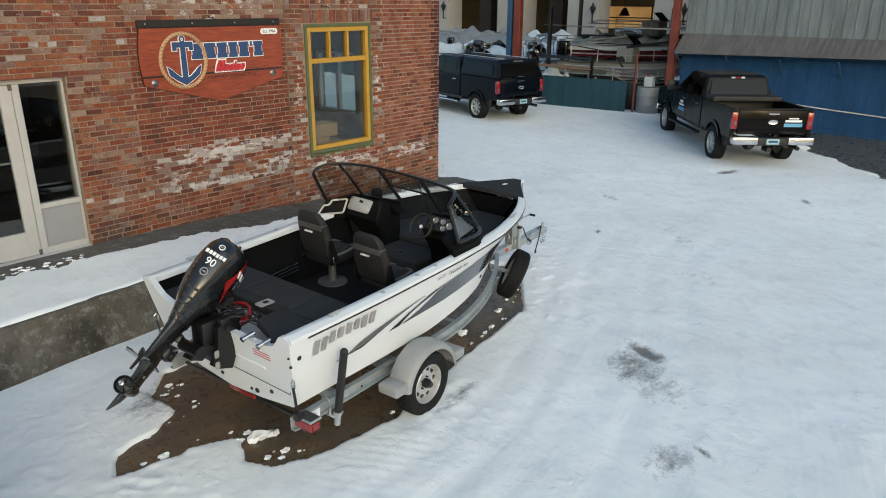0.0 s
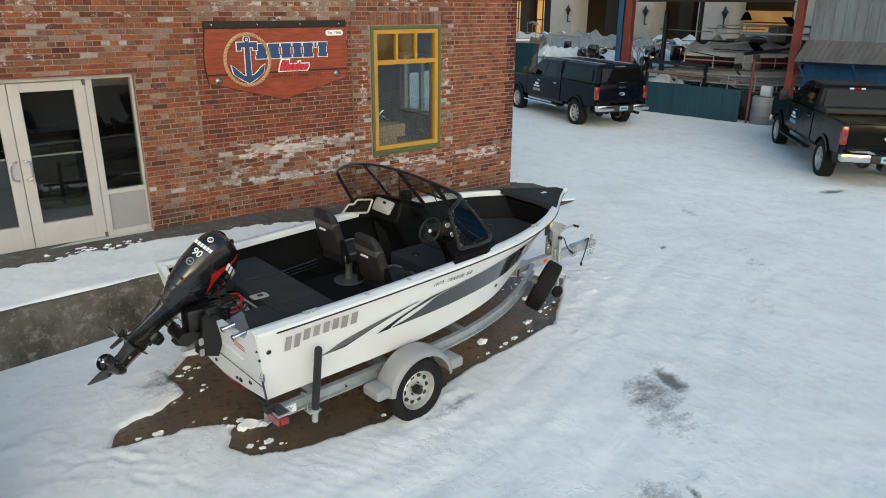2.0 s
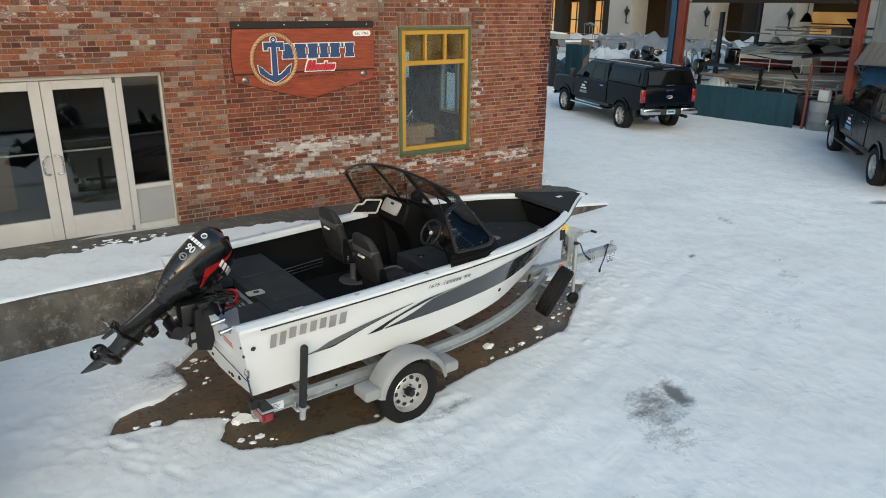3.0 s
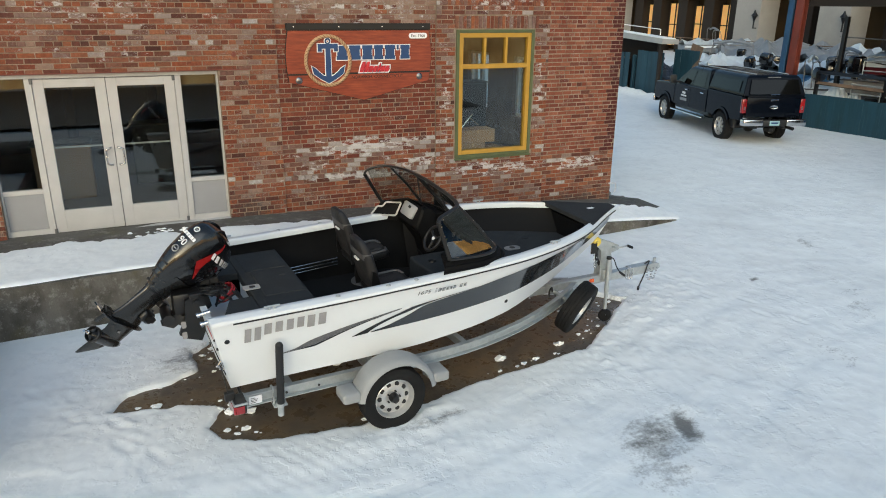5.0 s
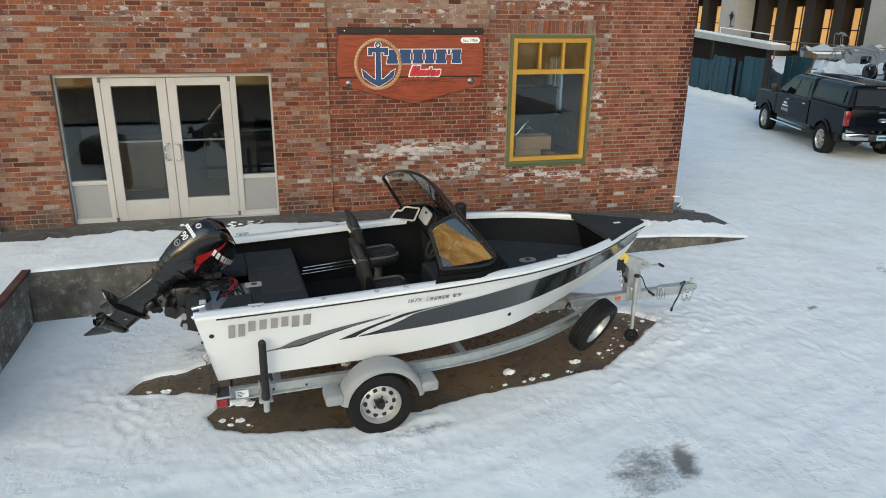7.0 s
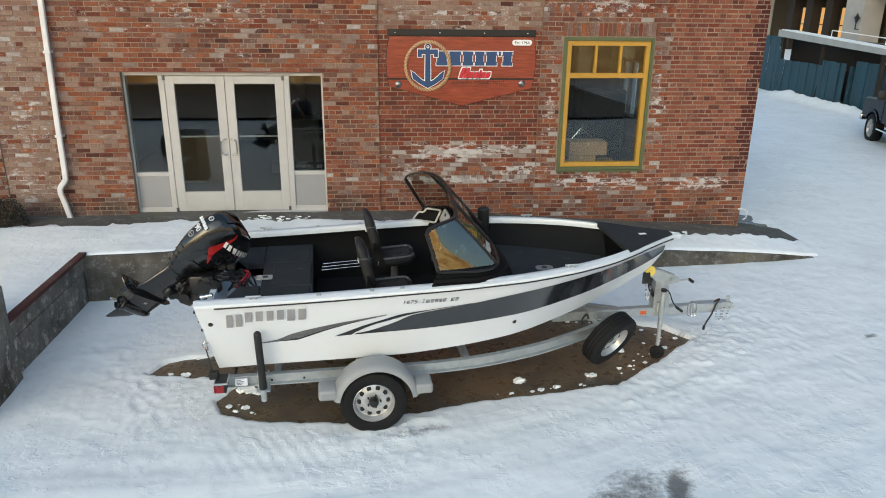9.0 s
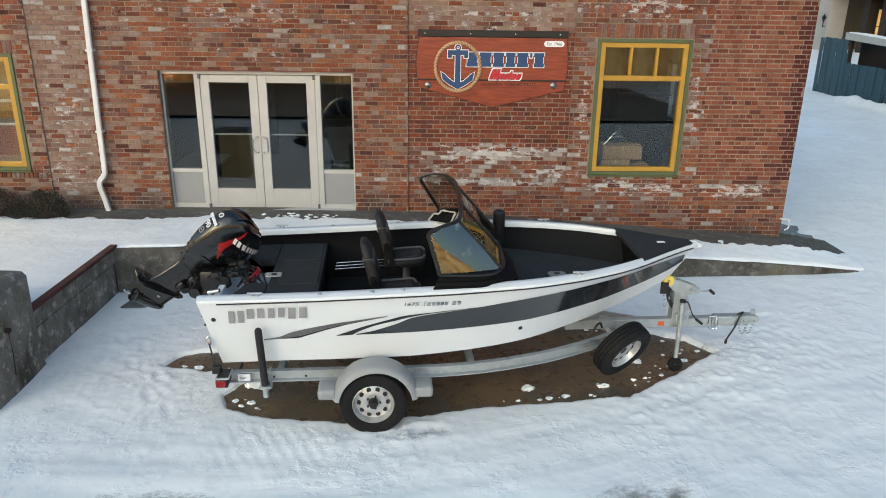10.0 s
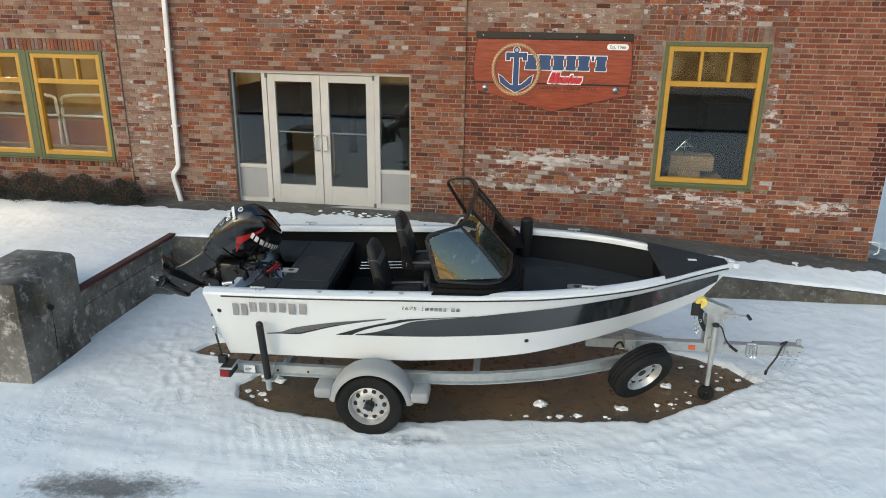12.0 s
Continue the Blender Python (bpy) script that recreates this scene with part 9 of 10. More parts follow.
def portal():
    p = thing("steel_portal", "red and blue painted steel portal of the boat shed", "steel frame", kind="structure")
    for nm, x0, y0, x1, y1, z1, mat in (("post", 18.76, 6.56, 19.0, 6.86, 7.0, "red_steel"), ("post", 18.70, 6.90, 18.92, 7.12, 7.0, "blue_steel"), ("post", 19.02, 0.30, 19.25, 0.52, 7.0, "red_steel")):
        bm = bmesh.new()
        box(bm, (x0, y0, 0.0), (x0 + 0.03, y1, z1), 0.004)
        box(bm, (x1 - 0.03, y0, 0.0), (x1, y1, z1), 0.004)
        box(bm, (x0 + 0.03, (y0 + y1) / 2 - 0.02, 0.0), (x1 - 0.03, (y0 + y1) / 2 + 0.02, z1))
        part(nm, bm, mat, p, "painted steel column")
    bm = bmesh.new()
    box(bm, (18.75, 0.56, 4.12), (19.05, 6.37, 4.16), 0.004)
    box(bm, (18.87, 0.56, 4.16), (18.92, 6.37, 4.55))
    box(bm, (18.75, 0.56, 4.55), (19.05, 6.37, 4.59), 0.004)
    part("beam", bm, "mill_dark", p, "dark steel beam")
    bm = bmesh.new()
    box(bm, (19.06, 0.2, 4.3), (30, 7.2, 4.6))
    part("canopy", bm, "mill_dark", p, "dark shed roof")
    bm = bmesh.new()
    cyl(bm, (22.0, 3.8, 3.75), (22.0, 3.8, 4.32), 0.015, n=6)
    lathe(bm, [(0.05, 0.3), (0.09, 0.26), (0.22, 0.0), (0.20, 0.0), (0.07, 0.25)], (22.0, 3.8, 3.5), (0, 0, 1), 16)
    part("shade_lamp", bm, "black_metal", p, "unlit shaded lamp under the roof", 50)


portal()


def board_fence(name, a, b, h, label, lean=0.0, seed=1):
    """Upright painted boards on rails between two points."""
    rng = random.Random(seed)
    f = thing(name, label, "fence")
    a, b = Vector(a), Vector(b)
    d = (b - a)
    L = d.xy.length
    ang = math.degrees(math.atan2(d.y, d.x))
    n = max(2, int(L / (0.30 if h > 1.3 else 0.55)))
    for i in range(n):
        p = a.lerp(b, (i + 0.5) / n)
        hh = h + rng.uniform(-0.02, 0.02)
        bm = bmesh.new()
        lap = 0.012 if i % 2 else -0.012
        box(bm, (-L / n / 2 - 0.010, lap - 0.011, -0.25), (L / n / 2 + 0.010, lap + 0.011, hh), 0.004)
        part("board", bm, "teal_fence", f, at=pose(p.x, p.y, p.z, rng.uniform(-0.4, 0.4) + lean, rng.uniform(-0.3, 0.3), ang + rng.uniform(-0.5, 0.5)))
    for z in (0.3, h - 0.25):
        bm = bmesh.new()
        box(bm, (0, -0.065, z - 0.045), (L, -0.02, z + 0.045), 0.004)
        part("rail", bm, "old_wood", f, at=pose(a.x, a.y, a.z, 0, 0, ang))
    return f


board_fence("fence", (19.1, 2.0, 0.17), (18.72, 6.3, 0.18), 1.14, "teal painted board fence along the yard", seed=3)
board_fence("fence", (18.7, 6.9, 0.19), (19.3, 10.5, 0.2), 1.14, "teal painted board fence behind the parked pickup", seed=5)
board_fence("gate_panel", (18.95, 13.4, 0.26), (18.9, 15.1, 0.28), 1.95, "tall teal board gate standing ajar", seed=7)
board_fence("gate_panel", (18.75, 15.5, 0.29), (18.75, 16.86, 0.31), 1.82, "tall teal board gate leaning on its post", seed=8)
bm = bmesh.new()
box(bm, (-0.02, -0.35, 0.0), (0.02, 0.35, 2.35), 0.006)
tagged(part("leaning_board", bm, "old_wood", at=pose(20.25, 13.5, 0.22, 12, 4, 0)), "brown board leaning behind the gate panel", "board")
board_fence("fence", (18.75, 17.06, 0.33), (18.75, 20.2, 0.37), 1.60, "teal board fence with a small sign", seed=9)
board_fence("fence", (18.75, 20.45, 0.38), (18.9, 23.0, 0.42), 2.56, "tall teal board fence at the shed's end", seed=10)
board_fence("gate_panel", (20.35, 12.8, 0.23), (20.25, 14.2, 0.26), 2.05, "tall teal board gate panel", seed=11)
for x, y, h in ((18.95, 15.35, 1.7), (18.80, 16.96, 1.85), (18.80, 20.32, 2.1)):
    bm = bmesh.new()
    box(bm, (x - 0.07, y - 0.07, 0.0), (x + 0.07, y + 0.07, 0.3 + h), 0.01)
    tagged(part("fence_post", bm, "teal_fence"), "weathered timber fence post", "post", "fence posts")


def yard_sign():
    s = thing("yard_sign", "small white sign with a dark oval, on the teal fence", "sign")
    bm = bmesh.new()
    box(bm, (18.80, 18.55, 1.22), (18.83, 19.25, 1.72), 0.006)
    part("board", bm, "white_print", s)
    bm = bmesh.new()
    lathe(bm, [(0.0, 0.006), (0.2, 0.006), (0.21, 0.0)], (0, 0, 0), (0, 0, 1), 24)
    part("oval", bm, "navy", s, at=Matrix.Translation((18.798, 18.9, 1.50)) @ Matrix(((0, 0, -1, 0), (1, 0, 0, 0), (0, 0.6, 0, 0), (0, 0, 0, 1))))


yard_sign()


def lean_to():
    r = thing("lean_to", "white-edged lean-to roof on timber posts by the fence", "shelter", kind="structure")
    bm = bmesh.new()
    loft(bm, [[(18.6, 20.5, 3.26), (18.6, 13.2, 2.79), (19.5, 13.2, 2.75), (19.5, 20.5, 3.2)], [(18.6, 20.5, 2.97), (18.6, 13.2, 2.58), (19.5, 13.2, 2.55), (19.5, 20.5, 2.94)]])
    part("roof", bm, "old_gel", r, "white painted roof edge")
    bm = bmesh.new()
    loft(bm, [[(18.68, 20.4, 3.285), (18.68, 13.3, 2.83), (19.4, 13.3, 2.80), (19.4, 20.4, 3.24)], [(18.68, 20.4, 3.24), (18.68, 13.3, 2.78), (19.4, 13.3, 2.74), (19.4, 20.4, 3.19)]])
    part("roof_snow", bm, "snow", r, "thin snow on the roof")
    for y in (13.5, 17.2, 20.3):
        bm = bmesh.new()
        box(bm, (18.75, y - 0.07, 0.2), (18.9, y + 0.07, 2.60 + (y - 13.2) * 0.053), 0.008)
        part("post", bm, "mill_dark", r)
    # Near-black wall put in for the shaded space under the roof.
    bm = bmesh.new()
    box(bm, (19.55, 14.6, 0.0), (19.7, 20.8, 2.9))
    part("back_wall", bm, "mill_dark", r)
    bm = bmesh.new()
    tube(bm, [(19.3, 17.6, 3.05), (19.3, 17.6, 3.32), (19.3, 14.2, 3.14), (19.3, 14.2, 2.9)], 0.02, 6)
    part("rail", bm, "white_print", r, "white pipe rail on the roof")


lean_to()


def stored_boat(x, y, z, heading, L, beam, hull, cover, label, motor=False, rail=False, support=True, cover_h=0.5, seed=1):
    """A laid-up boat: hull, cover or open cockpit, motor, and the trailer or rack arms it lies on."""
    rng = random.Random(seed)
    b = thing("stored_boat", label, "boat", pose(x, y, z, 0, 0, heading), "laid-up boats")
    bm = bmesh.new()
    rr = []
    for i in range(13):
        s = i / 12
        w = beam / 2 * (1 - max(0, (s - 0.45) / 0.55) ** 2.2) + 0.01
        g = 0.62 + 0.22 * s * s
        k = 0.0 + 0.42 * max(0, (s - 0.6) / 0.4) ** 2
        u = L * s
        rr.append([(u, -w, g), (u - 0.03 * L * s, -w * 0.78, 0.18 + k * 0.6), (u - 0.05 * L * s, 0, k), (u - 0.03 * L * s, w * 0.78, 0.18 + k * 0.6), (u, w, g), (u, w * 0.88, g - 0.02), (u, 0, g - 0.12), (u, -w * 0.88, g - 0.02)])
    loft(bm, rr)
    part("hull", bm, hull, b, smooth=40)
    bm = bmesh.new()
    for sg in (-1, 1):
        sweep(bm, [(L * i / 12, sg * (beam / 2 * (1 - max(0, (i / 12 - 0.45) / 0.55) ** 2.2) + 0.02), 0.62 + 0.22 * (i / 12) ** 2) for i in range(13)], ring_shape(0.035, 6))
    part("rub_rail", bm, "vinyl_mid", b)
    if cover:
        bm = bmesh.new()
        rr = []
        peaks = [rng.uniform(0.5, 1.35) for _ in range(7)]
        for i in range(31):
            s = i / 30
            w = beam / 2 * (1 - max(0, (s - 0.45) / 0.55) ** 2.2) + 0.04
            g = 0.60 + 0.22 * s * s
            f = s * 5.999
            k = int(f)
            sag = 1 - 0.55 * math.sin(math.pi * (f - k))
            top = cover_h * (peaks[k] * (1 - f + k) + peaks[k + 1] * (f - k)) * sag * (1 if s < 0.85 else (1 - s) / 0.15 * 0.8 + 0.2)
            row = []
            for q in (-1, -0.98, -0.72, -0.42, -0.14, 0.14, 0.42, 0.72, 0.98, 1):
                lift = (1 - abs(q)) ** 0.8
                z_ = g - 0.16 if abs(q) == 1 else g + 0.02 + top * lift + (rng.uniform(-0.07, 0.07) if 0.1 < abs(q) < 0.95 else 0)
                row.append((L * s + rng.uniform(-0.03, 0.03), w * q, z_))
            rr.append(row)
        loft(bm, rr, closed=False)
        part("cover", bm, cover, b)
        if seed % 2 == 0:
            bm = bmesh.new()
            for u0, hh in ((0.30, 0.95), (0.36, 0.8)):
                tube(bm, smooth_line([(L * u0, -beam * 0.46, 0.65), (L * u0 - 0.1, -beam * 0.42, 0.7 + hh), (L * u0 - 0.12, 0, 0.8 + hh), (L * u0 - 0.1, beam * 0.42, 0.7 + hh), (L * u0, beam * 0.46, 0.65)], 5), 0.022, 6)
            part("top_frame", bm, "vinyl_light", b, "folding top frame of pale tube")
            bm = bmesh.new()
            sweep(bm, smooth_line([(L * 0.33 - 0.1, -beam * 0.42, 0.72 + 0.95), (L * 0.33 - 0.14, 0, 0.84 + 0.95), (L * 0.33 - 0.1, beam * 0.42, 0.72 + 0.95)], 6), ring_shape(0.07, 7))
            part("folded_top", bm, "cover_grey" if seed % 4 else "cover_white", b, "rolled canvas top")
    else:
        bm = bmesh.new()
        box(bm, (L * 0.40, -beam * 0.22, 0.55), (L * 0.52, beam * 0.22, 1.25), 0.05, 2)
        part("console", bm, "old_gel", b, smooth=40)
        bm = bmesh.new()
        a, c = (L * 0.52, -beam * 0.2, 1.2), (L * 0.45, -beam * 0.18, 1.6)
        loft(bm, [[(L * 0.53, -beam * 0.2, 1.24), (L * 0.53, beam * 0.2, 1.24), (L * 0.47, beam * 0.18, 1.6), (L * 0.47, -beam * 0.18, 1.6)], [(L * 0.535, -beam * 0.2, 1.245), (L * 0.535, beam * 0.2, 1.245), (L * 0.475, beam * 0.18, 1.605), (L * 0.475, -beam * 0.18, 1.605)]])
        part("windscreen", bm, "car_glass", b)
    if motor:
        bm = bmesh.new()
        box(bm, (-0.45, -0.2, 0.75), (0.05, 0.2, 1.35), 0.09, 3)
        box(bm, (-0.30, -0.07, -0.1), (-0.08, 0.07, 0.78), 0.03, 2)
        part("outboard", bm, "motor_black", b, smooth=50)
    if rail:
        bm = bmesh.new()
        for sg in (-1, 1):
            for h in (0.95, 1.25):
                tube(bm, [(L * 0.1, sg * beam * 0.46, h), (L * 0.5, sg * beam * 0.47, h), (L * 0.75, sg * beam * 0.36, h + 0.03), (L * 0.95, sg * beam * 0.08, h + 0.08)], 0.022, 6)
            for s in (0.1, 0.3, 0.5, 0.68, 0.82):
                w = beam * (0.46 if s < 0.55 else 0.46 - (s - 0.55) * 0.75)
                cyl(bm, (L * s, sg * w, 0.62), (L * s, sg * w, 1.27), 0.018, n=6)
        part("rail", bm, "galvanised", b, "tube rail")
    if support:
        for u in (L * 0.2, L * 0.65):
            bm = bmesh.new()
            for sg in (-1, 1):
                box(bm, (u - 0.05, sg * beam * 0.3 - 0.05, -z + 0.15), (u + 0.05, sg * beam * 0.3 + 0.05, 0.24 + 0.12 * (u > L * 0.5)), 0.006)
            box(bm, (u - 0.05, -beam * 0.34, -0.08), (u + 0.05, beam * 0.34, 0.02), 0.006)
            part("stand", bm, "black_metal", b, "steel rack stand")
    return b


BOATS = [
    # under the portal: racks of boats
    (21.2, 5.8, 1.15, -82, 5.6, 2.1, "old_gel", None, "white open console boat with a tube rail on a rack", True, True),
    (22.6, 6.3, 1.7, -84, 6.0, 2.2, "hull_red", "cover_white", "maroon boat under white wrap on a rack", False, False),
    (20.6, 5.6, 0.42, -85, 5.0, 1.8, "hull_dark", None, "dark aluminium boat with tube rails, low on the rack", False, True),
    (24.6, 6.6, 2.0, -86, 6.2, 2.3, "hull_dark", None, "dark boat with folded top, high on the rack", False, True),
    (21.4, 9.8, 0.5, -60, 4.6, 1.8, "old_gel", "cover_white", "small white boat under snowy wrap", False, False),
    # rows beyond
    (25.0, 13.2, 0.75, -25, 5.6, 2.2, "galvanised", "cover_white", "grey aluminium boat with folded top under snow", True, False),
    (24.0, 10.4, 0.7, -30, 5.4, 2.1, "hull_dark", "cover_white", "dark boat under snowy pale cover", False, False),
    (28.0, 11.5, 0.85, -25, 6.0, 2.3, "hull_dark", "cover_white", "dark boat under snowy pale cover", False, False),
    (28.5, 8.3, 0.9, -20, 6.0, 2.3, "old_gel", "cover_white", "white cruiser under pale cover", False, False),
    (31.0, 16.5, 0.8, -30, 6.5, 2.4, "hull_dark", "cover_grey", "dark boat under grey cover", False, False),
    (27.0, 17.0, 0.7, -150, 5.5, 2.2, "hull_dark", "cover_white", "dark boat under snowy wrap", True, False),
    (30.0, 21.5, 0.8, -40, 7.5, 2.8, "cover_grey", "cover_grey", "large cruiser shrink-wrapped in grey", False, False),
    (27.0, 21.0, 0.6, -35, 5.5, 2.2, "hull_dark", "cover_white", "low boat under snow", False, False),
    (33.5, 25.0, 0.9, -30, 7.5, 2.8, "cover_grey", "cover_grey", "large boat shrink-wrapped in grey", False, False),
    (32.0, 6.0, 1.0, -10, 7.0, 2.5, "old_gel", "cover_white", "white boat under pale wrap", False, False),
    (33.0, 12.0, 0.95, -20, 7.0, 2.5, "old_gel", "cover_white", "white boat under pale wrap", False, False),
    (36.0, 3.5, 1.2, 10, 7.0, 2.5, "hull_dark", "cover_white", "dark boat under pale wrap", False, False),
    (34.5, 18.5, 0.95, -20, 7.0, 2.5, "hull_dark", "cover_white", "dark boat under pale wrap", False, False),
    (35.5, 31.0, 0.9, -30, 7.0, 2.6, "cover_grey", "cover_white", "boat shrink-wrapped in white", False, False),
    (22.0, 12.6, 0.45, -70, 4.5, 1.8, "hull_dark", "cover_blue", "small dark boat under a blue tarpaulin", False, False),
]
for k, (bx, by, bz, hd, bl, bw, hull, cover, lab, mot, rail) in enumerate(BOATS):
    stored_boat(bx, by, bz, hd, bl, bw, hull, cover, lab, mot, rail, seed=k, cover_h=0.75 if "grey" in lab and "large" in lab else 0.5)


def yard_clutter():
    for x, y, r, h, mat, lab in ((19.6, 1.35, 0.42, 0.95, "cover_grey", "grey plastic drum beside the fence"), (20.0, 0.75, 0.40, 0.9, "black_plastic", "dark drum beside the building")):
        b = thing("drum", lab, "drum", pose(x, y, 0.17))
        bm = bmesh.new()
        lathe(bm, [(0, 0), (r * 0.94, 0), (r, 0.04), (r, h * 0.32), (r * 1.03, h * 0.34), (r, h * 0.36), (r, h * 0.66), (r * 1.03, h * 0.68), (r, h * 0.7), (r, h * 0.97), (r * 0.95, h), (0, h)], (0, 0, 0), (0, 0, 1), 24)
        part("shell", bm, mat, b, smooth=40)
        bm = bmesh.new()
        lathe(bm, [(0.06, 0), (0.06, 0.05), (0, 0.05)], (r * 0.5, 0, h), (0, 0, 1), 12)
        part("bung", bm, "black_plastic", b)
    j = thing("jerry_can", "white plastic jug on top of a drum", "container", pose(19.6, 1.35, 1.125))
    bm = bmesh.new()
    box(bm, (-0.12, -0.18, 0), (0.12, 0.18, 0.36), 0.05, 2)
    part("body", bm, "cover_white", j, smooth=40)
    bm = bmesh.new()
    cyl(bm, (0, 0.08, 0.36), (0, 0.08, 0.43), 0.04, n=12)
    part("cap", bm, "red_print", j)
    bm = bmesh.new()
    cyl(bm, (19.25, 1.75, 0.1), (19.25, 1.75, 2.3), 0.04, n=8)
    tagged(part("red_pole", bm, "red_steel"), "thin red steel pole at the fence's end", "pole")
    r = thing("timber_rack", "timber and pipe rack behind the teal fence", "rack")
    for a, b in (((19.6, 6.2, 1.62), (19.9, 3.9, 1.55)), ((19.6, 6.2, 0.2), (19.6, 6.2, 2.0)), ((19.9, 3.9, 0.2), (19.9, 3.9, 1.95)), ((19.6, 6.2, 1.98), (19.9, 3.9, 1.93))):
        bm = bmesh.new()
        a, b = Vector(a), Vector(b)
        sweep(bm, [a, a.lerp(b, 0.5), b], [(-0.05, -0.05), (0.05, -0.05), (0.05, 0.05), (-0.05, 0.05)], up=(0.3, 0.5, 1) if abs(a.z - b.z) < 0.5 else (1, 0, 0))
        part("bar", bm, "old_wood" if a.z < 1.7 and b.z > 1.4 and abs(a.z - b.z) < .3 else "black_metal", r)
    rng = random.Random(6)
    for k in range(10):
        bm = bmesh.new()
        y0 = 1.2 + rng.uniform(0, 0.6)
        z0 = 0.75 + 0.1 * k
        cyl(bm, (20.0 + rng.uniform(0, 0.8), y0, z0), (20.0 + rng.uniform(0, 0.8), y0 + rng.uniform(2.2, 3.4), z0 + rng.uniform(-0.12, 0.2)), 0.025, n=6)
        tagged(part("pipe", bm, "galvanised" if k % 3 else "vinyl_light"), "loose pale metal pipe stacked in the yard", "pipe", "stacked pipes")
    for x, y, h in ((21.2, 1.4, 3.8), (21.2, 6.7, 3.8), (23.6, 1.4, 4.2), (23.6, 6.7, 4.2), (26.0, 1.2, 4.2)):
        bm = bmesh.new()
        box(bm, (x - 0.07, y - 0.07, 0.1), (x + 0.07, y + 0.07, h), 0.008)
        tagged(part("rack_post", bm, "black_metal"), "dark steel boat rack post", "post", "rack posts")


yard_clutter()


def tarp_heap(x, y, z, lx, ly, h, mat, label, seed):
    """A crumpled tarpaulin over stacked gear."""
    rng = random.Random(seed)
    t = thing("tarp_heap", label, "tarpaulin", pose(x, y, z))
    bm = bmesh.new()
    n = 14
    rows = []
    for i in range(n + 1):
        row = []
        for j in range(n + 1):
            u, v = i / n * 2 - 1, j / n * 2 - 1
            f = max(0.0, (1 - u ** 4) * (1 - v ** 4))
            row.append((u * lx / 2 + rng.uniform(-.04, .04), v * ly / 2 + rng.uniform(-.04, .04), h * f ** 0.6 * (0.75 + 0.25 * math.sin(u * 5 + seed) * math.cos(v * 4)) + rng.uniform(-0.06, 0.06) * f))
        rows.append(row)
    loft(bm, rows, closed=False)
    part("sheet", bm, mat, t)
    bm = bmesh.new()
    box(bm, (-lx * 0.35, -ly * 0.35, -0.1), (lx * 0.35, ly * 0.35, h * 0.45), 0.03)
    part("stack", bm, "black_plastic", t)
    return t


tarp_heap(20.4, 3.4, 0.17, 1.4, 3.4, 1.25, "black_plastic", "black tarpaulin heaped over gear behind the fence", 1)
tarp_heap(20.3, 5.9, 0.17, 1.3, 1.6, 1.45, "cover_white", "white tarpaulin over gear behind the fence", 2)
tarp_heap(20.6, 8.6, 0.18, 1.8, 2.4, 1.2, "cover_white", "snowy pale tarpaulin over gear by the fence", 3)
tarp_heap(21.6, 16.2, 0.25, 2.2, 3.2, 1.5, "hull_dark", "dark sheet over gear behind the lean-to", 4)
tarp_heap(21.5, 20.4, 0.28, 1.8, 2.6, 1.5, "cover_grey", "grey sheet over gear behind the lean-to", 5)
tarp_heap(23.0, 15.5, 0.3, 3.0, 2.6, 1.5, "cover_white", "snow-covered wrap over stored gear", 6)
rng = random.Random(12)
for k in range(16):
    bm = bmesh.new()
    x, y, z = rng.uniform(20.0, 23.5), rng.uniform(1.2, 6.4), rng.uniform(1.2, 3.3)
    a = rng.uniform(-0.4, 0.4)
    cyl(bm, (x, y - 1.2, z - a * 0.5), (x + rng.uniform(-.3, .3), y + 1.2, z + a * 0.5), rng.choice((0.02, 0.03, 0.05)), n=6)
    tagged(part("spar", bm, ("galvanised", "black_metal", "vinyl_light", "black_metal")[k % 4]), "spar or pole laid across the boat rack", "pole", "stacked poles")
for k in range(9):
    m = thing("stored_outboard", "dark outboard motor standing among the laid-up boats", "outboard motor", pose(22.0 + 1.3 * (k % 5), 8.2 + 2.3 * (k // 3) + 0.5 * (k % 3), 0.9 + 0.2 * (k % 2), 0, 10, 40 * k), "stored outboards")
    bm = bmesh.new()
    rr = []
    for z, w, d in ((0.55, 0.14, 0.2), (0.62, 0.2, 0.3), (0.85, 0.22, 0.33), (1.0, 0.17, 0.26), (1.04, 0.08, 0.15)):
        rr.append([(a_, b_, z) for a_, b_ in rounded(d * 2 * 0.8, w * 2 * 0.8, w * 0.4)])
    loft(bm, rr)
    part("cowl", bm, "motor_black", m, smooth=40)
    bm = bmesh.new()
    box(bm, (-0.08, -0.06, -0.6), (0.08, 0.06, 0.58), 0.03, 2)
    box(bm, (-0.2, -0.03, -0.75), (0.1, 0.03, -0.55), 0.02, 2)
    part("leg", bm, "motor_grey", m, smooth=40)


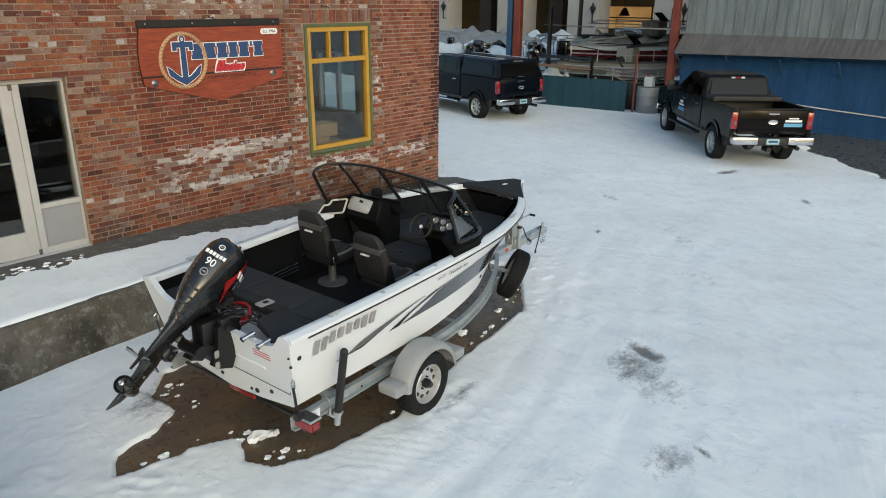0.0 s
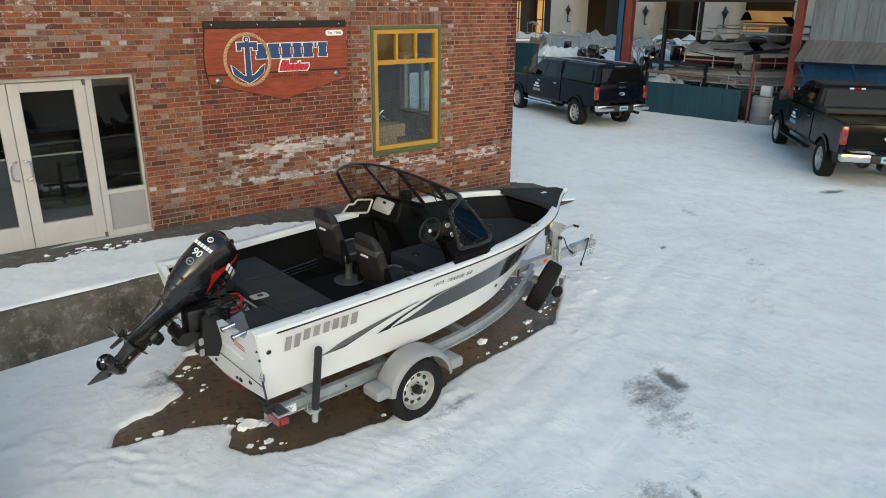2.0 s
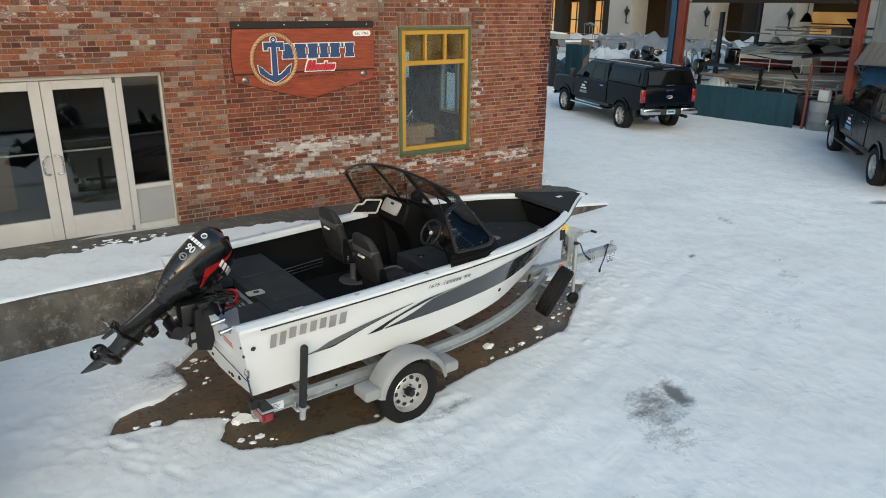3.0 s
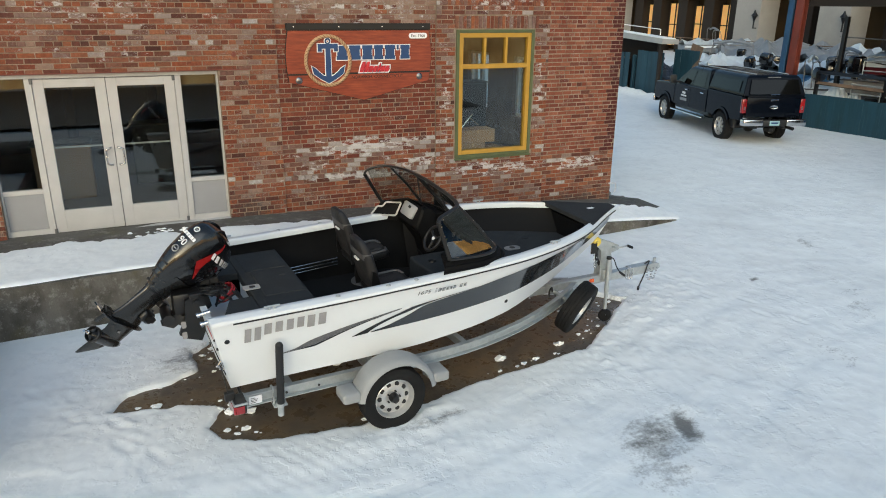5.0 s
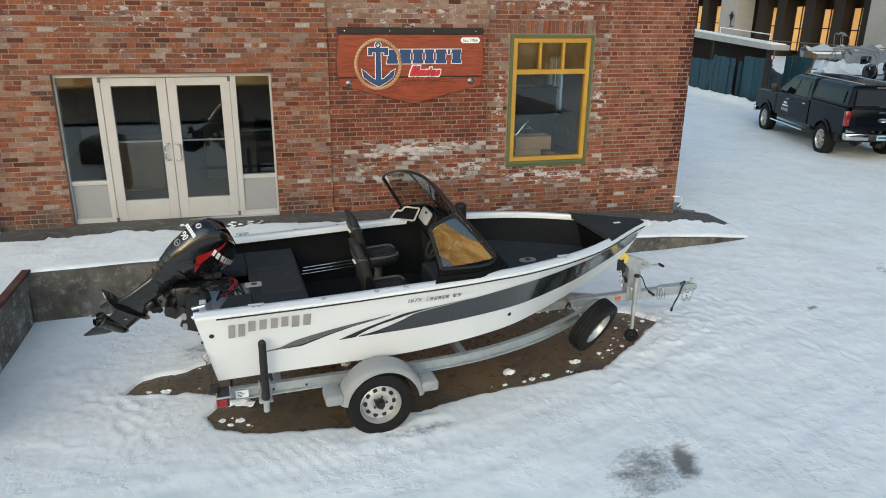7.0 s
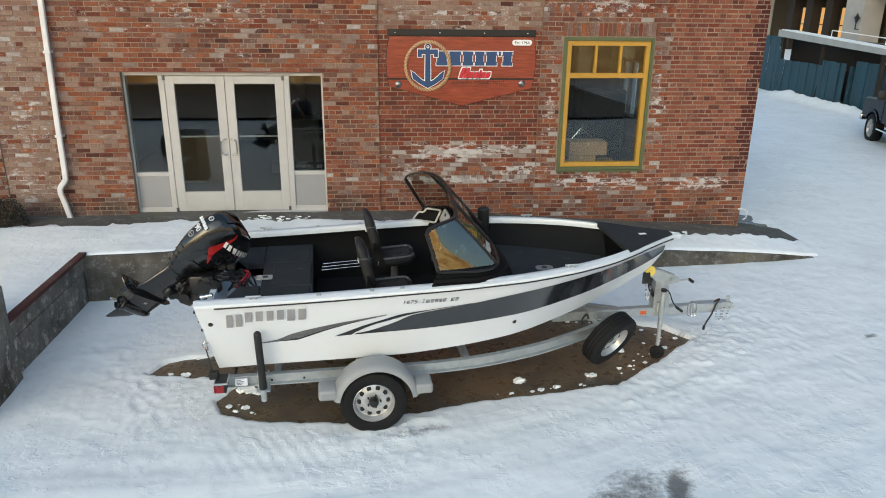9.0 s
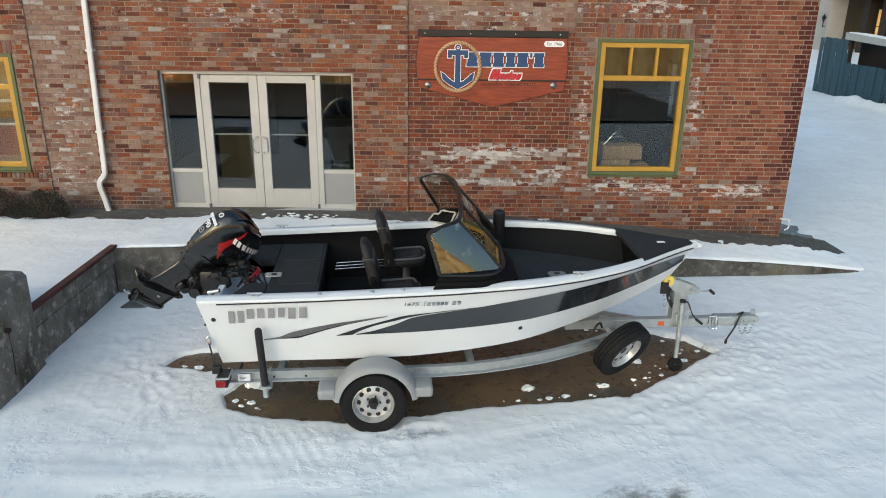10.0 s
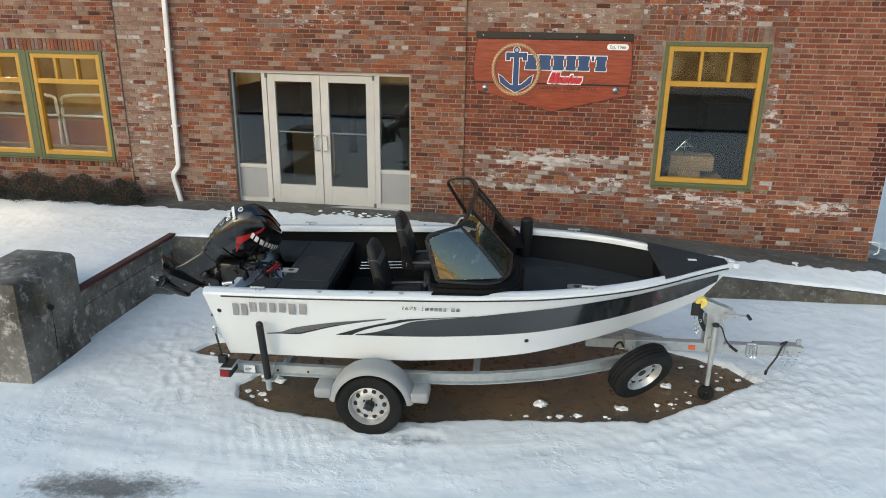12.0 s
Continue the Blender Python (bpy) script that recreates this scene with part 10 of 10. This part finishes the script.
def mill():
    """The mill behind the yard: cream columns, ochre recesses, lit windows, lanterns."""
    b = thing("mill_building", "long mill building with cream columns and warmly lit windows", "building", kind="structure")
    X = 40.0
    bm = bmesh.new()
    box(bm, (X + 4.0, -10, -2), (X + 5, 75, 14))
    part("back_wall", bm, "mill_wall", b, "ochre wall, its shade put into the colour")
    bm = bmesh.new()
    box(bm, (X - 0.5, -10, 5.6), (X + 5, 75, 14))
    part("upper_storey", bm, "mill_dark", b)
    for y in (4.0, 9.5, 15.8, 21.8, 28.9, 45.5, 62.0):
        bm = bmesh.new()
        box(bm, (X - 0.6, y - 1.15, -2), (X + 1.2, y + 1.15, 5.6), 0.03)
        c = part("column", bm, "mill_column", b, "cream column")
        bm = bmesh.new()
        box(bm, (X - 0.95, y - 1.0, 2.7), (X - 0.6, y - 0.93, 2.76))
        cyl(bm, (X - 0.9, y - 0.965, 2.7), (X - 0.9, y - 0.965, 3.3), 0.05, n=8)
        lathe(bm, [(0.05, 0), (0.17, 0.35), (0.25, 0.38), (0.10, 0.58), (0.04, 0.75), (0, 0.78)], (X - 0.9, y - 0.965, 3.2), (0, 0, 1), 10)
        part("lantern", bm, "black_metal", c, "dark green unlit wall lantern")
    for y in (31.6, 34.4, 37.4, 40.6, 43.0, 48.2, 51.2, 54.2, 57.2, 25.2, 18.8):
        bm = bmesh.new()
        box(bm, (X + 0.9, y - 0.55, -2), (X + 2.2, y + 0.55, 5.6), 0.02)
        part("pier", bm, "mill_dark", b, "dark brown pier")
    for y, w, z0, z1 in ((33.0, 1.1, 1.2, 4.3), (35.9, 1.1, 1.4, 4.2), (39.0, 1.3, 1.0, 4.4), (41.8, 0.9, 1.4, 4.3), (49.7, 1.1, 1.4, 4.4), (52.7, 1.2, 1.4, 4.4), (55.7, 1.2, 1.4, 4.4), (27.0, 0.5, 1.6, 3.4),
                         (12.8, 3.6, 2.2, 3.7), (18.6, 1.6, 2.2, 3.9), (6.8, 3.2, 2.5, 3.9)):
        bm = bmesh.new()
        near = 2.2 if y > 30 else 0.0
        w = min(w, 0.72) if y > 30 else w
        box(bm, (X + 3.85 - near, y - w, z0), (X + 3.98 - near, y + w, z1))
        wn_ = part("window", bm, "amber_light", b, "window lit warm from inside")
        bm = bmesh.new()
        for k in range(3):
            yy = y - w + 2 * w * k / 2
            box(bm, (X + 3.80 - near, yy - 0.05, z0), (X + 3.86 - near, yy + 0.05, z1))
        box(bm, (X + 3.80 - near, y - w, (z0 + z1) / 2 - 0.04), (X + 3.86 - near, y + w, (z0 + z1) / 2 + 0.04))
        part("glazing_bars", bm, "mill_dark", wn_)
    bm = bmesh.new()
    for y in np.arange(16, 44, 3.0):
        cyl(bm, (X - 2, y, 0), (X - 2, y, 1.9), 0.04, n=6)
    cyl(bm, (X - 2, 14, 1.85), (X - 2, 45, 1.85), 0.03, n=6)
    part("rail_fence", bm, "old_wood", b)


mill()

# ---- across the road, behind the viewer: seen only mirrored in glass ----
# Blocks and hills are added here and emit the sun's colour themselves.
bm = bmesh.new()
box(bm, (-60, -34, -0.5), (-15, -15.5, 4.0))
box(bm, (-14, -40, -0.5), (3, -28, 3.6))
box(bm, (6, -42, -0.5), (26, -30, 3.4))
tagged(part("backdrop_buildings", bm, "sunlit_wall"), "plain low blocks added across the road, glowing to look sunlit", "backdrop", kind="structure")
tagged(grid_sheet("road", np.linspace(-60, 60, 61), np.linspace(-26, -14.5, 8), lambda x, y: 0.12 + 0.02 * np.cos(x * 0.1), "asphalt"), "cleared damp asphalt road beyond the lot", "road", kind="structure")
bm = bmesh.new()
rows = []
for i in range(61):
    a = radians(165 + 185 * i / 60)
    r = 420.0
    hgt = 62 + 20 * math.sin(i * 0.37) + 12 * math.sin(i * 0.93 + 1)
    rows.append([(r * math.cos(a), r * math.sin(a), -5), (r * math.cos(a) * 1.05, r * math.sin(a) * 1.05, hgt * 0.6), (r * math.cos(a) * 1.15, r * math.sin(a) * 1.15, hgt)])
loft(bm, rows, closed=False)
tagged(part("backdrop_hills", bm, "sunlit_hill"), "far hills added behind the viewer, self-lit to look sunlit", "backdrop", kind="structure")

# ---- bricks that can be told apart one by one ----
for ob in SINGLE_BRICKS:
    scene.collection.objects.link(ob)
    ob.parent = wall
